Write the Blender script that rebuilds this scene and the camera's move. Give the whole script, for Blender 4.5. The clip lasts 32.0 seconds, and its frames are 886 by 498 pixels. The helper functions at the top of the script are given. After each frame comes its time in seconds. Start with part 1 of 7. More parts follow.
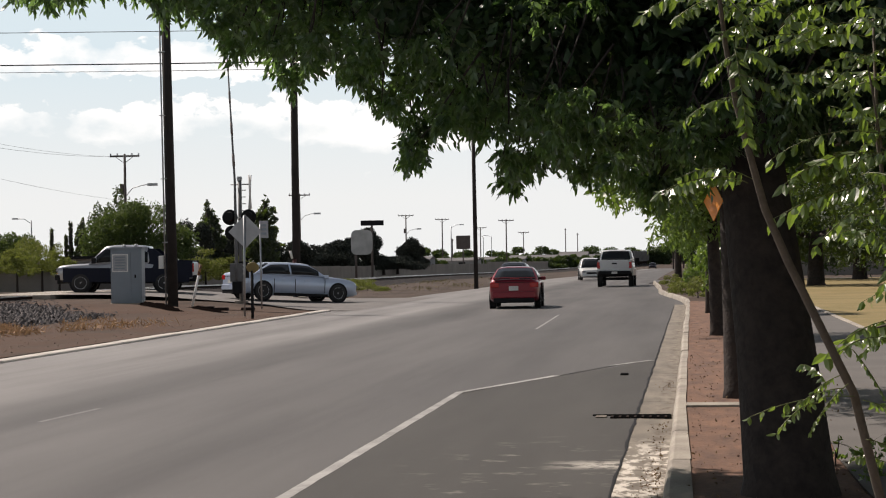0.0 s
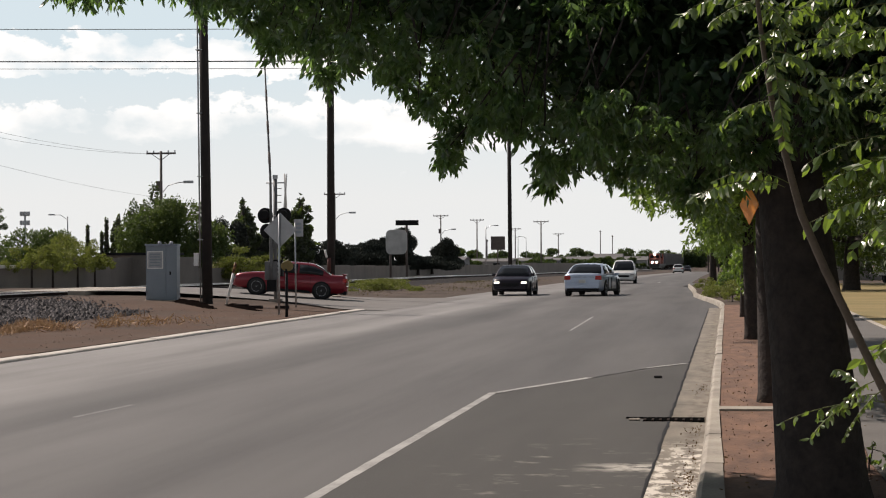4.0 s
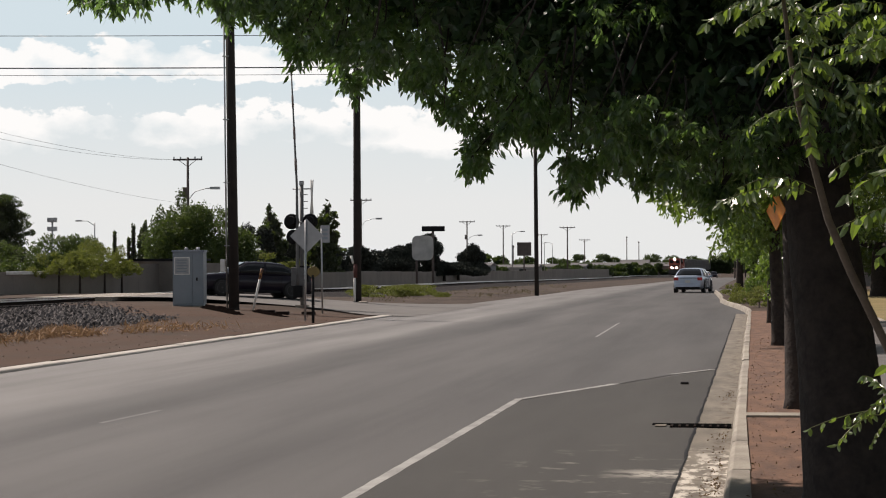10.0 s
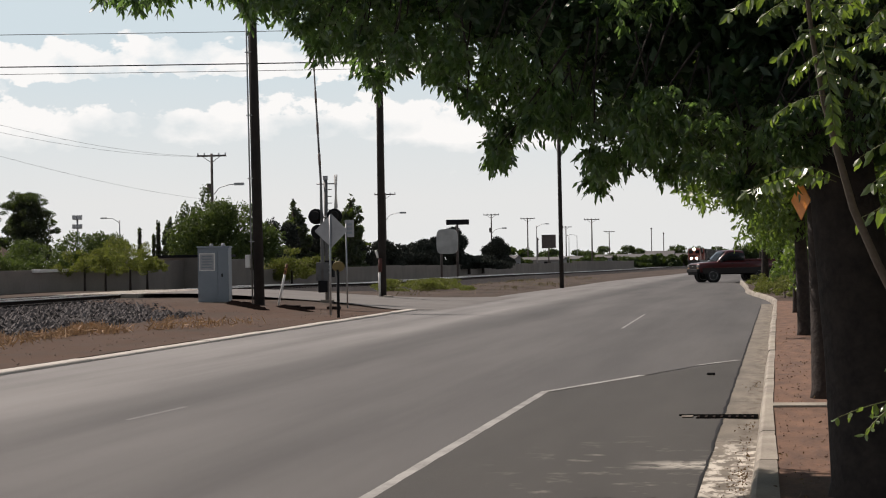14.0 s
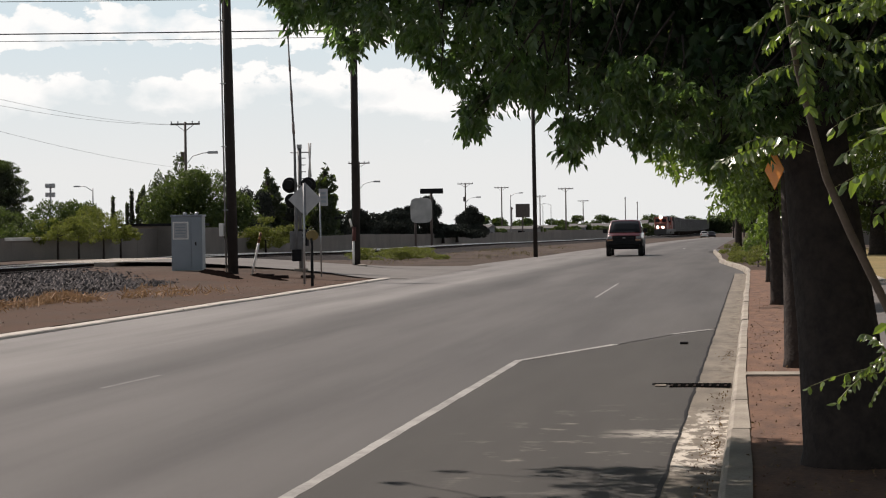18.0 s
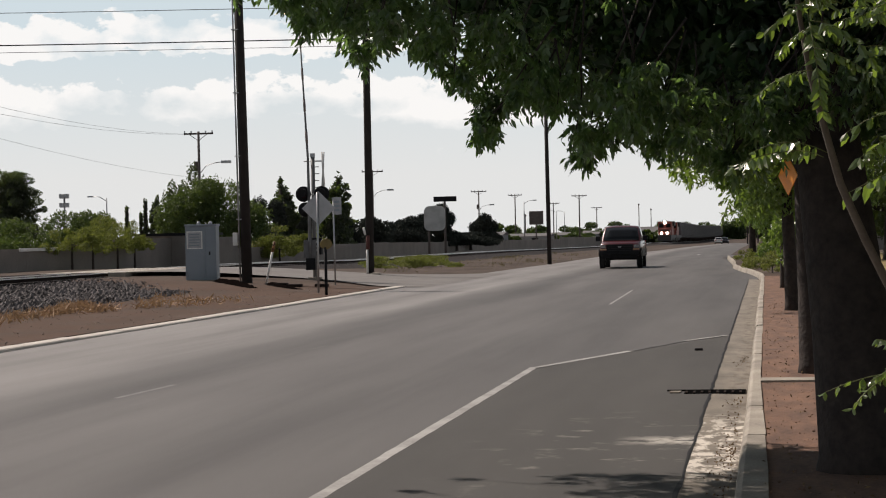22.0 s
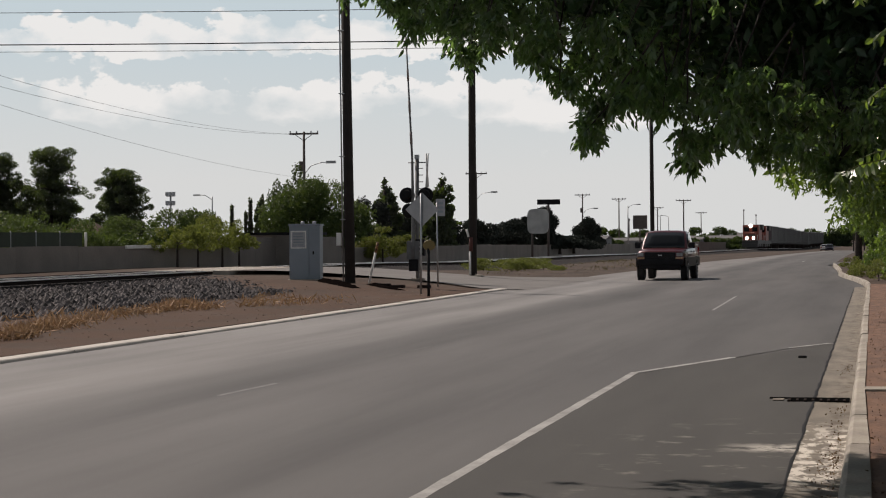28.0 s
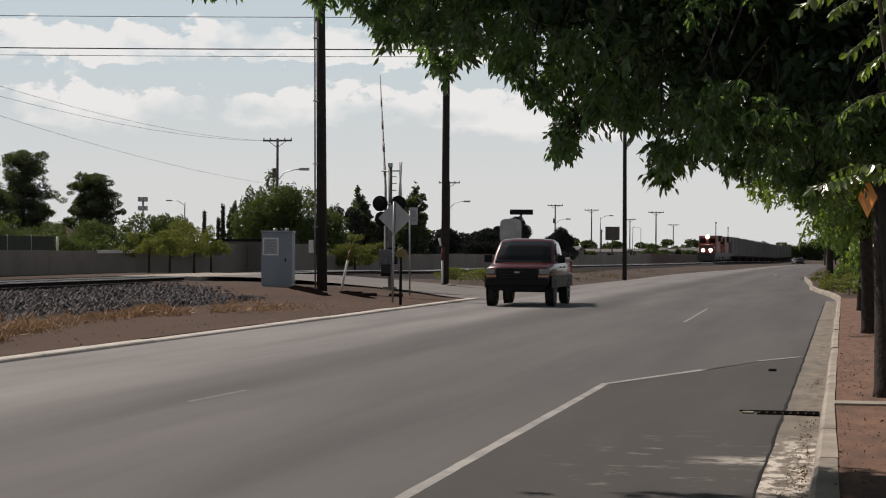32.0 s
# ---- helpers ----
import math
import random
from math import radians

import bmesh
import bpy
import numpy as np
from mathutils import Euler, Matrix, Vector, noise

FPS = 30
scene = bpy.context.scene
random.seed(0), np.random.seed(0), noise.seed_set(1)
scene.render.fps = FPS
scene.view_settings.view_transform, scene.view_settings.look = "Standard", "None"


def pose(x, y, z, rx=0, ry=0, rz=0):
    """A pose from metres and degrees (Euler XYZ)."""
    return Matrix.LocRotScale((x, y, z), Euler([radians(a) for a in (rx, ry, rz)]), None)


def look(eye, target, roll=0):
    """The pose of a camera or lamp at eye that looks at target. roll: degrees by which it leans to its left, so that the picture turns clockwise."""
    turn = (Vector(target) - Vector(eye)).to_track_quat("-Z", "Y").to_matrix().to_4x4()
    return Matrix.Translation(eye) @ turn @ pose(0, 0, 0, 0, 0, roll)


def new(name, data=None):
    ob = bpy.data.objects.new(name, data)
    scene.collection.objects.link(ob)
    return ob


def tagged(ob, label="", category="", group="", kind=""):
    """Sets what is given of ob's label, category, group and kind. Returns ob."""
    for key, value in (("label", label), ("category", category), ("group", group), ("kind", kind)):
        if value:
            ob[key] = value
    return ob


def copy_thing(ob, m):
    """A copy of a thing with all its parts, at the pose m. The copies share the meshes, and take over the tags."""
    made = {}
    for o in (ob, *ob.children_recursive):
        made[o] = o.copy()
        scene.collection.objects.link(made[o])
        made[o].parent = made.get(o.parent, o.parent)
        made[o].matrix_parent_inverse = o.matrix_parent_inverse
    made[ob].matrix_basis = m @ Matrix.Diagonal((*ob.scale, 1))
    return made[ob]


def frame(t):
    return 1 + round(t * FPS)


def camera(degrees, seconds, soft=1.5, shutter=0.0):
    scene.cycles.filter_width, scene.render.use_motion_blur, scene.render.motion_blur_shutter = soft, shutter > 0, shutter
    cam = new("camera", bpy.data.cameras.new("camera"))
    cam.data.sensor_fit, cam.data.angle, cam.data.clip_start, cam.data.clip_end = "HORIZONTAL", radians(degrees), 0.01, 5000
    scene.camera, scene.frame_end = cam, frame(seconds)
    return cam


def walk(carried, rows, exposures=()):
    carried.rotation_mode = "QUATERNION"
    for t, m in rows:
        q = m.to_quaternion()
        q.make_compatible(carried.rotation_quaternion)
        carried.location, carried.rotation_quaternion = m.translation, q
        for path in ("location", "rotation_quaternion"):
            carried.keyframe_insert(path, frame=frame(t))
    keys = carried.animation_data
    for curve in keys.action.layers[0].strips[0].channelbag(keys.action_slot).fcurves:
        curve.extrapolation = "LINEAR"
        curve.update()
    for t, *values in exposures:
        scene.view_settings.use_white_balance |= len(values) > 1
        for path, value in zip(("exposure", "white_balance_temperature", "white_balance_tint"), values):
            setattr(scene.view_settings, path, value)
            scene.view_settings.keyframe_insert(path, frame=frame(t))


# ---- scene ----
EYE = 1.75
cam = camera(24.57, 32.0, soft=1.1)
walk(cam, [
    (0, pose(0, 0, EYE, 90.260, 0.957, 6.969)),
    (0.5, pose(0, 0, EYE, 90.426, 0.895, 6.835)),
    (1, pose(0, 0, EYE, 90.470, 0.935, 6.945)),
    (1.5, pose(0, 0, EYE, 90.645, 0.795, 6.541)),
    (2, pose(0, 0, EYE, 90.343, 0.403, 6.688)),
    (2.5, pose(0, 0, EYE, 90.590, 0.414, 7.171)),
    (3, pose(0, 0, EYE, 90.704, 0.422, 7.173)),
    (3.5, pose(0, 0, EYE, 90.518, 0.410, 7.865)),
    (4, pose(0, 0, EYE, 90.282, 0.298, 7.940)),
    (4.5, pose(0, 0, EYE, 89.713, 0.059, 7.662)),
    (6.5, pose(0, 0, EYE, 89.993, 0.033, 7.501)),
    (7, pose(0, 0, EYE, 89.973, 0.102, 7.470)),
    (7.5, pose(0, 0, EYE, 89.500, 0.044, 7.459)),
    (8, pose(0, 0, EYE, 89.606, 0.419, 7.131)),
    (8.5, pose(0, 0, EYE, 89.440, 0.252, 7.635)),
    (9, pose(0, 0, EYE, 89.909, 0.356, 7.555)),
    (9.5, pose(0, 0, EYE, 89.980, 0.337, 7.787)),
    (10, pose(0, 0, EYE, 90.454, 0.301, 8.679)),
    (10.5, pose(0, 0, EYE, 90.961, 0.302, 8.973)),
    (11, pose(0, 0, EYE, 90.934, 0.436, 9.231)),
    (11.5, pose(0, 0, EYE, 90.809, 0.206, 8.671)),
    (12, pose(0, 0, EYE, 90.710, 0.386, 8.908)),
    (12.5, pose(0, 0, EYE, 90.632, 0.576, 9.124)),
    (13, pose(0, 0, EYE, 90.555, 0.523, 9.170)),
    (13.5, pose(0, 0, EYE, 90.433, 0.640, 9.496)),
    (14, pose(0, 0, EYE, 90.277, 0.932, 9.374)),
    (14.5, pose(0, 0, EYE, 88.941, 0.508, 6.707)),
    (16.5, pose(0, 0, EYE, 89.945, 1.393, 6.995)),
    (17, pose(0, 0, EYE, 89.729, 1.286, 7.574)),
    (17.5, pose(0, 0, EYE, 89.736, 1.495, 8.168)),
    (18, pose(0, 0, EYE, 89.391, 0.837, 8.641)),
    (18.5, pose(0, 0, EYE, 89.487, 0.874, 8.749)),
    (19, pose(0, 0, EYE, 89.557, 1.274, 8.833)),
    (19.5, pose(0, 0, EYE, 89.729, 1.550, 9.195)),
    (20, pose(0, 0, EYE, 89.633, 1.228, 9.051)),
    (20.5, pose(0, 0, EYE, 89.655, 1.294, 8.863)),
    (21, pose(0, 0, EYE, 89.763, 1.048, 8.918)),
    (21.5, pose(0, 0, EYE, 89.964, 0.986, 9.037)),
    (22, pose(0, 0, EYE, 89.619, 1.211, 9.025)),
    (22.5, pose(0, 0, EYE, 89.772, 1.237, 9.404)),
    (23, pose(0, 0, EYE, 89.693, 1.884, 6.709)),
    (23.5, pose(0, 0, EYE, 90.227, 0.657, 4.497)),
    (23.6, pose(0, 0, EYE, 90.532, 0.238, 4.085)),
    (24, pose(0, 0, EYE, 90.312, -0.822, 4.524)),
    (24.5, pose(0, 0, EYE, 89.962, 0.108, 6.367)),
    (25, pose(0, 0, EYE, 89.918, -0.049, 8.840)),
    (25.5, pose(0, 0, EYE, 89.071, 0.260, 10.673)),
    (27.5, pose(0, 0, EYE, 89.602, 0.064, 12.431)),
    (28, pose(0, 0, EYE, 89.724, 0.402, 11.927)),
    (28.5, pose(0, 0, EYE, 90.098, 0.212, 11.661)),
    (29, pose(0, 0, EYE, 89.795, 0.401, 11.258)),
    (29.5, pose(0, 0, EYE, 89.724, 0.703, 11.816)),
    (30, pose(0, 0, EYE, 89.794, 0.055, 11.540)),
    (30.5, pose(0, 0, EYE, 90.102, 0.157, 11.586)),
    (31, pose(0, 0, EYE, 90.091, -0.028, 11.661)),
    (31.5, pose(0, 0, EYE, 89.932, -0.148, 11.432)),
    (32, pose(0, 0, EYE, 89.974, -0.348, 11.150)),
], exposures=[(t, s, 6650, 12) for t, s in ((0, 0.42), (2.5, 0.41), (4, 0.36), (9, 0.31), (13, 0.23), (17, 0.38), (19, 0.25), (22.5, 0.22), (23, 0.21), (24, 0.62), (25.2, 0.33), (28, 0.03), (32, 0.02))])

# world, sun and sky
SUN_TO = Vector((-0.80, 0.60, 1.10)).normalized()
world = bpy.data.worlds.new("world")
scene.world = world
world.use_nodes = True
wn = world.node_tree
wn.nodes.clear()
w_out = wn.nodes.new("ShaderNodeOutputWorld")
w_bg = wn.nodes.new("ShaderNodeBackground")
w_sky = wn.nodes.new("ShaderNodeTexSky")
w_sky.sky_type = "NISHITA"
w_sky.sun_disc = False
w_sky.sun_elevation = math.asin(SUN_TO.z)
w_sky.sun_rotation = math.atan2(SUN_TO.x, SUN_TO.y)
w_sky.air_density, w_sky.dust_density, w_sky.ozone_density = 1.0, 0.5, 1.5
w_co = wn.nodes.new("ShaderNodeTexCoord")


def w_node(kind, **values):
    n = wn.nodes.new(kind)
    for k, v in values.items():
        n.inputs[k].default_value = v
    return n


def w_math(op, a, b):
    n = wn.nodes.new("ShaderNodeMath")
    n.operation = op
    for i, v in enumerate((a, b)):
        if isinstance(v, (int, float)):
            n.inputs[i].default_value = v
        else:
            wn.links.new(v, n.inputs[i])
    return n.outputs[0]


def w_range(v, a, b, lo, hi):
    n = wn.nodes.new("ShaderNodeMapRange")
    for k, x in zip((1, 2, 3, 4), (a, b, lo, hi)):
        n.inputs[k].default_value = x
    wn.links.new(v, n.inputs[0])
    return n.outputs[0]


def w_clouds(stretch, at, detail, rough):
    m = w_node("ShaderNodeMapping", Scale=stretch, Location=at)
    n = w_node("ShaderNodeTexNoise", Scale=1.0, Detail=detail, Roughness=rough)
    wn.links.new(w_co.outputs["Generated"], m.inputs["Vector"])
    wn.links.new(m.outputs["Vector"], n.inputs["Vector"])
    return n.outputs["Fac"]


w_sep = wn.nodes.new("ShaderNodeSeparateXYZ")
wn.links.new(w_co.outputs["Generated"], w_sep.inputs[0])
w_up = w_sep.outputs["Z"]
puffs = w_clouds((58, 58, 90), (3.1, 0.4, 0.35), 6.0, 0.55)
banks = w_clouds((9, 9, 16), (1.1, 2.4, 0.2), 4.0, 0.5)
# low rows of cumulus with flat bases and puffed tops
lumpy = w_math("ADD", w_up, w_math("MULTIPLY", w_math("SUBTRACT", puffs, 0.5), -0.030))
rows = wn.nodes.new("ShaderNodeValToRGB")
wn.links.new(w_range(lumpy, 0.0, 0.2, 0.0, 1.0), rows.inputs["Fac"])
cr = rows.color_ramp
for k, (p, v) in enumerate(((0.24, 0.0), (0.29, 0.55), (0.37, 0.75), (0.405, 0.05), (0.44, 0.0), (0.455, 0.6), (0.53, 0.7), (0.56, 0.0), (0.68, 0.0), (0.75, 0.4), (0.9, 0.3))):
    e = cr.elements[k] if k < 2 else cr.elements.new(p)
    e.color = (v, v, v, 1)
    if k < 2:
        e.position = p
cover = w_math("ADD", rows.outputs["Color"], w_math("MULTIPLY", w_math("SUBTRACT", banks, 0.5), 2.6))
cover = w_math("ADD", cover, w_math("MULTIPLY", w_math("SUBTRACT", puffs, 0.5), 0.9))
cloud = w_math("MULTIPLY", w_range(cover, 0.55, 0.80, 0.0, 0.9), w_range(w_up, 0.15, 0.32, 1.0, 0.12))
veil = w_range(w_up, 0.030, 0.100, 0.95, 0.15)
high = w_range(w_up, 0.13, 0.28, 0.75, 0.0)
w_blue = wn.nodes.new("ShaderNodeMix")
w_blue.data_type = "RGBA"
w_blue.inputs[7].default_value = (11.4, 13.7, 14.9, 1)
wn.links.new(high, w_blue.inputs[0])
w_dim = wn.nodes.new("ShaderNodeMix")
w_dim.data_type, w_dim.blend_type = "RGBA", "MULTIPLY"
w_dim.inputs[0].default_value = 1.0
w_dim.inputs[7].default_value = (0.42, 0.42, 0.42, 1)
wn.links.new(w_sky.outputs["Color"], w_dim.inputs[6])
wn.links.new(w_dim.outputs[2], w_blue.inputs[6])
w_milk = wn.nodes.new("ShaderNodeMix")
w_milk.data_type = "RGBA"
w_milk.inputs[7].default_value = (11.8, 12.05, 12.0, 1)
wn.links.new(veil, w_milk.inputs[0])
wn.links.new(w_blue.outputs[2], w_milk.inputs[6])
w_mix = wn.nodes.new("ShaderNodeMix")
w_mix.data_type = "RGBA"
w_mix.inputs[7].default_value = (14.9, 14.9, 14.7, 1)
wn.links.new(cloud, w_mix.inputs[0])
wn.links.new(w_milk.outputs[2], w_mix.inputs[6])
w_bg.inputs["Strength"].default_value = 0.055
wn.links.new(w_mix.outputs[2], w_bg.inputs["Color"])
wn.links.new(w_bg.outputs["Background"], w_out.inputs["Surface"])
sun_data = bpy.data.lights.new("sun", "SUN")
sun_data.energy, sun_data.angle, sun_data.color = 4.0, radians(0.6), (1.0, 0.90, 0.82)
sun = new("sun", sun_data)
sun.matrix_basis = look(SUN_TO * 100, (0, 0, 0))

# materials
def rgb(c):
    return (*c, 1.0) if len(c) == 3 else c


def mat(name, a, b=None, scale=4.0, rough=0.7, metal=0.0, bump=0.0, fine=60.0, coat=0.0, spread=0.25, emit=None, glow=0.0, each=0.0, along=1.0):
    """A surface of two tones mixed by coarse and fine noise, with relief."""
    m = bpy.data.materials.new(name)
    m.use_nodes = True
    nt = m.node_tree
    p = nt.nodes["Principled BSDF"]
    p.inputs["Roughness"].default_value, p.inputs["Metallic"].default_value = rough, metal
    p.inputs["Coat Weight"].default_value = coat
    p.inputs["Coat Roughness"].default_value = 0.05
    if emit:
        p.inputs["Emission Color"].default_value = rgb(emit)
        p.inputs["Emission Strength"].default_value = glow
    b = b or tuple(v * 0.75 for v in a)
    co = nt.nodes.new("ShaderNodeTexCoord")
    n1, n2 = nt.nodes.new("ShaderNodeTexNoise"), nt.nodes.new("ShaderNodeTexNoise")
    n1.inputs["Scale"].default_value, n1.inputs["Detail"].default_value = scale, 5.0
    n2.inputs["Scale"].default_value, n2.inputs["Detail"].default_value = fine, 3.0
    ad = nt.nodes.new("ShaderNodeMath")
    ad.operation = "MULTIPLY_ADD"
    ad.inputs[1].default_value = 0.5
    rp = nt.nodes.new("ShaderNodeValToRGB")
    mid = 0.75
    rp.color_ramp.elements[0].position, rp.color_ramp.elements[1].position = max(0, mid - spread), min(1, mid + spread)
    rp.color_ramp.elements[0].color, rp.color_ramp.elements[1].color = rgb(a), rgb(b)
    if along != 1.0:
        mp = nt.nodes.new("ShaderNodeMapping")
        mp.inputs["Scale"].default_value = (1.0, along, 1.0)
        nt.links.new(co.outputs["Object"], mp.inputs["Vector"])
        nt.links.new(mp.outputs["Vector"], n1.inputs["Vector"])
    else:
        nt.links.new(co.outputs["Object"], n1.inputs["Vector"])
    nt.links.new(co.outputs["Object"], n2.inputs["Vector"])
    nt.links.new(n2.outputs["Fac"], ad.inputs[0])
    nt.links.new(n1.outputs["Fac"], ad.inputs[2])
    nt.links.new(ad.outputs[0], rp.inputs["Fac"])
    colour = rp.outputs["Color"]
    if each:
        inf = nt.nodes.new("ShaderNodeObjectInfo")
        hs = nt.nodes.new("ShaderNodeHueSaturation")
        mr = nt.nodes.new("ShaderNodeMapRange")
        mr.inputs[3].default_value, mr.inputs[4].default_value = 1 - each, 1 + each
        nt.links.new(inf.outputs["Random"], mr.inputs[0])
        nt.links.new(mr.outputs[0], hs.inputs["Value"])
        nt.links.new(colour, hs.inputs["Color"])
        colour = hs.outputs["Color"]
    nt.links.new(colour, p.inputs["Base Color"])
    if bump:
        bp = nt.nodes.new("ShaderNodeBump")
        bp.inputs["Strength"].default_value = 0.6
        bp.inputs["Distance"].default_value = bump
        nt.links.new(ad.outputs[0], bp.inputs["Height"])
        nt.links.new(bp.outputs["Normal"], p.inputs["Normal"])
    return m


def leaf_mat(name, a, b, rough=0.45, through_part=0.35, lit=(0.25, 0.40, 0.03)):
    """Leaves: glossy above, and daylight shines through them."""
    m = bpy.data.materials.new(name)
    m.use_nodes = True
    nt = m.node_tree
    p = nt.nodes["Principled BSDF"]
    out = nt.nodes["Material Output"]
    p.inputs["Roughness"].default_value = rough
    geo = nt.nodes.new("ShaderNodeNewGeometry")
    rp = nt.nodes.new("ShaderNodeValToRGB")
    rp.color_ramp.elements[0].color, rp.color_ramp.elements[1].color = rgb(a), rgb(b)
    tr = nt.nodes.new("ShaderNodeBsdfTranslucent")
    tr.inputs["Color"].default_value = rgb(lit)
    mx = nt.nodes.new("ShaderNodeMixShader")
    mx.inputs[0].default_value = through_part
    nt.links.new(geo.outputs["Random Per Island"], rp.inputs["Fac"])
    nt.links.new(rp.outputs["Color"], p.inputs["Base Color"])
    nt.links.new(p.outputs[0], mx.inputs[1])
    nt.links.new(tr.outputs[0], mx.inputs[2])
    nt.links.new(mx.outputs[0], out.inputs["Surface"])
    return m


def glass_mat(name, tint, rough=0.03):
    m = bpy.data.materials.new(name)
    m.use_nodes = True
    p = m.node_tree.nodes["Principled BSDF"]
    p.inputs["Base Color"].default_value = rgb(tint)
    p.inputs["Roughness"].default_value = rough
    p.inputs["Specular IOR Level"].default_value = 0.25
    return m


ASPHALT = mat("asphalt", (0.063, 0.060, 0.058), (0.100, 0.096, 0.092), scale=0.9, rough=0.7, bump=0.005, fine=90, spread=0.24, along=0.1)
ASPHALT.node_tree.nodes["Principled BSDF"].inputs["Specular IOR Level"].default_value = 0.3
LANE = mat("dark asphalt", (0.049, 0.047, 0.044), (0.078, 0.074, 0.069), scale=1.3, rough=0.8, bump=0.006, fine=90, spread=0.27, along=0.12)
LANE.node_tree.nodes["Principled BSDF"].inputs["Specular IOR Level"].default_value = 0.25
CONCRETE = mat("concrete", (0.40, 0.36, 0.30), (0.23, 0.203, 0.170), scale=1.7, rough=0.85, bump=0.006, fine=40, spread=0.2, each=0.09)
GUTTER = mat("gutter concrete", (0.245, 0.215, 0.172), (0.135, 0.118, 0.096), scale=4.0, rough=0.9, bump=0.004, fine=35, each=0.1, along=0.25)
DIRT = mat("red dirt", (0.215, 0.115, 0.070), (0.085, 0.048, 0.034), scale=5.0, rough=0.95, bump=0.03, fine=24, spread=0.26, along=0.3)
SAND = mat("sandy ground", (0.108, 0.083, 0.068), (0.056, 0.045, 0.038), scale=0.6, rough=0.95, bump=0.03, fine=9, spread=0.2, along=0.35)
SAND.node_tree.nodes["Principled BSDF"].inputs["Specular IOR Level"].default_value = 0.1
BALLAST = mat("ballast", (0.055, 0.050, 0.049), (0.020, 0.018, 0.018), scale=2.5, rough=0.9, bump=0.05, fine=14, spread=0.3, each=0.3)
BALLAST.node_tree.nodes["Principled BSDF"].inputs["Specular IOR Level"].default_value = 0.06
STEEL = mat("rail steel", (0.80, 0.79, 0.78), (0.7, 0.69, 0.68), scale=5, rough=0.38, metal=0.5)
RUST = mat("rusted rail", (0.030, 0.021, 0.017), (0.018, 0.013, 0.012), scale=6, rough=0.95)
RUST.node_tree.nodes["Principled BSDF"].inputs["Specular IOR Level"].default_value = 0.08
POLEWOOD = mat("pole wood", (0.030, 0.023, 0.020), (0.014, 0.011, 0.010), scale=3, rough=0.9, bump=0.006, fine=30)
FARPOLE = mat("weathered wood", (0.13, 0.11, 0.10), (0.09, 0.075, 0.07), scale=3, rough=0.9)
BARK = mat("bark", (0.060, 0.045, 0.039), (0.024, 0.019, 0.017), scale=9, rough=0.95, bump=0.03, fine=26, spread=0.3)
STEM = mat("sapling bark", (0.15, 0.118, 0.09), (0.085, 0.066, 0.052), scale=14, rough=0.8, bump=0.003, fine=80)
GREYPAINT = mat("grey paint", (0.25, 0.285, 0.32), (0.205, 0.235, 0.265), scale=1.2, rough=0.5, metal=0.2)
GALV = mat("galvanised steel", (0.42, 0.43, 0.44), (0.30, 0.31, 0.32), scale=5, rough=0.45, metal=0.7)
WHITE = mat("white paint", (0.78, 0.77, 0.74), (0.66, 0.65, 0.62), scale=3, rough=0.6)
LINE = mat("road line paint", (0.44, 0.43, 0.41), (0.20, 0.195, 0.185), scale=2.2, rough=0.75, fine=30, spread=0.3)
FADED = mat("faded line paint", (0.36, 0.355, 0.34), (0.20, 0.195, 0.19), scale=2.4, rough=0.75, fine=26, spread=0.25)
WORN = mat("worn line paint", (0.17, 0.166, 0.16), (0.125, 0.122, 0.118), scale=2.6, rough=0.7, fine=22, spread=0.16)
GHOST = mat("nearly gone line paint", (0.062, 0.060, 0.057), (0.105, 0.102, 0.098), scale=3, rough=0.75, fine=22, spread=0.2)
BLACK = mat("black paint", (0.016, 0.016, 0.018), (0.010, 0.010, 0.011), scale=5, rough=0.7)
BLACK.node_tree.nodes["Principled BSDF"].inputs["Specular IOR Level"].default_value = 0.15
# near-black paint for the shade in the drain's openings
VOID = mat("black slot shade", (0.006, 0.006, 0.006), (0.004, 0.004, 0.004), scale=5, rough=1.0)
VOID.node_tree.nodes["Principled BSDF"].inputs["Specular IOR Level"].default_value = 0.0
RUBBER = mat("rubber", (0.02, 0.02, 0.021), (0.03, 0.029, 0.028), scale=9, rough=0.85)
SIGNBACK = mat("bare aluminium", (0.36, 0.36, 0.37), (0.28, 0.28, 0.29), scale=4, rough=0.42, metal=0.8)
ORANGE = mat("orange sign sheet", (0.85, 0.30, 0.02), (0.7, 0.22, 0.02), scale=3, rough=0.45)
YELLOW = mat("yellow sheet", (0.20, 0.145, 0.035), (0.13, 0.095, 0.03), scale=3, rough=0.5)
WALLTAN = mat("block wall", (0.250, 0.220, 0.195), (0.181, 0.159, 0.142), scale=0.6, rough=0.95, bump=0.01, fine=10, each=0.06)
PALE = mat("pale asphalt", (0.33, 0.315, 0.29), (0.25, 0.24, 0.22), scale=0.5, rough=0.9, bump=0.004, fine=50)
PATH = mat("path asphalt", (0.165, 0.155, 0.145), (0.12, 0.112, 0.105), scale=0.8, rough=0.9, bump=0.004, fine=60)
LAWN = mat("dry lawn", (0.16, 0.13, 0.042), (0.27, 0.195, 0.080), scale=0.35, rough=0.95, bump=0.03, fine=22)
DRYGRASS = leaf_mat("dry grass", (0.24, 0.14, 0.080), (0.44, 0.29, 0.175), rough=0.8, through_part=0.2, lit=(0.38, 0.25, 0.13))
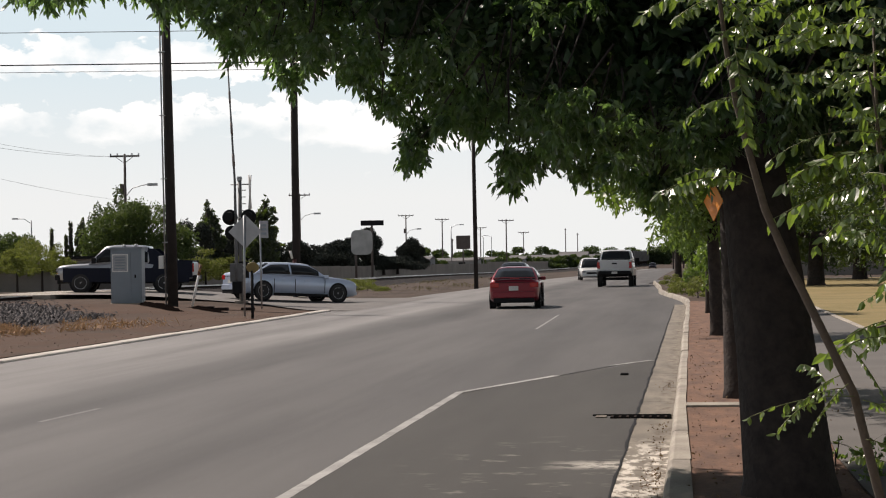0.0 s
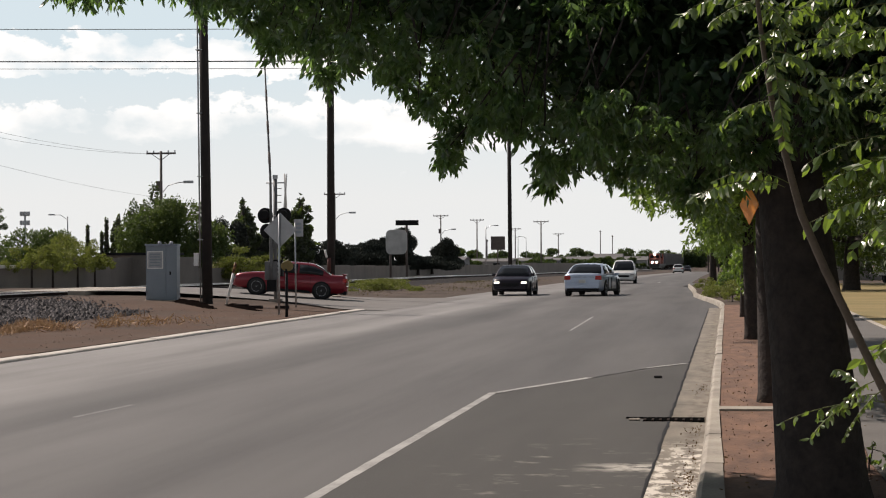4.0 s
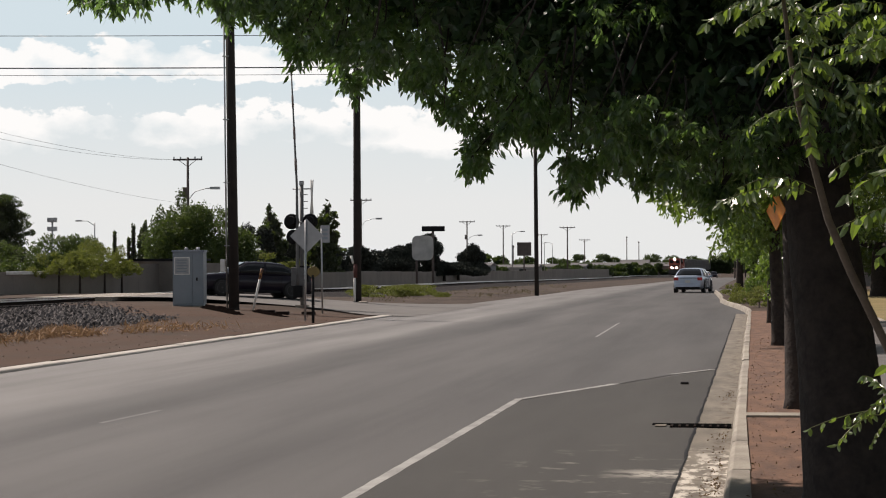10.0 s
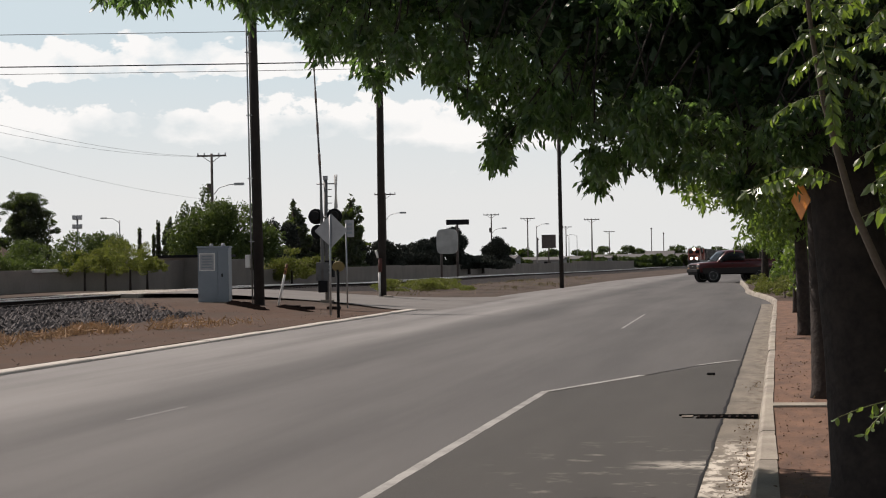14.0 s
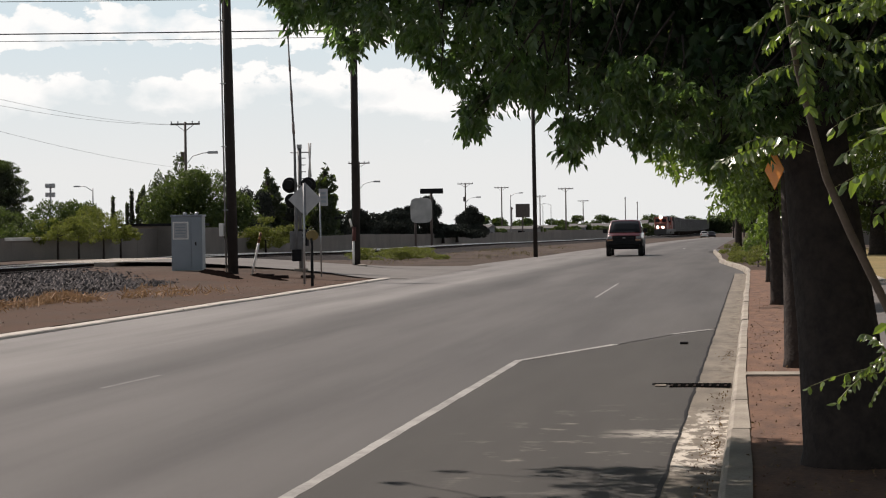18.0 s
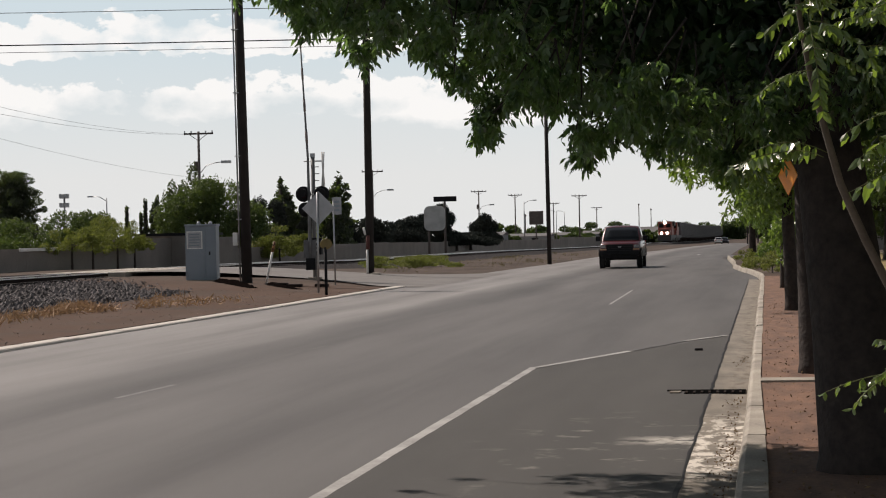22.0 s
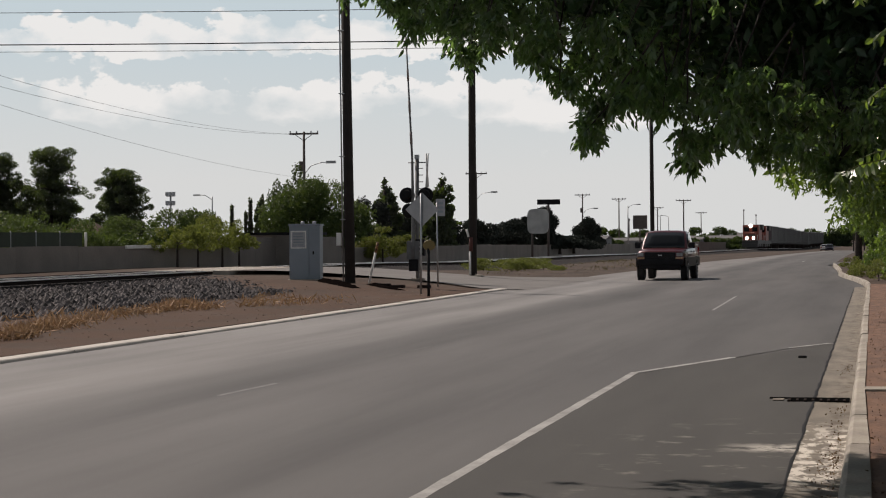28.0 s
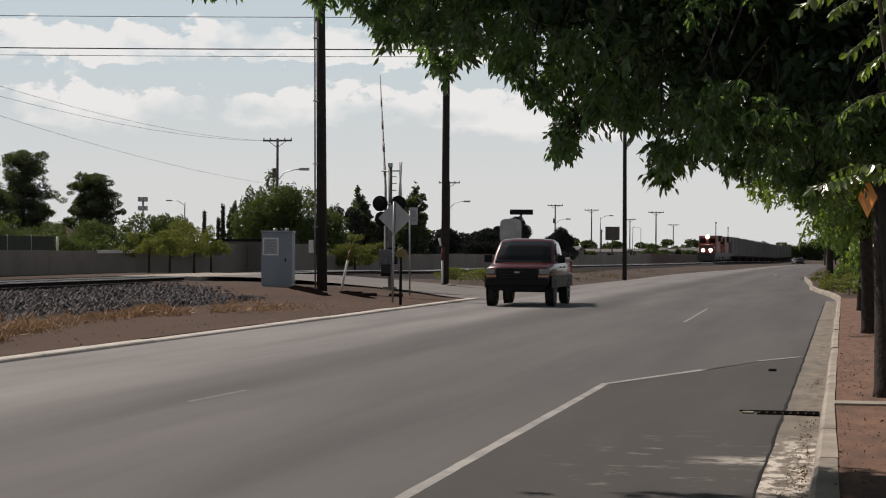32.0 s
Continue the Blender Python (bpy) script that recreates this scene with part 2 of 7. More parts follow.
# two copies of one leaf: shade darkens this, sunlight brightens the rim's
LEAF = leaf_mat("shaded ash leaves", (0.022, 0.048, 0.024), (0.055, 0.100, 0.044), rough=0.42, through_part=0.16, lit=(0.10, 0.22, 0.045))
LEAF_SUNLIT = leaf_mat("sunlit ash rim leaves", (0.016, 0.036, 0.017), (0.110, 0.175, 0.075), rough=0.28, through_part=0.36, lit=(0.28, 0.48, 0.11))
rim_ramp = next(n for n in LEAF_SUNLIT.node_tree.nodes if n.type == "VALTORGB").color_ramp
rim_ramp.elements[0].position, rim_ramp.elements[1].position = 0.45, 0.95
LEAF_SUNLIT.node_tree.nodes["Principled BSDF"].inputs["Specular IOR Level"].default_value = 0.9
LEAF_MID = leaf_mat("shrub leaves", (0.032, 0.066, 0.022), (0.105, 0.155, 0.045), rough=0.36, through_part=0.34, lit=(0.26, 0.40, 0.05))
LEAF_FAR = leaf_mat("far leaves", (0.022, 0.036, 0.015), (0.042, 0.066, 0.022), rough=0.7, through_part=0.1)
LEAF_BROWN = leaf_mat("olive leaves", (0.085, 0.092, 0.024), (0.18, 0.17, 0.045), rough=0.7, through_part=0.3, lit=(0.24, 0.3, 0.05))
LEAF_YELLOW = leaf_mat("feathery yellow leaves", (0.085, 0.10, 0.022), (0.15, 0.165, 0.036), rough=0.75, through_part=0.3, lit=(0.27, 0.32, 0.05))
LEAF_ELM = leaf_mat("dark elm leaves", (0.040, 0.066, 0.020), (0.085, 0.118, 0.030), rough=0.7, through_part=0.22, lit=(0.17, 0.25, 0.04))
PINE = leaf_mat("pine needles", (0.028, 0.034, 0.025), (0.062, 0.066, 0.045), rough=0.75, through_part=0.14)
HEDGE = leaf_mat("dark hedge", (0.036, 0.042, 0.038), (0.056, 0.063, 0.052), rough=0.95, through_part=0.03, lit=(0.05, 0.06, 0.04))
HEDGE.node_tree.nodes["Principled BSDF"].inputs["Specular IOR Level"].default_value = 0.1
CAR_GLASS = glass_mat("car glass", (0.012, 0.014, 0.016))
CHROME = mat("chrome", (0.62, 0.62, 0.63), (0.5, 0.5, 0.52), scale=6, rough=0.15, metal=1.0)
HEADLAMP = mat("headlamp glass", (0.28, 0.28, 0.28), (0.17, 0.17, 0.18), scale=14, rough=0.12)
HEADLAMP_ON = mat("lit headlamp", (0.8, 0.8, 0.8), rough=0.2, emit=(1.0, 0.93, 0.78), glow=1.4)
INDICATOR = mat("amber lens", (0.5, 0.3, 0.16), (0.42, 0.25, 0.14), rough=0.2)
TAILLAMP = mat("tail lamp", (0.45, 0.015, 0.014), (0.32, 0.012, 0.01), rough=0.2)
LOCO_LIGHT = mat("locomotive lamp", (0.9, 0.9, 0.9), rough=0.2, emit=(1.0, 0.92, 0.78), glow=26.0)
RIM = mat("wheel alloy", (0.85, 0.85, 0.87), (0.75, 0.75, 0.77), rough=0.3, metal=0.0)
PLATE = mat("plate", (0.6, 0.6, 0.58), (0.52, 0.52, 0.5), scale=9, rough=0.5)


def streak_asphalt():
    """Long pale and dark wheel streaks along the street over the grain."""
    nt = ASPHALT.node_tree
    p = nt.nodes["Principled BSDF"]
    old = p.inputs["Base Color"].links[0].from_socket
    co, mp, nz = nt.nodes.new("ShaderNodeTexCoord"), nt.nodes.new("ShaderNodeMapping"), nt.nodes.new("ShaderNodeTexNoise")
    mp.inputs["Scale"].default_value = (0.75, 0.022, 1.0)
    mp.inputs["Rotation"].default_value = (0, 0, 0.012)
    nz.inputs["Scale"].default_value, nz.inputs["Detail"].default_value, nz.inputs["Roughness"].default_value = 1.0, 6.0, 0.6
    mr = nt.nodes.new("ShaderNodeMapRange")
    mr.inputs[1].default_value, mr.inputs[2].default_value, mr.inputs[3].default_value, mr.inputs[4].default_value = 0.32, 0.68, 0.80, 1.2
    hs = nt.nodes.new("ShaderNodeHueSaturation")
    # paler worn lane by the railway, dark oily band along the middle
    sep, at, bands, both = nt.nodes.new("ShaderNodeSeparateXYZ"), nt.nodes.new("ShaderNodeMapRange"), nt.nodes.new("ShaderNodeValToRGB"), nt.nodes.new("ShaderNodeMath")
    wob = nt.nodes.new("ShaderNodeMath")
    wob.operation, both.operation = "MULTIPLY_ADD", "MULTIPLY"
    wob.inputs[1].default_value = 1.6
    for k, (x, v) in enumerate(((-12.3, 1.0), (-9.0, 1.0), (-8.1, 0.52), (-7.5, 0.42), (-6.4, 0.58), (-5.4, 0.53), (-4.6, 0.47), (-3.9, 0.53), (-3.0, 0.45), (0.0, 0.47))):
        where = min(1, max(0, (x + 12.8) / 12.8))
        e = bands.color_ramp.elements[k] if k < 2 else bands.color_ramp.elements.new(where)
        e.color = (v, v, v, 1)
        if k < 2:
            e.position = where
    both2 = nt.nodes.new("ShaderNodeMath")
    both2.operation = "MULTIPLY"
    both2.inputs[1].default_value = 2.25
    nt.links.new(co.outputs["Object"], sep.inputs[0])
    nt.links.new(nz.outputs["Fac"], wob.inputs[0])
    nt.links.new(sep.outputs["X"], wob.inputs[2])
    nt.links.new(wob.outputs[0], at.inputs[0])
    at.inputs[1].default_value, at.inputs[2].default_value = -12.0, 0.8
    nt.links.new(at.outputs[0], bands.inputs["Fac"])
    nt.links.new(bands.outputs["Color"], both2.inputs[0])
    nt.links.new(mr.outputs[0], both.inputs[0])
    nt.links.new(both2.outputs[0], both.inputs[1])
    nt.links.new(co.outputs["Object"], mp.inputs["Vector"])
    nt.links.new(mp.outputs["Vector"], nz.inputs["Vector"])
    nt.links.new(nz.outputs["Fac"], mr.inputs[0])
    nt.links.new(both.outputs[0], hs.inputs["Value"])
    nt.links.new(old, hs.inputs["Color"])
    nt.links.new(hs.outputs["Color"], p.inputs["Base Color"])


streak_asphalt()


def stain(m, gates, scale, lo, hi, colour, most=1.0, along=1.0):
    """Blotches of another colour within soft bounds along x and y."""
    nt = m.node_tree
    p = nt.nodes["Principled BSDF"]
    old = p.inputs["Base Color"].links[0].from_socket
    co, nz, sep = nt.nodes.new("ShaderNodeTexCoord"), nt.nodes.new("ShaderNodeTexNoise"), nt.nodes.new("ShaderNodeSeparateXYZ")
    nz.inputs["Scale"].default_value, nz.inputs["Detail"].default_value, nz.inputs["Roughness"].default_value = scale, 5.0, 0.62
    mp = nt.nodes.new("ShaderNodeMapping")
    mp.inputs["Scale"].default_value = (1.0, along, 1.0)
    nt.links.new(co.outputs["Object"], mp.inputs["Vector"])
    nt.links.new(mp.outputs["Vector"], nz.inputs["Vector"])
    nt.links.new(co.outputs["Object"], sep.inputs[0])
    mr = nt.nodes.new("ShaderNodeMapRange")
    for k, v in zip((1, 2, 3, 4), (lo, hi, 0.0, most)):
        mr.inputs[k].default_value = v
    nt.links.new(nz.outputs["Fac"], mr.inputs[0])
    mask = mr.outputs[0]
    for axis, a, b, c, d in gates:
        for k, (u, v) in enumerate(((a, b), (d, c))):
            g, mu = nt.nodes.new("ShaderNodeMapRange"), nt.nodes.new("ShaderNodeMath")
            g.inputs[1].default_value, g.inputs[2].default_value = u, v
            mu.operation = "MULTIPLY"
            nt.links.new(sep.outputs[axis], g.inputs[0])
            nt.links.new(g.outputs[0], mu.inputs[0])
            nt.links.new(mask, mu.inputs[1])
            mask = mu.outputs[0]
    mx = nt.nodes.new("ShaderNodeMix")
    mx.data_type = "RGBA"
    mx.inputs[7].default_value = rgb(colour)
    nt.links.new(mask, mx.inputs[0])
    nt.links.new(old, mx.inputs[6])
    nt.links.new(mx.outputs[2], p.inputs["Base Color"])


stain(SAND, [("Y", 10.0, 20.0, 66.0, 78.0)], 0.5, 0.30, 0.55, (0.096, 0.058, 0.041), 0.75)
# pale blotches over the gutter and the parking lane, brown ones towards the kerb
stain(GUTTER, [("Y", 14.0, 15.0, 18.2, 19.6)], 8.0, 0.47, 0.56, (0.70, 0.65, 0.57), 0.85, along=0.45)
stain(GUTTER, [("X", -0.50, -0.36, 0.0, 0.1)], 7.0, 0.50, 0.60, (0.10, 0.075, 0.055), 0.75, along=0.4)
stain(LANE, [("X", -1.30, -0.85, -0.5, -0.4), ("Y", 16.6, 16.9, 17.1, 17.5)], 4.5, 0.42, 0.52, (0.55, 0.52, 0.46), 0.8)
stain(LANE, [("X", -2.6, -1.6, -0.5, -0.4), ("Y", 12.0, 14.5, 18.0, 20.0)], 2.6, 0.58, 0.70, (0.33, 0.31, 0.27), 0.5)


# shapes
def bm_box(bm, x0, x1, y0, y1, z0, z1, bevel=0.0):
    vs = [bm.verts.new((x, y, z)) for z in (z0, z1) for y in (y0, y1) for x in (x0, x1)]
    fs = [(0, 2, 3, 1), (4, 5, 7, 6), (0, 1, 5, 4), (2, 6, 7, 3), (0, 4, 6, 2), (1, 3, 7, 5)]
    made = [bm.faces.new([vs[i] for i in f]) for f in fs]
    if bevel:
        es = {e for f in made for e in f.edges}
        bmesh.ops.bevel(bm, geom=list(es), offset=bevel, segments=2, affect="EDGES", profile=0.5)
    return vs


def bm_tube(bm, pts, radii, n=10, cap=True):
    """A tube along points, with a radius at each."""
    pts = [Vector(p) for p in pts]
    if isinstance(radii, (int, float)):
        radii = [radii] * len(pts)
    rings = []
    side = None
    for i, p in enumerate(pts):
        d = (pts[min(i + 1, len(pts) - 1)] - pts[max(i - 1, 0)]).normalized()
        if side is None:
            side = d.orthogonal().normalized()
        side = (side - d * side.dot(d)).normalized()
        up = d.cross(side)
        rings.append([bm.verts.new(p + (side * math.cos(2 * math.pi * k / n) + up * math.sin(2 * math.pi * k / n)) * radii[i]) for k in range(n)])
    for a, b in zip(rings, rings[1:]):
        for k in range(n):
            bm.faces.new((a[k], a[(k + 1) % n], b[(k + 1) % n], b[k])).smooth = True
    if cap:
        bm.faces.new(rings[0][::-1])
        bm.faces.new(rings[-1])


def bm_lathe(bm, prof, n=20, axis="z", at=(0, 0, 0)):
    """Turns (radius, height) pairs round an axis."""
    at = Vector(at)
    rings = []
    for r, h in prof:
        ring = []
        for k in range(n):
            a = 2 * math.pi * k / n
            v = (r * math.cos(a), r * math.sin(a), h) if axis == "z" else (r * math.cos(a), h, r * math.sin(a)) if axis == "y" else (h, r * math.cos(a), r * math.sin(a))
            ring.append(bm.verts.new(at + Vector(v)))
        rings.append(ring)
    for a, b in zip(rings, rings[1:]):
        for k in range(n):
            bm.faces.new((a[k], a[(k + 1) % n], b[(k + 1) % n], b[k])).smooth = True
    bm.faces.new(rings[0][::-1])
    bm.faces.new(rings[-1])


def part(name, bm, material, parent=None, label="", m=None):
    """Links a bmesh as one mesh object, under a thing or a part."""
    bmesh.ops.recalc_face_normals(bm, faces=bm.faces)
    me = bpy.data.meshes.new(name)
    bm.to_mesh(me)
    bm.free()
    me.materials.append(material)
    ob = new(name, me)
    if parent:
        ob.parent = parent
    if m is not None:
        ob.matrix_basis = m
    if label:
        ob["label"] = label
    return ob


def mesh_of(name, verts, faces, material, parent=None, label="", smooth=False):
    me = bpy.data.meshes.new(name)
    me.from_pydata(verts, [], faces)
    me.materials.append(material)
    if smooth:
        me.polygons.foreach_set("use_smooth", [True] * len(me.polygons))
    me.update()
    ob = new(name, me)
    if parent:
        ob.parent = parent
    if label:
        ob["label"] = label
    return ob


def box(name, x0, x1, y0, y1, z0, z1, material, parent=None, label="", bevel=0.0):
    bm = bmesh.new()
    bm_box(bm, x0, x1, y0, y1, z0, z1, bevel)
    return part(name, bm, material, parent, label)


def tube(name, pts, radii, material, parent=None, label="", n=10):
    bm = bmesh.new()
    bm_tube(bm, pts, radii, n)
    return part(name, bm, material, parent, label)


def thing(name, label, category, at=(0, 0, 0), group="", kind="", turn=0):
    e = new(name)
    e.matrix_basis = pose(*at, 0, 0, turn)
    return tagged(e, label, category, group, kind)


def leaf_mesh(name, centres, size, material, parent=None, label="", droop=0.5, seed=1, slim=0.42, lie=None):
    """Many small folded leaves, four corners each, round the given points."""
    rng = np.random.default_rng(seed)
    c = np.asarray(centres, float)
    n = len(c)
    d = rng.normal(size=(n, 3))
    d[:, 2] -= droop * 1.6
    if lie is not None:
        d += lie
    d /= np.linalg.norm(d, axis=1)[:, None]
    s = np.cross(d, rng.normal(size=(n, 3)))
    s /= np.linalg.norm(s, axis=1)[:, None]
    nm = np.cross(d, s)
    ln = size * rng.uniform(0.65, 1.3, n)[:, None]
    w = ln * slim
    v = np.empty((n, 4, 3))
    v[:, 0] = c - d * ln * 0.5
    v[:, 1] = c + s * w * 0.5 + nm * w * 0.16
    v[:, 2] = c + d * ln * 0.5 - nm * ln * 0.08
    v[:, 3] = c - s * w * 0.5 + nm * w * 0.16
    i = np.arange(n)[:, None] * 4
    f = np.concatenate([i + [0, 1, 2], i + [0, 2, 3]])
    me = bpy.data.meshes.new(name)
    me.vertices.add(n * 4)
    me.vertices.foreach_set("co", v.ravel())
    me.loops.add(n * 6)
    me.loops.foreach_set("vertex_index", f.ravel().astype(np.int32))
    me.polygons.add(n * 2)
    me.polygons.foreach_set("loop_start", np.arange(n * 2, dtype=np.int32) * 3)
    me.materials.append(material)
    me.update(calc_edges=True)
    me.validate()
    ob = new(name, me)
    if parent:
        ob.parent = parent
    if label:
        ob["label"] = label
    return ob


def clump_points(spheres, n, seed, shell=0.55):
    """Points in balls (x, y, z, rx, rz), denser towards their skins."""
    rng = np.random.default_rng(seed)
    s = np.asarray(spheres, float)
    vol = s[:, 3] ** 2 * s[:, 4]
    k = rng.choice(len(s), n, p=vol / vol.sum())
    d = rng.normal(size=(n, 3))
    d /= np.linalg.norm(d, axis=1)[:, None]
    r = rng.uniform(shell ** 3, 1.0, n) ** (1 / 3)
    r *= 1 + 0.12 * rng.normal(size=n)
    return s[k, :3] + d * r[:, None] * s[k][:, [3, 3, 4]]


# the lie of the land
def rail_x(y):
    """The track's near rail."""
    return -25.96 + 0.01 * y


def smooth(a, b, v):
    u = min(1.0, max(0.0, (v - a) / (b - a)))
    return u * u * (3 - 2 * u)


def drop(y):
    """The land falls gently away far down the street."""
    return 0.0053 * 40 * math.log1p(math.exp(min(30.0, (y - 185) / 40.0))) if y < 600 else 2.2


def sag(y):
    """The track dips a little beyond the crossing."""
    return 0.22 * smooth(98, 128, y) + 0.08 * smooth(170, 230, y) - 0.30 * smooth(290, 400, y)


def cross_z(x):
    """Height of the crossing road, which climbs to the track."""
    return 0.01 + 0.575 * smooth(-13.0, -23.5, x) if x > -23.5 else 0.585


def right_edge(y):
    """Face of the kerb on the park's side."""
    return -0.24 - 1.35 * smooth(70, 98, y) - 0.9 * smooth(95, 134, y)


def left_edge(y):
    return -12.3 + 0.5 * smooth(95, 125, y) + 1.8 * smooth(140, 210, y)


def ground_z(x, y):
    le, re = left_edge(y), right_edge(y)
    if x < le - 0.335:
        z = 0.06 + (0.04 + 0.20 * smooth(58, 68, y) * (1 - 0.8 * smooth(93, 102, y))) * smooth(-12.8, -19.5, x) + 0.12 * smooth(66, 72, y) * (1 - smooth(90, 97, y)) * smooth(-19, -23, x) + 0.12 * smooth(-24, -27, x) + 0.02 * noise.noise((x * 0.4, y * 0.4, 0)) * smooth(-12.6, -14, x)
        inside = smooth(67, 72, y) * (1 - smooth(90, 95, y))
        if inside > 0:
            z = z * (1 - inside) + min(z, cross_z(x) - 0.04) * inside
        if y > 69:
            z = -0.012 + (z + 0.012) * smooth(le - 0.42, le - 1.6, x)
        return z - drop(y) - sag(y) * smooth(-17, -22, x)
    if x < re + 0.145:
        return -0.06 - drop(y)
    z = 0.13 + 0.012 * noise.noise((x * 1.3, y * 1.3, 3.0))
    inside = smooth(124, 127, y) * (1 - smooth(140, 143, y))
    return (z * (1 - inside) - 0.06 * inside) - drop(y)


# one sheet of ground to the horizon
def build_ground():
    ys = [-80, -40, -10, 0] + [4 + 2 * i for i in range(83)] + [175, 185, 200, 220, 250, 300, 350, 400, 500, 700, 1000, 1600, 2600, 4200]
    verts, faces = [], []
    left = [-3000, -1500, -700, -300, -150, -90, -60, -45, -36, -33, -30, -28, -27, -26, -25, -24, -23, -22, -21, -20, -19, -18, -17, -16, -15, -14, -13.2]
    right = [0.3, 0.7, 1.1, 1.6, 2.4, 3.5, 4.5, 6, 9, 14, 22, 40, 90, 200, 500, 1200, 3000]
    n = 0
    for y in ys:
        le, re = left_edge(y), right_edge(y)
        row = left + [le - 0.34, le - 0.33, re + 0.14, re + 0.15] + right
        n = len(row)
        for x in row:
            verts.append((x, y, ground_z(x, y)))
    for j in range(len(ys) - 1):
        for i in range(n - 1):
            a = j * n + i
            faces.append((a, a + 1, a + n + 1, a + n))
    return tagged(mesh_of("ground", verts, faces, SAND, smooth=False), "sandy reddish brown desert ground reaching the horizon", "ground", kind="structure")


build_ground()


def strip_mesh(name, ys, xa, xb, z, material, label, category="", parent=None, kind="structure", thick=0.0):
    """A flat band along the street between two edges given for each y."""
    verts, faces = [], []
    for y in ys:
        za = z(xa(y), y) if callable(z) else z
        zb = z(xb(y), y) if callable(z) else z
        verts += [(xa(y), y, za), (xb(y), y, zb)]
    for i in range(len(ys) - 1):
        faces.append((2 * i, 2 * i + 1, 2 * i + 3, 2 * i + 2))
    ob = mesh_of(name, verts, faces, material, parent)
    if not parent:
        tagged(ob, label, category, kind=kind)
    elif label:
        ob["label"] = label
    return ob


YS = [-60, -20] + [2 * i for i in range(0, 110)] + [240, 280, 340, 420, 520, 600]
strip_mesh("road", YS, lambda y: left_edge(y) - (0.02 if y < 70 else 0.46), lambda y: right_edge(y) - (0.36 if y < 72 else 0.02), lambda x, y: 0.0 - drop(y), ASPHALT, "worn grey asphalt street with faint patches", "road")


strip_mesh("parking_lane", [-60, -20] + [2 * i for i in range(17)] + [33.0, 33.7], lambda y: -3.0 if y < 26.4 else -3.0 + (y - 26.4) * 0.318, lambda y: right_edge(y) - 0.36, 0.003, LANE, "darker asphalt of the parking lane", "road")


# crossing road that climbs over the track, and the lane beyond that falls to the wall
def lane_z(x):
    return 0.595 - 0.052 * max(0.0, -28.5 - x)


def build_crossing():
    verts, faces = [], []
    xs = [-11.5, -11.9, -12.3, -12.8, -13.5, -14.5, -15.5, -16.5, -17.5, -18.5, -19.5, -20.5, -21.5, -22.5, -23.5, -24.5, -25.0]
    for x in xs:
        near = 76.0 - 7.0 * (1 - smooth(-12.0, -18.0, x)) ** 1.5
        far = 86.0 + 4.5 * (1 - smooth(-12.0, -19.0, x)) ** 1.5
        z = max(0.006, cross_z(x)) if x < -11.6 else -0.012
        verts += [(x, near + (far - near) * k / 4, z) for k in range(5)]
    for i in range(len(xs) - 1):
        for k in range(4):
            a = i * 5 + k
            faces.append((a, a + 1, a + 6, a + 5))
    tagged(mesh_of("crossing_road", verts, faces, PATH), "light grey asphalt side road climbing to the level crossing", "road", kind="structure")
    strip_mesh("frontage_road", [-40, 0, 40, 70, 92], lambda y: -32.3, lambda y: rail_x(y) - 2.6, lambda x, y: lane_z(x) - drop(y), PALE, "pale asphalt lane between track and block wall", "road")


build_crossing()
# side street into the park side
strip_mesh("side_street", [127.5, 133, 139.5], lambda y: right_edge(y) - 0.3, lambda y: 60.0, 0.008, ASPHALT, "grey asphalt side street", "road")
# park path and lawn
PARKPATH = mat("footpath asphalt", (0.135, 0.125, 0.115), (0.095, 0.088, 0.081), scale=0.9, rough=0.9, bump=0.006, fine=60)
strip_mesh("park_path", YS[:66], lambda y: 1.15 + 0.05 * math.sin(y * 0.7), lambda y: 3.45, 0.152, PARKPATH, "grey asphalt footpath through the park", "path")
strip_mesh("lawn", YS[:66], lambda y: 3.57, lambda y: 60.0, 0.158, LAWN, "dry yellow green park lawn", "lawn")
edging = tagged(new("path_edging"), "pale concrete edging beside the path", "edging", kind="structure")
for i in range(40):
    y = 10 + i * 3.0
    box("edging_block", 3.45, 3.57, y, y + 2.985, 0.05, 0.175, CONCRETE, edging, bevel=0.01)
strip_mesh("planting_strip", YS[:38], lambda y: right_edge(y) + 0.13 + 0.08 * smooth(22.5, 12, y), lambda y: 1.15 + 0.05 * math.sin(y * 0.7), lambda x, y: 0.137 + 0.012 * noise.noise((x * 2, y * 2, 1)), DIRT, "bare reddish dirt planting strip", "soil")


# kerbs and gutter, cast in lengths
def kerb_run(name, label, edge, y0, y1, step, side, inner=0.15, high=0.15, material=CONCRETE):
    top = tagged(new(name), label, "kerb", kind="structure")
    rk = random.Random(name)
    y = y0
    while y < y1 - 0.01:
        ya, yb = y, min(y1, y + step) - 0.012
        bm = bmesh.new()
        off, lift = rk.uniform(-0.010, 0.010), rk.uniform(-0.007, 0.007)
        rings = []
        for yy in (ya, yb):
            e = edge(yy)
            back = inner + off + (0.085 * smooth(22.5, 12, yy) if side > 0 else 0)
            prof = [(off, -0.05), (0.025 + off, high * 0.55 + lift), (0.042 + off, high * 0.88 + lift), (0.07 + off, high + lift), (back, high + lift), (back, -0.05)]
            rings.append([bm.verts.new((e + side * px, yy, pz)) for px, pz in prof])
        for k in range(len(prof)):
            bm.faces.new((rings[0][k], rings[0][(k + 1) % 6], rings[1][(k + 1) % 6], rings[1][k]))
        bm.faces.new(rings[0])
        bm.faces.new(rings[1][::-1])
        part("kerb_length", bm, material, top)
        y += step
    return top


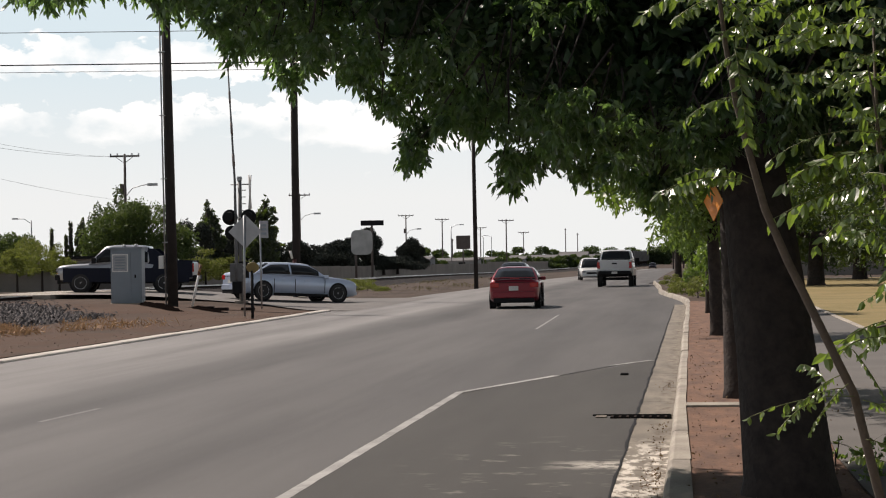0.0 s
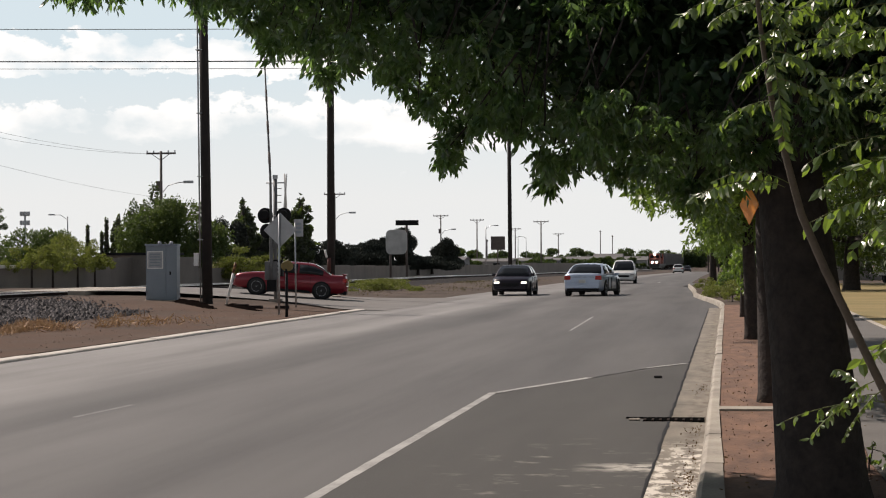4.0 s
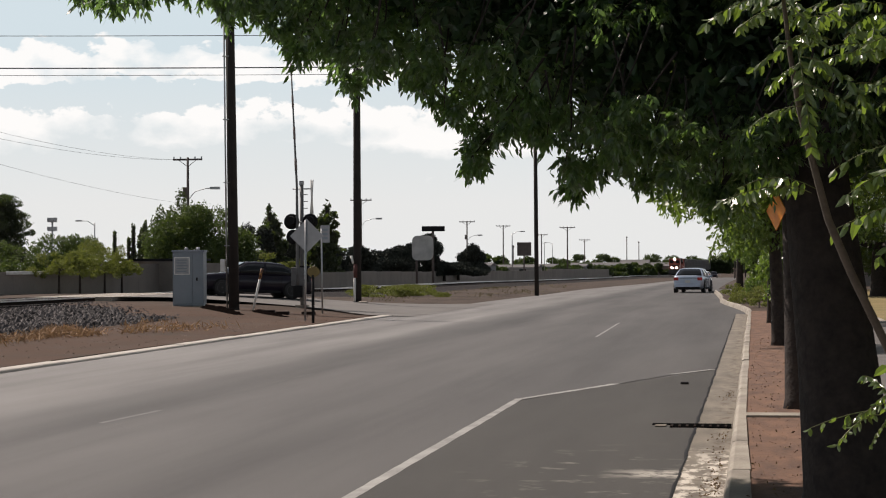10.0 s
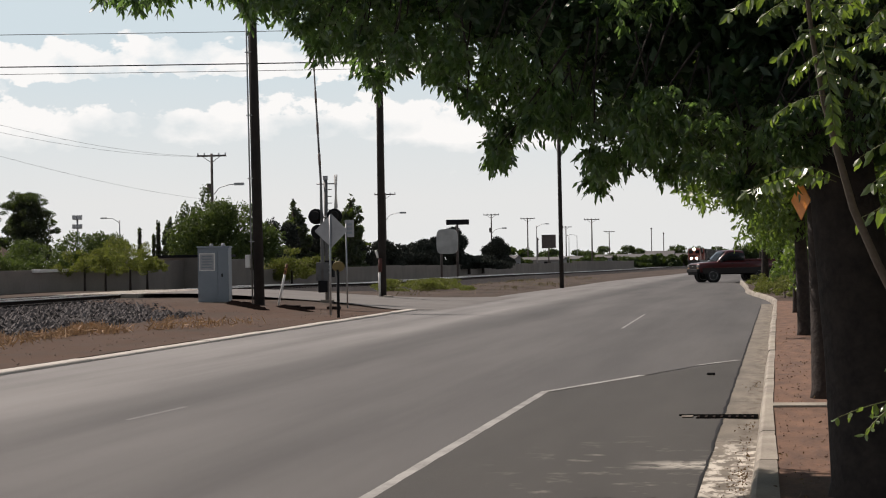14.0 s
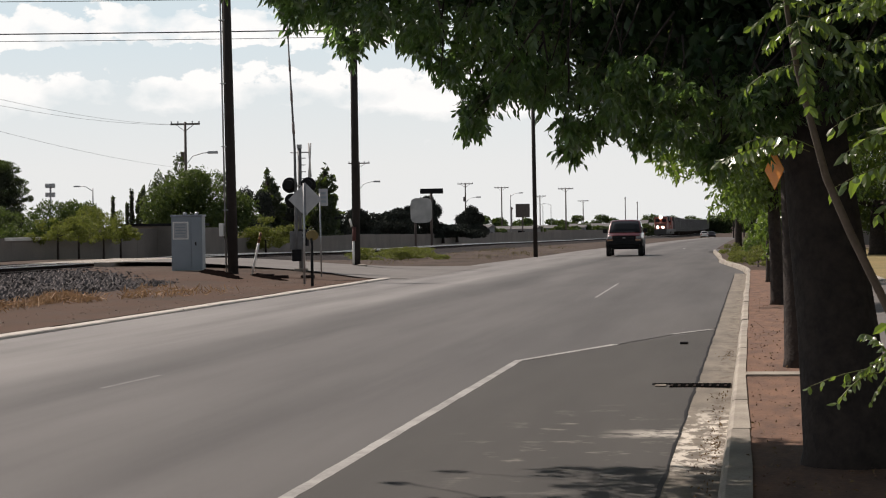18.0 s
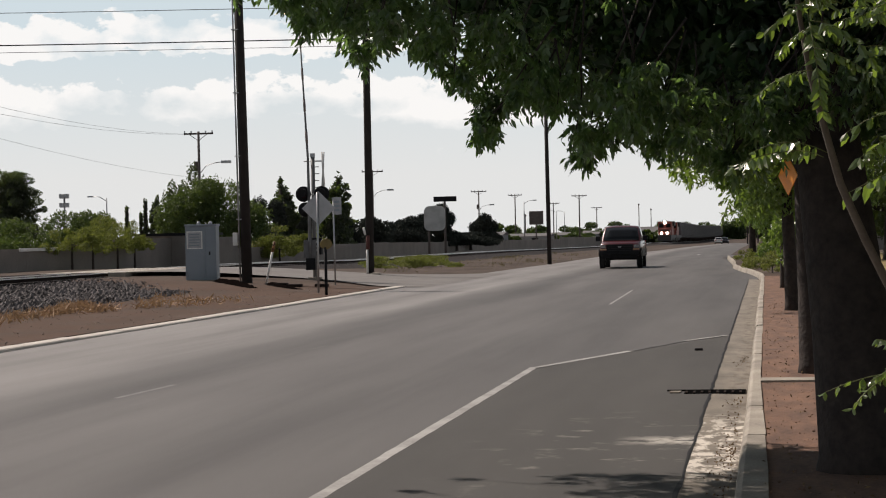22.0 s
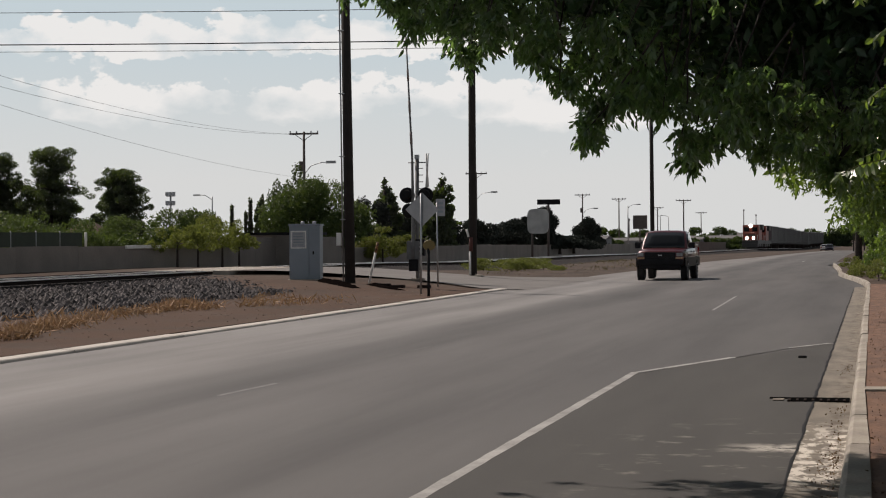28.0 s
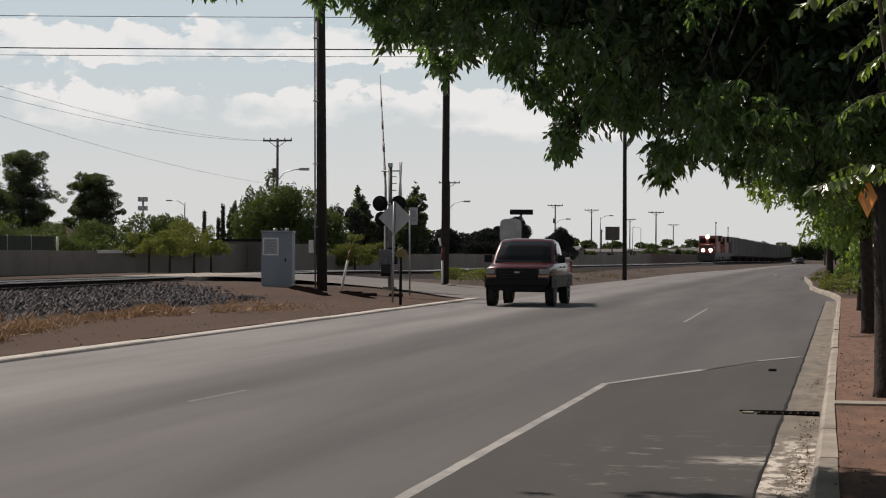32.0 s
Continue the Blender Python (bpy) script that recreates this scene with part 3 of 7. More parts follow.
kerb_run("kerb_right", "weathered pale concrete kerb beside the park", right_edge, -20.4, 126, 2.6, 1)
# brighter copy of the kerb concrete, with sunlight on its top painted in
SUNLITKERB = mat("sunlit kerb concrete", (0.55, 0.51, 0.46), (0.40, 0.37, 0.33), scale=1.3, rough=0.85, bump=0.004, fine=40)
kerb_run("kerb_left", "concrete kerb beside the railway verge, paled for sunlight", left_edge, -19.2, 69, 2.6, -1, inner=0.36, high=0.045, material=SUNLITKERB)
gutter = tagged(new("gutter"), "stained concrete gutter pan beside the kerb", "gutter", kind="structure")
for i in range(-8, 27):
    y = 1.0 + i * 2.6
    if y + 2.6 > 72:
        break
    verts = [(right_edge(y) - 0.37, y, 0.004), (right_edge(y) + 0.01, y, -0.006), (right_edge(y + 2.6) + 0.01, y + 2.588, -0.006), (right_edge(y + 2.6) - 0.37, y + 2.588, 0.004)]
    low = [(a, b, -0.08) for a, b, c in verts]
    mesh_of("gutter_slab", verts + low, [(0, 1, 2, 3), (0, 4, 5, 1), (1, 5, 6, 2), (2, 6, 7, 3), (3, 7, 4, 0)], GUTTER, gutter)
# short concrete band across the planting strip
box("concrete_band", -0.09, 0.56, 21.55, 21.95, 0.02, 0.165, CONCRETE, bevel=0.012)
tagged(bpy.data.objects["concrete_band"], "short concrete band across the dirt strip", "kerb", kind="structure")

# drain grate across the gutter
grate = thing("drain_grate", "dark iron storm drain grate across the gutter", "drain", (-0.70, 22.15, 0.006))
# flat black sheets paint the dark of the slot and behind the cover
box("slot_shade", -0.20, 0.45, -0.30, 0.22, -0.004, 0.003, VOID, grate, "flat black sheet for the dark of the slot")
for i in range(8):
    box("grate_bar", -0.19 + i * 0.082, -0.165 + i * 0.082, -0.31, -0.08, 0.003, 0.014, RUST, grate)
box("grate_cover", -0.36, -0.24, -0.22, 0.0, 0.0, 0.010, GUTTER, grate, "pale worn cover plate", bevel=0.005)
box("shadow_slot", -0.40, -0.20, 0.06, 0.22, -0.003, 0.004, VOID, grate, "flat black sheet for the shade behind the cover")


# painted lines
LOW = 0.0018


def line(name, a, b, w, material, z=0.0040, label="worn white painted line on the asphalt"):
    a, b = Vector((*a, z)), Vector((*b, z))
    s = (b - a).cross(Vector((0, 0, 1))).normalized() * w / 2
    n = max(2, int((b - a).length / 0.35))
    rng = random.Random(name + str(a.x))
    verts, faces = [], []
    for i in range(n + 1):
        p = a.lerp(b, i / n)
        if z == LOW:
            p.z -= drop(p.y)
        verts += [p - s * rng.uniform(0.85, 1.08), p + s * rng.uniform(0.85, 1.08)]
    for i in range(n):
        faces.append((2 * i, 2 * i + 1, 2 * i + 3, 2 * i + 2))
    return tagged(mesh_of(name, [tuple(v) for v in verts], faces, material), label, "road marking", kind="structure")


line("parking_line", (-3.02, 4), (-3.03, 26.4), 0.11, LINE)
line("parking_line_end", (-3.02, 26.35), (-2.00, 29.8), 0.11, LINE)
line("parking_line_worn", (-2.02, 29.8), (-1.3, 32.4), 0.10, GHOST)
line("parking_line_tip", (-1.3, 32.4), (-0.69, 33.9), 0.11, LINE)
line("lane_dash_far", (-3.78, 49.4), (-3.99, 61.1), 0.065, FADED, z=LOW)
line("centre_dash", (-7.26, 22.0), (-7.17, 24.0), 0.075, WORN, z=LOW)
line("centre_dash_worn", (-7.16, 29.8), (-7.1, 32.6), 0.06, GHOST, z=LOW)
line("lane_dash_end", (-5.0, 150), (-5.0, 156), 0.14, LINE, z=LOW)


# black strip for the joint and its shadow line between asphalt and gutter, uneven in width
rng = random.Random(5)
verts = []
for i in range(150):
    y = 6 + i * 0.42
    x = right_edge(y) - 0.372 + rng.uniform(-0.012, 0.006)
    w = 0.012 + 0.018 * rng.random() ** 2
    verts += [(x - w, y, 0.0085), (x + w * 0.4, y, 0.0085)]
tagged(mesh_of("gutter_joint", verts, [(2 * i, 2 * i + 1, 2 * i + 3, 2 * i + 2) for i in range(149)], BLACK), "dark ragged strip for the joint and shadow line beside the gutter", "joint", kind="structure")


# railway
track = tagged(new("railway_track"), "single railway track with shiny worn rails on grey ballast", "railway", kind="structure")


def rail(name, off):
    ys = [-40, 20, 60, 98, 106, 113, 120, 128, 145, 160, 170, 185, 200, 215, 230, 260, 290, 320, 300, 350, 400, 500, 590, 610, 1200]
    prof = [(-0.07, 0.44), (0.07, 0.44), (0.07, 0.455), (0.012, 0.475), (0.012, 0.565), (0.036, 0.575), (0.036, 0.605), (-0.036, 0.605), (-0.036, 0.575), (-0.012, 0.565), (-0.012, 0.475), (-0.07, 0.455)]
    verts, faces = [], []
    for y in ys:
        verts += [(rail_x(y) + off + px, y, pz - drop(y) - sag(y)) for px, pz in prof]
    n = len(prof)
    for i in range(len(ys) - 1):
        for k in range(n):
            faces.append((i * n + k, i * n + (k + 1) % n, (i + 1) * n + (k + 1) % n, (i + 1) * n + k))
    ob = mesh_of(name, verts, faces, RUST, track, "rusty sided steel rail with shiny head")
    head = []
    for y in ys:
        head += [(rail_x(y) + off + a, y, z - drop(y) - sag(y)) for a, z in ((-0.038, 0.609), (0.038, 0.609), (0.038, 0.568), (-0.038, 0.568))]
    hf = [(i * 4 + k, i * 4 + (k + 1) % 4, (i + 1) * 4 + (k + 1) % 4, (i + 1) * 4 + k) for i in range(len(ys) - 1) for k in range(4)]
    mesh_of("rail_head", head, hf, STEEL, ob)


rail("rail", 0.0)
rail("rail", -1.5)
tie = box("sleeper", -1.3, 1.3, -0.11, 0.11, -0.17, 0.0, POLEWOOD, track)
tie.location = (rail_x(30) - 0.75, 30, 0.455)
for i in range(1, 250):
    y = 30 + i * 0.62
    if 74.5 < y < 88:
        continue
    o = tie.copy()
    scene.collection.objects.link(o)
    o.location = (rail_x(y) - 0.75, y, 0.455 - drop(y) - sag(y))


def build_ballast():
    verts, faces = [], []
    ys = [-40, 0, 20] + [24 + 2 * i for i in range(60)] + [160, 170, 180, 190, 200, 215, 230, 260, 290, 320, 350, 400, 500, 590, 610, 1200]
    wide = [(7.6, 0.07), (5.4, 0.17), (3.6, 0.27), (0.72, 0.33), (0.3, 0.43), (-1.5, 0.44), (-2.3, 0.42), (-2.7, 0.3)]
    slim = [(5.6, 0.10), (4.2, 0.19), (2.6, 0.28), (0.72, 0.33), (0.3, 0.43), (-1.5, 0.44), (-3.0, 0.46), (-6.8, 0.50)]
    steep = [(5.6, 0.06), (4.2, 0.13), (2.4, 0.16), (1.15, 0.19), (0.62, 0.41), (-1.5, 0.44), (-3.0, 0.36), (-6.8, 0.20)]
    n = len(wide)
    for y in ys:
        k = smooth(62, 72, y)
        c = smooth(71, 73, y) * (1 - smooth(88, 91, y))
        q = smooth(88, 96, y)
        for (xa, za), (xb, zb), (xc, zc) in zip(wide, slim, steep):
            x, z = xa + (xb - xa) * k, za + (zb - za) * k
            x, z = x + (xc - x) * q, z + (zc - z) * q
            verts.append((rail_x(y) + x, y, z - drop(y) - sag(y) + 0.015 * noise.noise((x * 3, y * 3, 0)) - 0.35 * c * smooth(0.0, 1.5, abs(x + 0.7) - 1.0)))
    for j in range(len(ys) - 1):
        for i in range(n - 1):
            a = j * n + i
            faces.append((a, a + 1, a + n + 1, a + n))
    mesh_of("ballast_bed", verts, faces, BALLAST, track, "grey crushed stone ballast", smooth=True)
    # loose stones on the near shoulder
    rs = np.random.default_rng(4)
    nst = 20000
    yy = rs.uniform(36, 74, nst)
    uu = rs.uniform(0.95, 7.6, nst) * (1 - 0.45 * np.clip((yy - 62) / 10, 0, 1))
    base = np.array([(1, 0, 0), (-1, 0, 0), (0, 1, 0), (0, -1, 0), (0, 0, 1), (0, 0, -0.6)])
    tri = np.array([(0, 2, 4), (2, 1, 4), (1, 3, 4), (3, 0, 4), (2, 0, 5), (1, 2, 5), (3, 1, 5), (0, 3, 5)])
    v = base[None] * (0.035 + 0.105 * rs.random((nst, 1, 1)) ** 2.4) * rs.uniform(0.6, 1.3, (nst, 6, 3)) * [1.3, 1.3, 0.8]
    kk = np.clip((yy - 62) / 10, 0, 1)
    zz = 0.008 + (1 - kk) * np.interp(uu, [0.3, 0.72, 3.6, 5.4, 7.6], [0.43, 0.33, 0.27, 0.17, 0.07]) + kk * np.interp(uu, [0.3, 0.72, 2.6, 4.2, 5.6], [0.43, 0.33, 0.28, 0.19, 0.10])
    ctr = np.stack([-25.96 + 0.01 * yy + uu, yy, zz], 1)
    v = (v + ctr[:, None]).reshape(-1, 3)
    f = (tri[None] + (np.arange(nst) * 6)[:, None, None]).reshape(-1, 3)
    tagged(mesh_of("ballast_stones", v.tolist(), f.tolist(), STONES), "loose grey crushed stones on the ballast shoulder", "ballast", kind="stuff")


STONES = leaf_mat("crushed stone", (0.010, 0.009, 0.009), (0.155, 0.14, 0.138), rough=0.9, through_part=0.0)
STONES.node_tree.nodes["Principled BSDF"].inputs["Specular IOR Level"].default_value = 0.2
build_ballast()
box("crossing_panel", -1.42, -0.08, -5.6, 5.6, 0.46, 0.592, CONCRETE, track, "concrete crossing panel between the rails").location = (rail_x(81), 81, 0)
box("crossing_edge", 0.08, 0.75, -5.6, 5.6, 0.40, 0.592, CONCRETE, track, "concrete crossing panel").location = (rail_x(81), 81, 0)
box("crossing_edge", -2.7, -1.58, -5.6, 5.6, 0.40, 0.592, CONCRETE, track, "concrete crossing panel").location = (rail_x(81), 81, 0)


# block wall behind the track
def block_wall():
    wall = tagged(new("wall_back"), "weathered tan block wall behind the railway", "wall", kind="structure")
    spans = [(20, 62, 1.62), (62, 100.6, 1.55), (100.6, 125, 1.95), (125, 190, 1.30), (190, 330, 1.22), (330, 560, 1.5)]
    for a, b, h in spans:
        n = max(3, int((b - a) / 6))
        for i in range(n):
            y0, y1 = a + (b - a) * i / n, a + (b - a) * (i + 1) / n
            box("wall_panel", -33.2, -33.0, y0 + 0.012, y1 - 0.012, 0.1 - drop(y1), h - 0.6 * drop(y0) + 0.03 * math.sin(y0 * 1.7), WALLTAN, wall)
    return wall


block_wall()


# green screen fence standing on the wall beside the yards
def screen_fence(y0, y1):
    f = thing("screen_fence", "dark green screen fence above the block wall", "fence", (-33.1, y0, 1.50))
    n = int((y1 - y0) / 2.4)
    for i in range(n):
        a, b = (y1 - y0) * i / n, (y1 - y0) * (i + 1) / n
        tube("fence_post", [(0, a, -0.1), (0, a, 0.70)], 0.03, GALV, f, n=6)
        box("screen_panel", -0.012, 0.012, a + 0.04, b - 0.04, 0.06, 0.64, SCREEN, f)


SCREEN = mat("green screen cloth", (0.040, 0.052, 0.036), (0.028, 0.038, 0.026), scale=1.5, rough=0.9, bump=0.01, fine=30, each=0.12)
screen_fence(40, 82)


# wooden poles along the verge
def wood_pole(at, h, r, lean, label, arms=()):
    p = thing("utility_pole", label, "utility pole", at, group="wooden poles")
    tube("shaft", [(0, 0, -0.3), (lean * 0.4, 0, h * 0.4), (lean, 0, h)], [r, r * 0.93, r * 0.78], POLEWOOD, p, n=14)
    return p


p1 = wood_pole((-17.9, 69, 0.25), 12.5, 0.185, -0.14, "tall dark wooden utility pole beside the crossing")
tube("conduit", [(-0.235, -0.05, 0), (-0.335, -0.05, 12.2)], 0.03, GALV, p1, "pale conduit strapped to the pole", n=8)
for z in (2.2, 4.4, 6.6, 8.8):
    box("strap", -0.29 - z * 0.006, -0.12, -0.2, 0.1, z, z + 0.03, GALV, p1)
box("meter_box", -0.46, -0.30, -0.14, 0.02, 1.3, 1.75, WHITE, p1, "small white box on the pole", bevel=0.01)
GUARDRED = mat("faded brown red plastic", (0.11, 0.035, 0.030), (0.07, 0.026, 0.022), scale=5, rough=0.8)
TAR_LUMP = mat("dark crumb", (0.012, 0.011, 0.010), (0.02, 0.018, 0.017), scale=9, rough=0.95)
p2 = wood_pole((-16.8, 85.7, 0.22), 13.0, 0.175, 0.02, "tall dark wooden utility pole across the side road")
tube("guard", [(-0.085, -0.19, 0.0), (-0.08, -0.19, 1.0)], 0.05, WHITE, p2, "white plastic guard with red top", n=8)
tube("guard_top", [(-0.05, -0.19, 1.0), (-0.04, -0.19, 1.6)], 0.085, GUARDRED, p2, "faded red band", n=8)
wood_pole((-12.28, 116, 0.1), 10.0, 0.13, -0.05, "slim dark wooden pole on the dirt verge")
tube("guard_tip", [(-0.15, -0.17, 1.62), (-0.23, -0.17, 1.95)], 0.05, WHITE, p2, "loose white strip", n=8)
stone = box("roadside_stone", -0.2, 0.2, -0.15, 0.15, -0.05, 0.13, CONCRETE, bevel=0.06)
stone.location = (-16.42, 85.0, ground_z(-16.42, 85.0))
tagged(stone, "pale rounded stone beside the wooden pole", "stone")

# equipment cabinet
cab = thing("equipment_cabinet", "grey blue steel railway signal cabinet on the gravel", "cabinet", (-20.2, 71.5, 0.25), turn=8)
box("plinth", -0.60, 0.60, -0.50, 0.50, -0.1, 0.08, CONCRETE, cab, bevel=0.01)
box("body", -0.555, 0.555, -0.45, 0.45, 0.08, 2.02, GREYPAINT, cab, bevel=0.015)
box("roof", -0.585, 0.585, -0.49, 0.49, 2.02, 2.09, GREYPAINT, cab, bevel=0.012)
door = box("door", -0.52, 0.16, -0.475, -0.452, 0.16, 1.94, GREYPAINT, cab, bevel=0.006)
box("side_door", 0.18, 0.53, -0.475, -0.452, 0.16, 1.94, GREYPAINT, cab, bevel=0.006)
notice = box("notice", -0.50, 0.07, -0.486, -0.477, 1.20, 1.84, WHITE, cab, "white paper notice")
PAPER = mat("weathered paper print", (0.42, 0.43, 0.44), (0.30, 0.31, 0.33), scale=9, rough=0.8)
box("notice_print", -0.46, 0.03, -0.490, -0.487, 1.24, 1.80, PAPER, cab, "pale grey printed block")
for k in range(5):
    box("print_bar", -0.40, -0.05 + 0.02 * (k % 3), -0.494, -0.491, 1.31 + k * 0.10, 1.345 + k * 0.10, GREYPAINT, cab, "dark printed bar")
box("handle", 0.30, 0.35, -0.52, -0.478, 0.98, 1.10, BLACK, cab)
for x in (-0.12, 0.30):
    bm = bmesh.new()
    bm_lathe(bm, [(0.07, 2.09), (0.07, 2.15), (0.04, 2.19)], 10, "z", (x, 0, 0))
    part("vent_cap", bm, GALV, cab)

lump = box("asphalt_crumb", -0.06, 0.06, -0.05, 0.05, -0.01, 0.035, TAR_LUMP, bevel=0.015)
lump.location = (-1.0, 29.75, 0.003)
tagged(lump, "small dark crumb of asphalt on the parking lane", "debris", group="debris on the verge")

# small posts and signs at the corner
dia = thing("warning_sign", "back of a diamond aluminium sign on a steel post", "road sign", (-13.72, 61.8, 0.08))
tube("post", [(-0.05, 0, -0.2), (-0.02, 0, 3.1)], 0.035, GALV, dia, n=8)
bm = bmesh.new()
s = 0.53
vs = [(0, -s), (s, 0), (0, s), (-s, 0)]
a = [bm.verts.new((x, 0.05, z + 2.60)) for x, z in vs]
b = [bm.verts.new((x, 0.056, z + 2.60)) for x, z in vs]
bm.faces.new(a), bm.faces.new(b[::-1])
for k in range(4):
    bm.faces.new((a[k], b[k], b[(k + 1) % 4], a[(k + 1) % 4]))
part("plate", bm, SIGNBACK, dia, "bare metal diamond plate")
mk = thing("marker_post", "short black post with a small yellow plate", "marker", (-12.95, 59.2, 0.10))
tube("post", [(0, 0, -0.2), (0, 0, 1.38)], 0.045, BLACK, mk, n=8)
bm = bmesh.new()
bm_lathe(bm, [(0.15, -0.03), (0.16, 0.0), (0.15, 0.03)], 18, "y", (0, 0, 1.47))
for v in bm.verts:
    v.co.x = v.co.x * 1.2 + 0.02
part("plate", bm, YELLOW, mk, "faded yellow oval plate")
thin = thing("sign_post", "thin steel post with a small rectangular sign", "road sign", (-15.3, 71.5, 0.18))
tube("post", [(0, 0, -0.2), (-0.02, 0, 2.9)], 0.03, GALV, thin, n=8)
box("plate", -0.05, 0.28, -0.02, 0.0, 2.4, 3.02, SIGNBACK, thin, "small white rectangular plate", bevel=0.004)
for k in range(3):
    box("print", 0.02, 0.21, -0.027, -0.021, 2.52 + k * 0.15, 2.60 + k * 0.15, GREYPAINT, thin)
STRIPE = mat("faded striped tape", (0.40, 0.20, 0.06), (0.08, 0.03, 0.025), scale=12, rough=0.6, spread=0.08)
stake = thing("marker_stake", "leaning white stake with a red striped top", "marker", (-17.45, 70.0, 0.24))
tube("lower", [(-0.05, 0, -0.15), (0.22, 0, 1.05)], 0.045, WHITE, stake, n=8)
tube("upper", [(0.22, 0, 1.05), (0.31, 0, 1.42)], 0.048, STRIPE, stake, "red and black striped top", n=8)
for x, y in ((-15.6, 66.5), (-14.9, 67.4), (-16.2, 67.0)):
    o = box("kerb_fragment", -0.22, 0.22, -0.15, 0.15, -0.03, 0.10, RUST, bevel=0.03)
    o.location = (x, y, ground_z(x, y))
    tagged(o, "dark broken lump on the dirt", "debris", group="debris on the verge")


# near-black colour that paints the shadow streaks right of the cabinet
SHADE_DARK = mat("streak shade", (0.004, 0.003, 0.003), (0.008, 0.006, 0.005), scale=6, rough=1.0)
SHADE_DARK.node_tree.nodes["Principled BSDF"].inputs["Specular IOR Level"].default_value = 0.0


def broken_ridge(points, w, h, seed):
    """A low uneven near-black ridge along the points, standing in for a shadow streak."""
    rr = random.Random(seed)
    bm = bmesh.new()
    rings = []
    n = len(points) * 5
    for i in range(n + 1):
        u = i / n * (len(points) - 1)
        k = min(len(points) - 2, int(u))
        x = points[k][0] + (points[k + 1][0] - points[k][0]) * (u - k)
        y = points[k][1] + (points[k + 1][1] - points[k][1]) * (u - k)
        z = ground_z(x, y)
        end = min(1.0, 4 * min(i, n - i) / n + 0.15)
        hh = h * end * rr.uniform(0.5, 1.2)
        rings.append([bm.verts.new((x - d * w * rr.uniform(0.8, 1.2), y - d * w * rr.uniform(0.6, 1.0), z + q * hh - 0.02)) for d, q in ((-0.5, 0.0), (-0.35, 0.8), (0.1, 1.0), (0.5, 0.0))])
    for a, b in zip(rings, rings[1:]):
        for k in range(3):
            bm.faces.new((a[k], b[k], b[k + 1], a[k + 1]))
    return tagged(part("shade_streak", bm, SHADE_DARK), "low dark ridge standing in for a shadow streak", "debris", group="debris on the verge")


# ridges added where the cabinet's and pole's shadows streak the dirt
broken_ridge([(-19.6, 70.9), (-18.6, 68.6), (-17.4, 66.2), (-16.6, 64.6)], 0.42, 0.15, 1)
broken_ridge([(-17.2, 68.6), (-16.0, 66.2), (-15.0, 64.4)], 0.35, 0.11, 2)
DULL = mat("dull zinc", (0.17, 0.17, 0.172), (0.11, 0.11, 0.112), scale=4, rough=0.6, metal=0.3)
BAND = mat("faded red band", (0.16, 0.13, 0.125), (0.24, 0.20, 0.19), scale=6, rough=0.7)


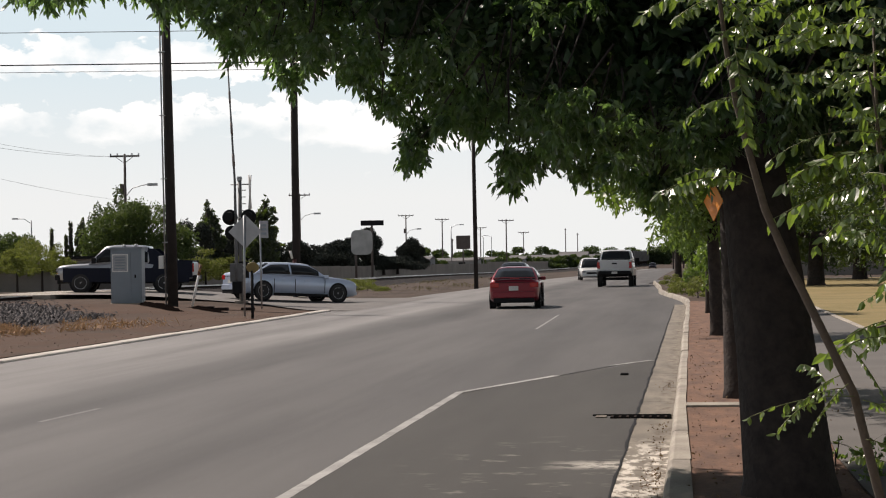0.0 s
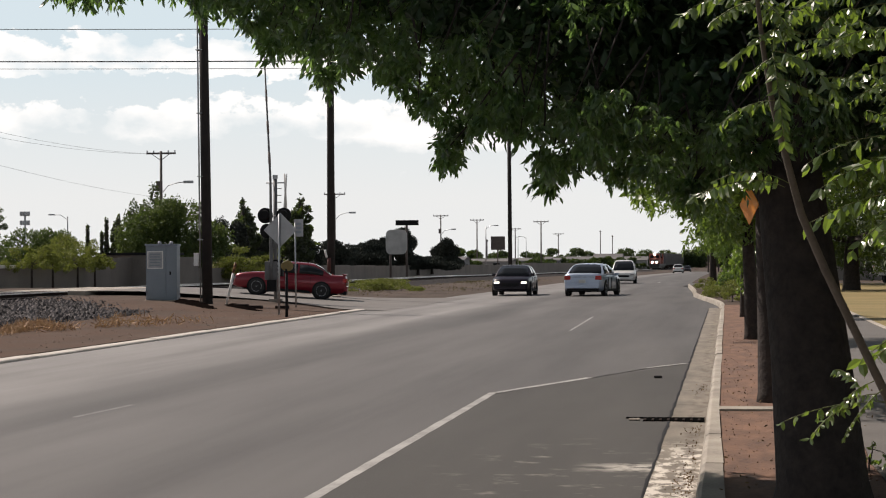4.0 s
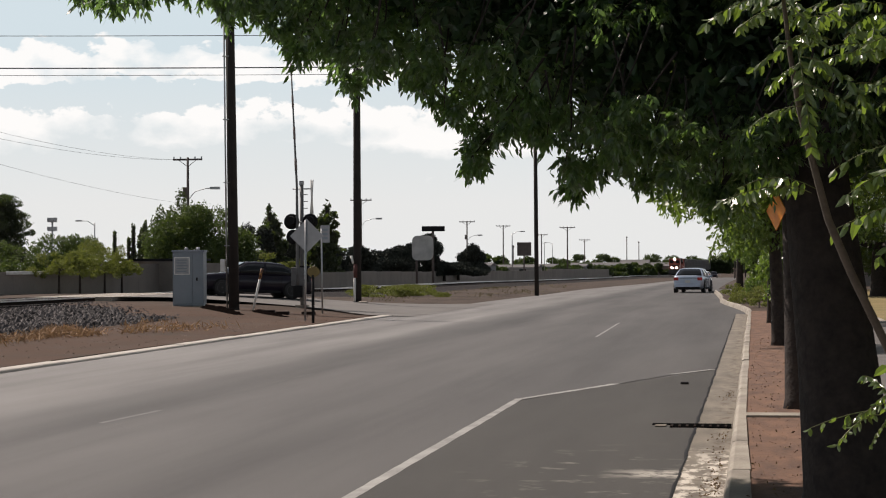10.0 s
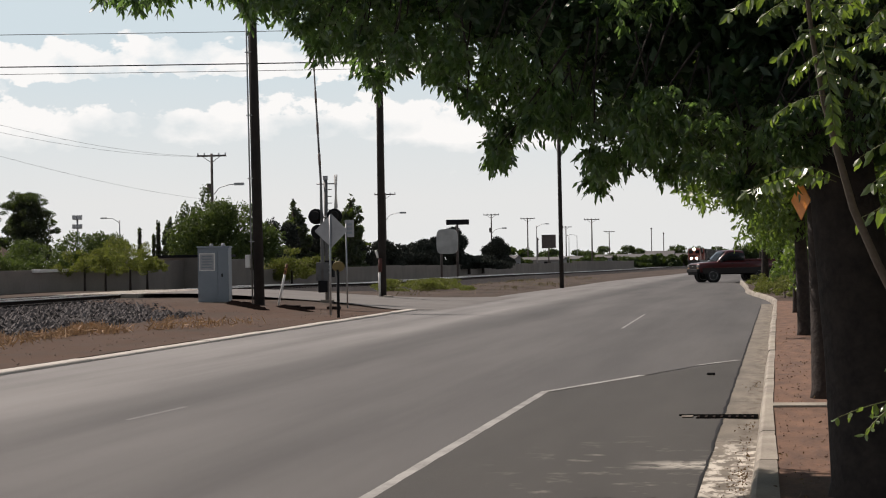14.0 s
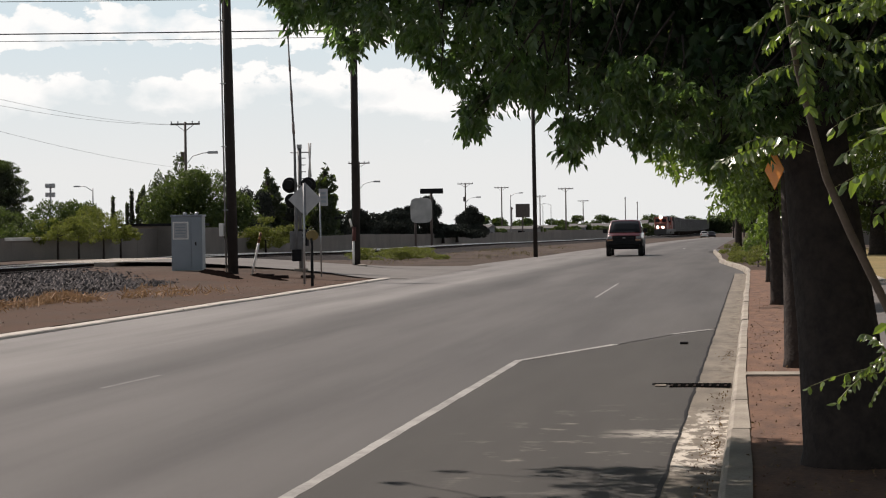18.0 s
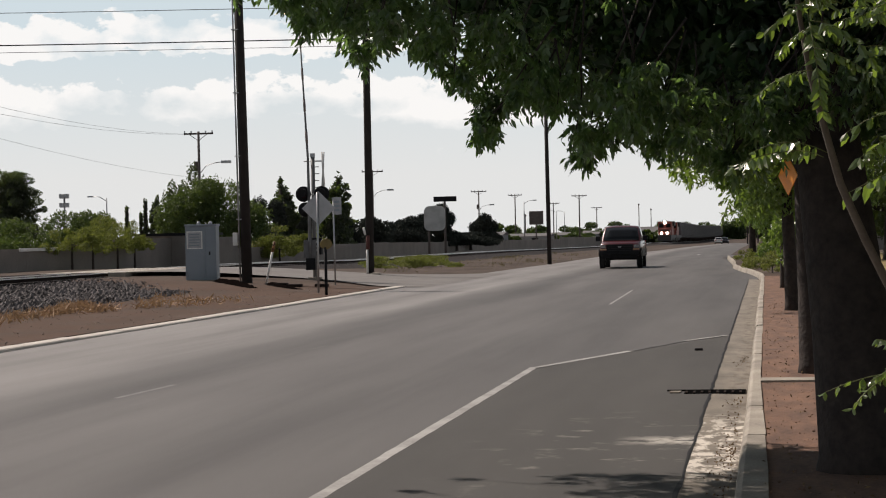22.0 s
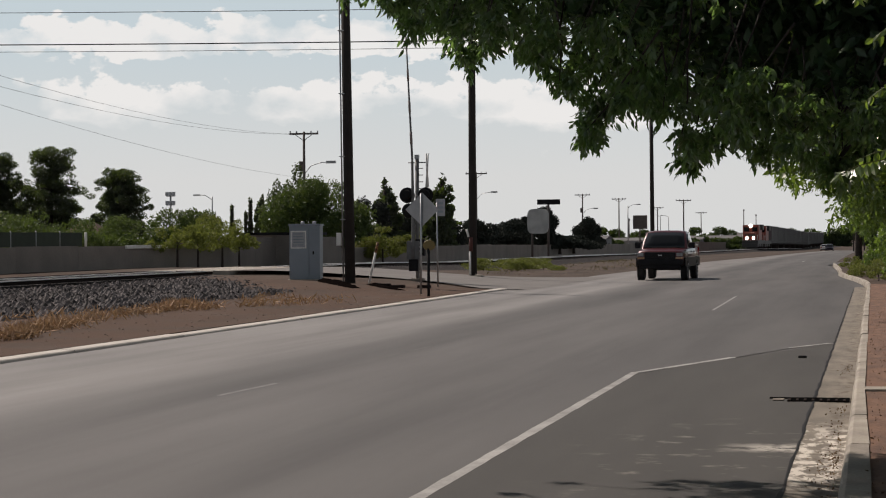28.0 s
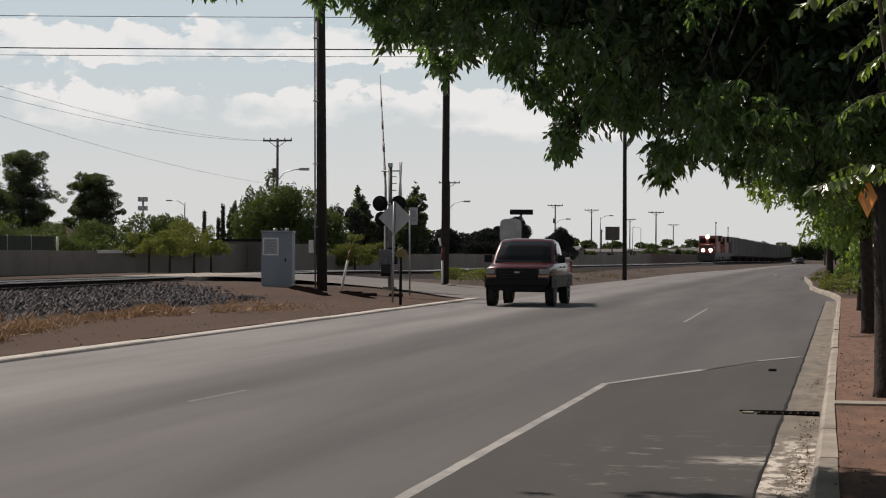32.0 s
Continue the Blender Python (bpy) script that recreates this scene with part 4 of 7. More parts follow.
# crossing signal with its raised gate
def crossing_signal(at):
    s = thing("crossing_signal", "level crossing signal mast with twin black lamps and raised gate", "crossing signal", at)
    tube("mast", [(0, 0, 0), (0, 0, 4.7)], 0.075, DULL, s, n=12)
    for k in range(4):
        tube("rung", [(0.0, 0, 3.55 + k * 0.26), (0.24, 0, 3.55 + k * 0.26)], 0.016, DULL, s, n=6)
    for x in (-0.36, 0.36):
        bm = bmesh.new()
        bm_lathe(bm, [(0.05, 0.0), (0.28, 0.0), (0.28, 0.03), (0.18, 0.05)], 20, "y", (x, 0.14, 2.72))
        part("rear_lamp", bm, BLACK, s, "black lamp disc facing the other way")
    box("relay_box", -0.05, 0.30, -0.18, 0.10, 0.98, 1.62, BLACK, s, "small black relay box", bevel=0.02)
    for k in range(3):
        box("indicator_mark", 0.10, 0.17, -0.187, -0.181, 1.12 + k * 0.16, 1.18 + k * 0.16, WHITE, s)
    box("base", -0.22, 0.22, -0.22, 0.22, -0.15, 0.12, CONCRETE, s)
    box("gate_machine", -0.38, 0.12, -0.22, 0.22, 0.85, 1.55, DULL, s, bevel=0.02)
    tube("crossarm", [(-0.62, -0.12, 3.28), (0.62, -0.12, 3.28)], 0.03, GALV, s, n=8)
    for x in (-0.36, 0.36):
        bm = bmesh.new()
        bm_lathe(bm, [(0.05, 0.0), (0.30, 0.0), (0.30, 0.03), (0.20, 0.05)], 20, "y", (x, -0.16, 3.30))
        lamp = part("lamp", bm, BLACK, s, "black round background disc")
        bm = bmesh.new()
        bm_lathe(bm, [(0.14, -0.02), (0.13, -0.05), (0.05, -0.06)], 14, "y", (x, -0.16, 3.30))
        part("lens", bm, TAILLAMP, lamp, "dark red lens")
        bm = bmesh.new()
        bm_tube(bm, [(x, -0.16, 3.34), (x, -0.45, 3.32)], [0.17, 0.17], 12)
        part("hood", bm, BLACK, lamp)
    arm = tube("gate_arm", [(0, 0, -0.5), (0, 0, 0.2), (-0.02, 0, 3.4), (-0.28, 0, 9.3)], [0.07, 0.07, 0.045, 0.02], DULL, s, "raised slim gate arm", n=8)
    arm.location = (-0.12, -0.2, 1.25)
    for i in range(4):
        z = 4.0 + i * 1.2
        x = -0.02 - 0.26 * (z - 3.4) / 5.9
        tube("arm_band", [(x, 0, z), (x - 0.02, 0, z + 0.45)], 0.052 - 0.005 * i, BAND, arm, n=8)
    box("counterweight", -0.18, 0.18, -0.1, 0.08, -0.85, -0.4, BLACK, arm, bevel=0.02)
    tube("top_arm", [(-0.35, 0, 4.55), (0.35, 0, 4.55)], 0.025, GALV, s, n=8)
    tube("far_blade", [(0.40, 0.1, 3.6), (0.34, 0.1, 4.9)], [0.05, 0.03], WHITE, s, n=6)
    tube("far_blade", [(0.34, 0.1, 3.6), (0.42, 0.1, 4.9)], [0.05, 0.03], WHITE, s, n=6)
    box("bell", -0.08, 0.08, -0.08, 0.08, 4.7, 4.85, GALV, s)
    return s


signal = crossing_signal((-17.05, 76.0, 0.14))


# far pole line, lamps, signs
def far_pole(x, y, top, lamp=False, arm=1.2):
    p = thing("line_pole", "weathered wooden line pole with a crossarm", "utility pole", (x, y, 0.3), group="far line poles")
    tube("shaft", [(0, 0, -0.3 - drop(y)), (0, 0, top)], [0.17, 0.11], FARPOLE, p, n=8)
    box("crossarm", -arm, arm, -0.07, 0.07, top - 0.28, top - 0.12, FARPOLE, p)
    for k in (-0.95, -0.5, 0.5, 0.95):
        box("insulator", arm * k - 0.05, arm * k + 0.05, -0.05, 0.05, top - 0.12, top + 0.06, GALV, p)
    tube("brace", [(-arm * 0.6, -0.08, top - 0.26), (0, -0.08, top - 0.85)], 0.03, FARPOLE, p, n=6)
    tube("brace", [(arm * 0.6, -0.08, top - 0.26), (0, -0.08, top - 0.85)], 0.03, FARPOLE, p, n=6)
    if lamp:
        tube("lamp_arm", [(0.1, -0.1, top - 3.8), (0.7, -0.1, top - 3.1), (1.6, -0.1, top - 2.85), (2.2, -0.1, top - 2.8)], 0.04, GALV, p, "curved lamp arm", n=8)
        box("lamp_head", 2.1, 3.0, -0.24, 0.04, top - 2.92, top - 2.68, GALV, p, "street lamp head", bevel=0.03)
        box("transformer", -0.42, -0.12, -0.2, 0.2, top - 3.6, top - 2.7, FARPOLE, p, bevel=0.04)
    return p


def spot(b, y):
    """x at a bearing (in thousandths) from the street's line."""
    return b * y / 1000.0


far_pole(spot(-283.3, 178), 178, 11.3, True, 1.35)
for b, y, h, l in ((-194, 280, 10.8, True), (-140.5, 390, 10.0, True), (-122.4, 430, 9.9, False), (-103.4, 500, 9.0, False), (-90.6, 400, 8.9, False), (-82.1, 560, 8.4, False)):
    far_pole(spot(b, y), y, h, l, 1.5)
for b, y, h in ((-61.4, 620, 9.9), (-55.5, 640, 8.6), (-117.5, 430, 5.6)):
    bare = thing("bare_pole", "bare weathered pole on the skyline", "pole", (spot(b, y), y, 0.3), group="bare poles")
    tube("shaft", [(0, 0, -0.3 - drop(y)), (0, 0, h)], [0.17, 0.12], FARPOLE, bare, n=8)
    box("bracket", -0.25, 0.25, -0.1, 0.1, h - 0.5, h - 0.2, FARPOLE, bare)
for b, y, h, flip in ((-332.5, 190, 5.75, -1), (-118, 300, 6.2, 1), (-102, 420, 6.0, -1), (-98, 480, 6.5, -1)):
    l = thing("street_lamp", "slim grey street lamp with a curved arm", "street lamp", (spot(b, y), y, 0.3), group="far street lamps")
    tube("post", [(0, 0, -0.2 - drop(y)), (0, 0, h)], [0.09, 0.06], GALV, l, n=8)
    tube("arm", [(0, 0, h - 0.3), (flip * 0.7, 0, h + 0.15), (flip * 1.6, 0, h + 0.2)], 0.035, GALV, l, n=6)
    box("lamp_head", flip * 1.6 - 0.3, flip * 1.6 + 0.3, -0.12, 0.12, h + 0.12, h + 0.26, GALV, l, bevel=0.02)
mast = thing("floodlight_mast", "distant floodlight mast with two rows of lamps", "floodlight", (spot(-355, 260), 260, 0.3))
tube("mast", [(0, 0, -0.2 - drop(260)), (0, 0, 7.9)], 0.13, GALV, mast, n=8)
for z in (6.3, 7.5):
    box("lamp_bar", -0.62, 0.62, -0.06, 0.06, z - 0.06, z + 0.06, GALV, mast)
    for k in range(3):
        box("floodlight", -0.66 + k * 0.47, -0.28 + k * 0.47, -0.25, 0.1, z, z + 0.55, GALV, mast, bevel=0.03)
FADEDWHITE = mat("weathered white paint", (0.58, 0.575, 0.55), (0.40, 0.395, 0.38), scale=0.9, rough=0.8, spread=0.15)
for b0, b1, y, z0, z1, name, label, m in ((-168.2, -157.5, 186, 2.0, 4.3, "roadside_sign", "big pale weathered roadside sign on a post", FADEDWHITE), (-163.2, -151.7, 187, 4.70, 5.18, "sign_board", "long dark sign board on a post", BLACK), (-115.5, -108.5, 330, 3.0, 5.2, "billboard", "small dark billboard back on a post", FARPOLE)):
    xa, xb = spot(b0, y), spot(b1, y)
    sg = thing(name, label, "sign", ((xa + xb) / 2, y, 0.2))
    w = (xb - xa) / 2
    if name == "roadside_sign":
        bm = bmesh.new()
        ring = [(w * math.copysign(abs(math.cos(a)) ** 0.45, math.cos(a)), (z0 + z1) / 2 + (z1 - z0) / 2 * math.copysign(abs(math.sin(a)) ** 0.45, math.sin(a))) for a in [k * math.tau / 32 for k in range(32)]]
        fr, bk = [bm.verts.new((x, -0.1, z)) for x, z in ring], [bm.verts.new((x, 0.1, z)) for x, z in ring]
        bm.faces.new(fr), bm.faces.new(bk[::-1])
        for k in range(32):
            bm.faces.new((fr[k], bk[k], bk[(k + 1) % 32], fr[(k + 1) % 32]))
        part("board", bm, m, sg)
    else:
        box("board", -w, w, -0.1, 0.1, z0, z1, m, sg, bevel=0.04)
    for px in ((-w * 0.58,) if name == "roadside_sign" else (-0.06,)):
        tube("post", [(px, 0.15, -0.3 - drop(y)), (px, 0.15, z1 - 0.1)], 0.11, FARPOLE, sg, n=8)


# overhead wires
def wire(name, a, b, sag, r=0.012, label="thin black overhead wire"):
    a, b = Vector(a), Vector(b)
    pts = [a.lerp(b, i / 16) - Vector((0, 0, 4 * sag * (i / 16) * (1 - i / 16))) for i in range(17)]
    ob = tube(name, pts, r, BLACK, n=5)
    return tagged(ob, label, "wire", group="overhead wires", kind="structure")


wire("overhead_wire", (-70, 70.5, 11.55), (16, 86.8, 11.55), 0.5, 0.014)
wire("overhead_wire", (-70, 70.5, 10.25), (16, 86.8, 10.25), 0.5, 0.024)
wire("overhead_wire", (-70, 71.5, 10.05), (16, 87.8, 10.05), 0.5, 0.011)
wire("sagging_wire", (-38, 60, 10.7), (spot(-283.3, 178) - 1.2, 178, 11.4), 1.2, 0.009)
wire("sagging_wire", (-38.6, 60, 10.2), (spot(-283.3, 178) + 1.2, 178, 11.4), 1.5, 0.009)
wire("sagging_wire", (-38, 60, 9.8), (spot(-283.3, 178), 178, 7.4), 0.9, 0.008)


# trees and shrubs
def tree(name, label, at, trunk, balls, n, leaf, size, seed, material_bark=BARK, limbs=4, droop=0.4, group="", slim=0.42, reach=1e9):
    """trunk: (height, radius, lean x, lean y); balls: crown clumps (x, y, z, rx, rz) about the foot."""
    t = thing(name, label, "tree", at, group)
    h, r, lx, ly = trunk
    rngt = random.Random(seed)
    tube("trunk", [(0, 0, -0.15), (lx * 0.03, 0, 0.12), (lx * 0.3, ly * 0.3, h * 0.35), (lx * 0.7, ly * 0.7, h * 0.7), (lx, ly, h)], [r * 1.35, r * 1.1, r * 0.95, r * 0.82, r * 0.7], BARK, t, n=12)
    near = [b for b in balls if abs(b[0]) < reach]
    picks = rngt.sample(near, min(limbs, len(near)))
    for bx, by, bz, brx, brz in picks:
        mid = ((lx + bx) / 2 + rngt.uniform(-0.1, 0.1) * r * 4, (ly + by) / 2, h + (bz - h) * 0.45)
        tube("limb", [(lx, ly, h * 0.9), mid, (bx, by, bz)], [r * 0.4, r * 0.16, r * 0.04], BARK, t, n=7)
    leaf_mesh("crown", clump_points(balls, n, seed), size, leaf, t, droop=droop, seed=seed, slim=slim)
    return t


def conifer(at, h, w, seed, n=2500, leaf=PINE, label="dark ragged conifer behind the wall"):
    rngt = random.Random(seed)
    balls = []
    k = 26
    for i in range(k):
        u = (i + 0.5) / k
        rad = w * 0.5 * (1 - u * u) ** 0.8 * (rngt.uniform(0.7, 1.05) if w > 1.5 else 1.0)
        a = rngt.uniform(0, math.tau)
        lean = 0.55 if w > 1.5 else 0.1
        balls.append((math.cos(a) * rad * lean, math.sin(a) * rad * lean, h * (0.10 + 0.88 * u), max(0.18, rad * 0.7), h / k * 1.5))
    return tree("conifer", label, at, (h * 0.9, 0.14 + h * 0.01, 0, 0), balls, n, leaf, 0.36, seed, limbs=2, droop=0.1, group="conifers behind the wall", slim=0.5)


def ragged(w, d, h0, h1, count, seed, r=0.3):
    """Crown clumps in an uneven heap, w wide, d deep, between two heights."""
    rngt = random.Random(seed)
    out = []
    for i in range(count):
        u = rngt.uniform(-1, 1)
        top = h1 - (h1 - h0) * 0.55 * u * u
        z = rngt.uniform(h0, top)
        k = rngt.uniform(0.6, 1.2)
        out.append((u * w / 2, rngt.uniform(-1, 1) * d / 2, z, w * r * k * 0.55, (h1 - h0) * 0.2 * k))
    return out


def tiers(w, z0, z1, seed):
    """Uneven tiers of flat needle lobes on outreaching boughs."""
    rngt = random.Random(seed)
    out = []
    n = int((z1 - z0) / 0.55)
    for i in range(n):
        u = i / (n - 1)
        reach = w / 2 * (1.05 - 0.55 * u ** 2.2) * (0.75 + 0.25 * min(1, u * 5))
        for k in range(6 if u < 0.75 else 4):
            a = math.tau * (k + rngt.random()) / (6 if u < 0.75 else 4)
            for q in (0.35, 0.68, 0.95):
                far = reach * q * rngt.uniform(0.55, 1.22)
                r = rngt.uniform(0.32, 0.66) * (1.15 - 0.3 * q)
                out.append((far * math.cos(a), far * math.sin(a), z0 + (z1 - z0) * u * 0.97 + rngt.uniform(-0.25, 0.25) + 0.18 * q, r * 1.15, r * 0.7))
    return out


for b, z0, z1, w, s in ((-421, 1.2, 8.5, 6.0, 3), (-382, 1.2, 6.6, 4.4, 4), (-452, 2.0, 8.0, 4.4, 5)):
    tree("pine", "ragged dark pine behind the block wall", (spot(b, 150), 150, 0.3), (z1 * 0.7, 0.2, 0, 0), tiers(w, z0, z1, s), 52000, PINE, 0.17, s, limbs=14, droop=0.0, group="pines behind the wall", slim=0.45)
conifer((spot(-241, 165), 165, 0.3), 6.5, 3.3, 5, 7000)
conifer((spot(-211.5, 165), 165, 0.3), 6.7, 3.9, 6, 8000)
conifer((spot(-306, 200), 200, 0.3), 6.1, 2.4, 7, 4000)
conifer((spot(-322, 200), 200, 0.3), 5.1, 0.8, 8, 900)
conifer((spot(-312, 200), 200, 0.3), 5.8, 0.8, 9, 900)
conifer((spot(-314.5, 200), 200, 0.3), 4.3, 0.6, 10, 500)
tree("elm", "round green elm behind the block wall", (spot(-278, 128), 128, 0.3), (2.2, 0.2, 0, 0), ragged(5.5, 4.0, 0.8, 5.4, 46, 11, 0.33), 26000, LEAF_ELM, 0.22, 11)
tree("dark_tree", "dark tree behind the elm", (spot(-289, 150), 150, 0.3), (2.5, 0.2, 0, 0), ragged(3.0, 3.0, 2.0, 6.7, 26, 12), 7000, PINE, 0.22, 12)
tree("dark_tree", "dark tree beside the utility pole", (spot(-252, 150), 150, 0.3), (2.5, 0.2, 0, 0), ragged(3.4, 3.0, 1.2, 4.9, 14, 13), 4000, HEDGE, 0.26, 13)
for i, (b, y, w, h) in enumerate(((-193, 200, 3.2, 2.7), (-185, 202, 3.6, 2.6), (-177, 204, 2.6, 3.0), (-171, 206, 1.8, 3.2), (-160, 212, 2.6, 3.9), (-152, 215, 3.6, 1.5), (-145, 225, 3.6, 1.4), (-137.8, 290, 2.7, 4.0), (-218, 170, 4.5, 3.8), (-228, 172, 4.0, 3.2))):
    tree("dark_tree", "dark dense evergreen tree beyond the wall", (spot(b, y), y, 0.2), (1.4, 0.15, 0, 0), ragged(w * 1.25, 3.0, 0.6, h + 0.3, 22, 20 + i, 0.44), 11000, HEDGE, 0.32, 20 + i, group="evergreens beyond the wall")
for i, (x, y, w, h, m) in enumerate(((-36.8, 84, 4.2, 2.7, LEAF_ELM), (-38.5, 88, 5.0, 2.8, LEAF_ELM), (-37.8, 93, 4.0, 2.3, LEAF_ELM), (-36.4, 78, 4.0, 2.9, LEAF_ELM), (-32.0, 132, 2.9, 2.2, LEAF_BROWN), (-31.0, 136, 2.2, 1.8, LEAF_BROWN))):
    tree("shrub", "green shrub by the block wall", (x, y, 0.35), (0.8, 0.06, 0, 0), ragged(w, 2.0, 0.4, h, 16, 40 + i, 0.36), 4200, m, 0.17, 40 + i, limbs=3, group="shrubs by the wall")
for i, (y, d, h) in enumerate(((91.6, 3.4, 2.0), (94.6, 4.2, 2.55), (98.4, 4.2, 2.45), (101.2, 2.6, 1.7))):
    tree("wall_shrub", "yellow green feathery shrub before the block wall", (-32.2, y, 0.3), (1.4, 0.06, 0, 0), ragged(1.5, d, 1.1, h + 0.1, 30, 50 + i, 0.34), 3800, LEAF_YELLOW, 0.11, 50 + i, limbs=4, group="shrubs over the wall")
for i, (b, w, h) in enumerate(((-361, 2.6, 2.9), (-350, 2.6, 3.1), (-338, 2.4, 2.9), (-395, 2.4, 3.0))):
    tree("shrub", "green shrub beyond the block wall", (spot(b, 112), 112, 0.35), (0.8, 0.06, 0, 0), ragged(w, 2.4, 0.6, h, 20, 210 + i, 0.36), 5200, LEAF_ELM, 0.17, 210 + i, limbs=3, group="shrubs by the wall")
tree("shrub", "green shrub beyond the block wall", (spot(-384, 107), 107, 0.35), (0.8, 0.06, 0, 0), ragged(3.2, 2.4, 0.6, 2.5, 20, 47, 0.36), 4200, LEAF_ELM, 0.17, 47, limbs=3, group="shrubs by the wall")

# weeds on the verge
rv = random.Random(8)
for i in range(11):
    x, y = rv.uniform(-20.5, -17.0), rv.uniform(103, 118)
    tree("weed_clump", "low yellow green weeds on the verge", (x, y, ground_z(x, y)), (0.1, 0.02, 0, 0), ragged(rv.uniform(1.2, 2.2), 1.4, 0.02, 0.6, 9, 60 + i, 0.4), 1200, LEAF_BROWN, 0.11, 60 + i, limbs=0, droop=-0.4, group="weeds on the verge")


for i, (x, y, h) in enumerate(((1.42, 14.9, 0.45), (1.30, 13.9, 0.3), (1.05, 15.6, 0.25))):
    tree("weed_clump", "sparse green weeds beside the path", (x, y, ground_z(x, y)), (h * 0.8, 0.006, 0.03, 0), ragged(0.4, 0.4, 0.05, h, 7, 170 + i, 0.3), 130, LEAF_MID, 0.06, 170 + i, limbs=4, droop=-0.1, group="weeds by the path")


def dry_grass():
    rs = np.random.default_rng(12)
    pts = []
    for cx, cy, n, s in ((-14.6, 33.0, 260, 0.35), (-15.3, 35.6, 260, 0.4), (-15.6, 37.4, 160, 0.35), (-15.9, 39.0, 120, 0.5), (-16.2, 41.6, 110, 0.6), (-16.5, 44.4, 130, 0.5), (-16.7, 46.6, 200, 0.4), (-17.1, 48.8, 420, 0.32), (-16.0, 47.4, 110, 0.4), (-15.6, 50.2, 90, 0.4), (-15.0, 51.4, 70, 0.5), (-14.5, 53.0, 50, 0.6), (-17.6, 41.0, 60, 1.0), (-16.8, 55.0, 50, 0.9)):
        p = rs.normal(size=(n, 2)) * [s * 0.45, s * 1.5] + [cx, cy]
        pts += [(a, b, ground_z(a, b) + rs.uniform(0.02, 0.16)) for a, b in p]
    tagged(leaf_mesh("dry_grass", pts, 0.28, DRYGRASS, droop=-0.45, seed=3, slim=0.10), "dry straw coloured grass along the ballast edge", "grass", kind="stuff")


dry_grass()


def verge_litter():
    """Pebbles and clods strewn on the dirt."""
    rs = np.random.default_rng(14)
    n = 3000
    y = rs.uniform(28, 125, n)
    x = np.where(rs.uniform(size=n) < 0.85, rs.uniform(-20, -12.8, n), rs.uniform(0.0, 1.1, n))
    y = np.where(x > 0, rs.uniform(10, 60, n), y)
    keep = ~((y > 66) & (y < 92) & (x < 0))
    x, y = x[keep], y[keep]
    n = len(x)
    z = np.array([ground_z(a, b) for a, b in zip(x, y)])
    base = np.array([(1, 0, 0), (-1, 0, 0), (0, 1, 0), (0, -1, 0), (0, 0, 0.7), (0, 0, -0.6)])
    tri = np.array([(0, 2, 4), (2, 1, 4), (1, 3, 4), (3, 0, 4), (2, 0, 5), (1, 2, 5), (3, 1, 5), (0, 3, 5)])
    size = np.where(x > 0, rs.uniform(0.008, 0.022, n), rs.uniform(0.008, 0.028, n))
    v = base[None] * size[:, None, None] * rs.uniform(0.6, 1.3, (n, 6, 3)) + np.stack([x, y, z + size * 0.2], 1)[:, None]
    f = (tri[None] + (np.arange(n) * 6)[:, None, None]).reshape(-1, 3)
    tagged(mesh_of("verge_pebbles", v.reshape(-1, 3).tolist(), f.tolist(), CLODS), "brown pebbles and clods strewn on the dirt", "pebbles", kind="stuff")


def soil_clods():
    """Small lumps of the dirt itself over the planting strip."""
    rs = np.random.default_rng(24)
    n = 900
    y = 12.5 + 34 * rs.random(n) ** 1.5
    x = rs.uniform(-0.05, 1.15, n)
    size = 0.004 + 0.013 * rs.random(n) ** 3
    base = np.array([(1, 0, 0), (-1, 0, 0), (0, 1, 0), (0, -1, 0), (0, 0, 0.8), (0, 0, -0.6)])
    tri = np.array([(0, 2, 4), (2, 1, 4), (1, 3, 4), (3, 0, 4), (2, 0, 5), (1, 2, 5), (3, 1, 5), (0, 3, 5)])
    v = base[None] * size[:, None, None] * rs.uniform(0.6, 1.3, (n, 6, 3)) + np.stack([x, y, 0.142 + size * 0.2], 1)[:, None]
    f = (tri[None] + (np.arange(n) * 6)[:, None, None]).reshape(-1, 3)
    tagged(mesh_of("soil_clods", v.reshape(-1, 3).tolist(), f.tolist(), CLODS_RED), "small reddish lumps of soil on the planting strip", "soil", kind="stuff")


CLODS_RED = leaf_mat("soil lumps", (0.11, 0.062, 0.042), (0.26, 0.15, 0.10), rough=0.95, through_part=0.0)
soil_clods()
CLODS = leaf_mat("brown clods", (0.07, 0.05, 0.04), (0.24, 0.18, 0.14), rough=0.95, through_part=0.0)
verge_litter()


def gutter_litter():
    """Dry brown leaves swept against the kerb."""
    rs = np.random.default_rng(15)
    pts = []
    for cy, n, s in ((14.9, 60, 0.5), (16.0, 70, 0.3), (17.0, 30, 0.6), (18.5, 20, 0.6), (20.6, 26, 0.3), (27, 40, 0.5), (13.0, 40, 0.8)):
        y = rs.normal(cy, s, n)
        x = -0.27 - np.abs(rs.normal(0, 0.09, n))
        pts += [(a, b, 0.012 + 0.02 * rs.random()) for a, b in zip(x, y)]
    tagged(leaf_mesh("gutter_litter", pts, 0.026, LITTER, droop=0.0, seed=9, slim=0.5), "dry brown leaves swept against the kerb", "leaf litter", kind="stuff")


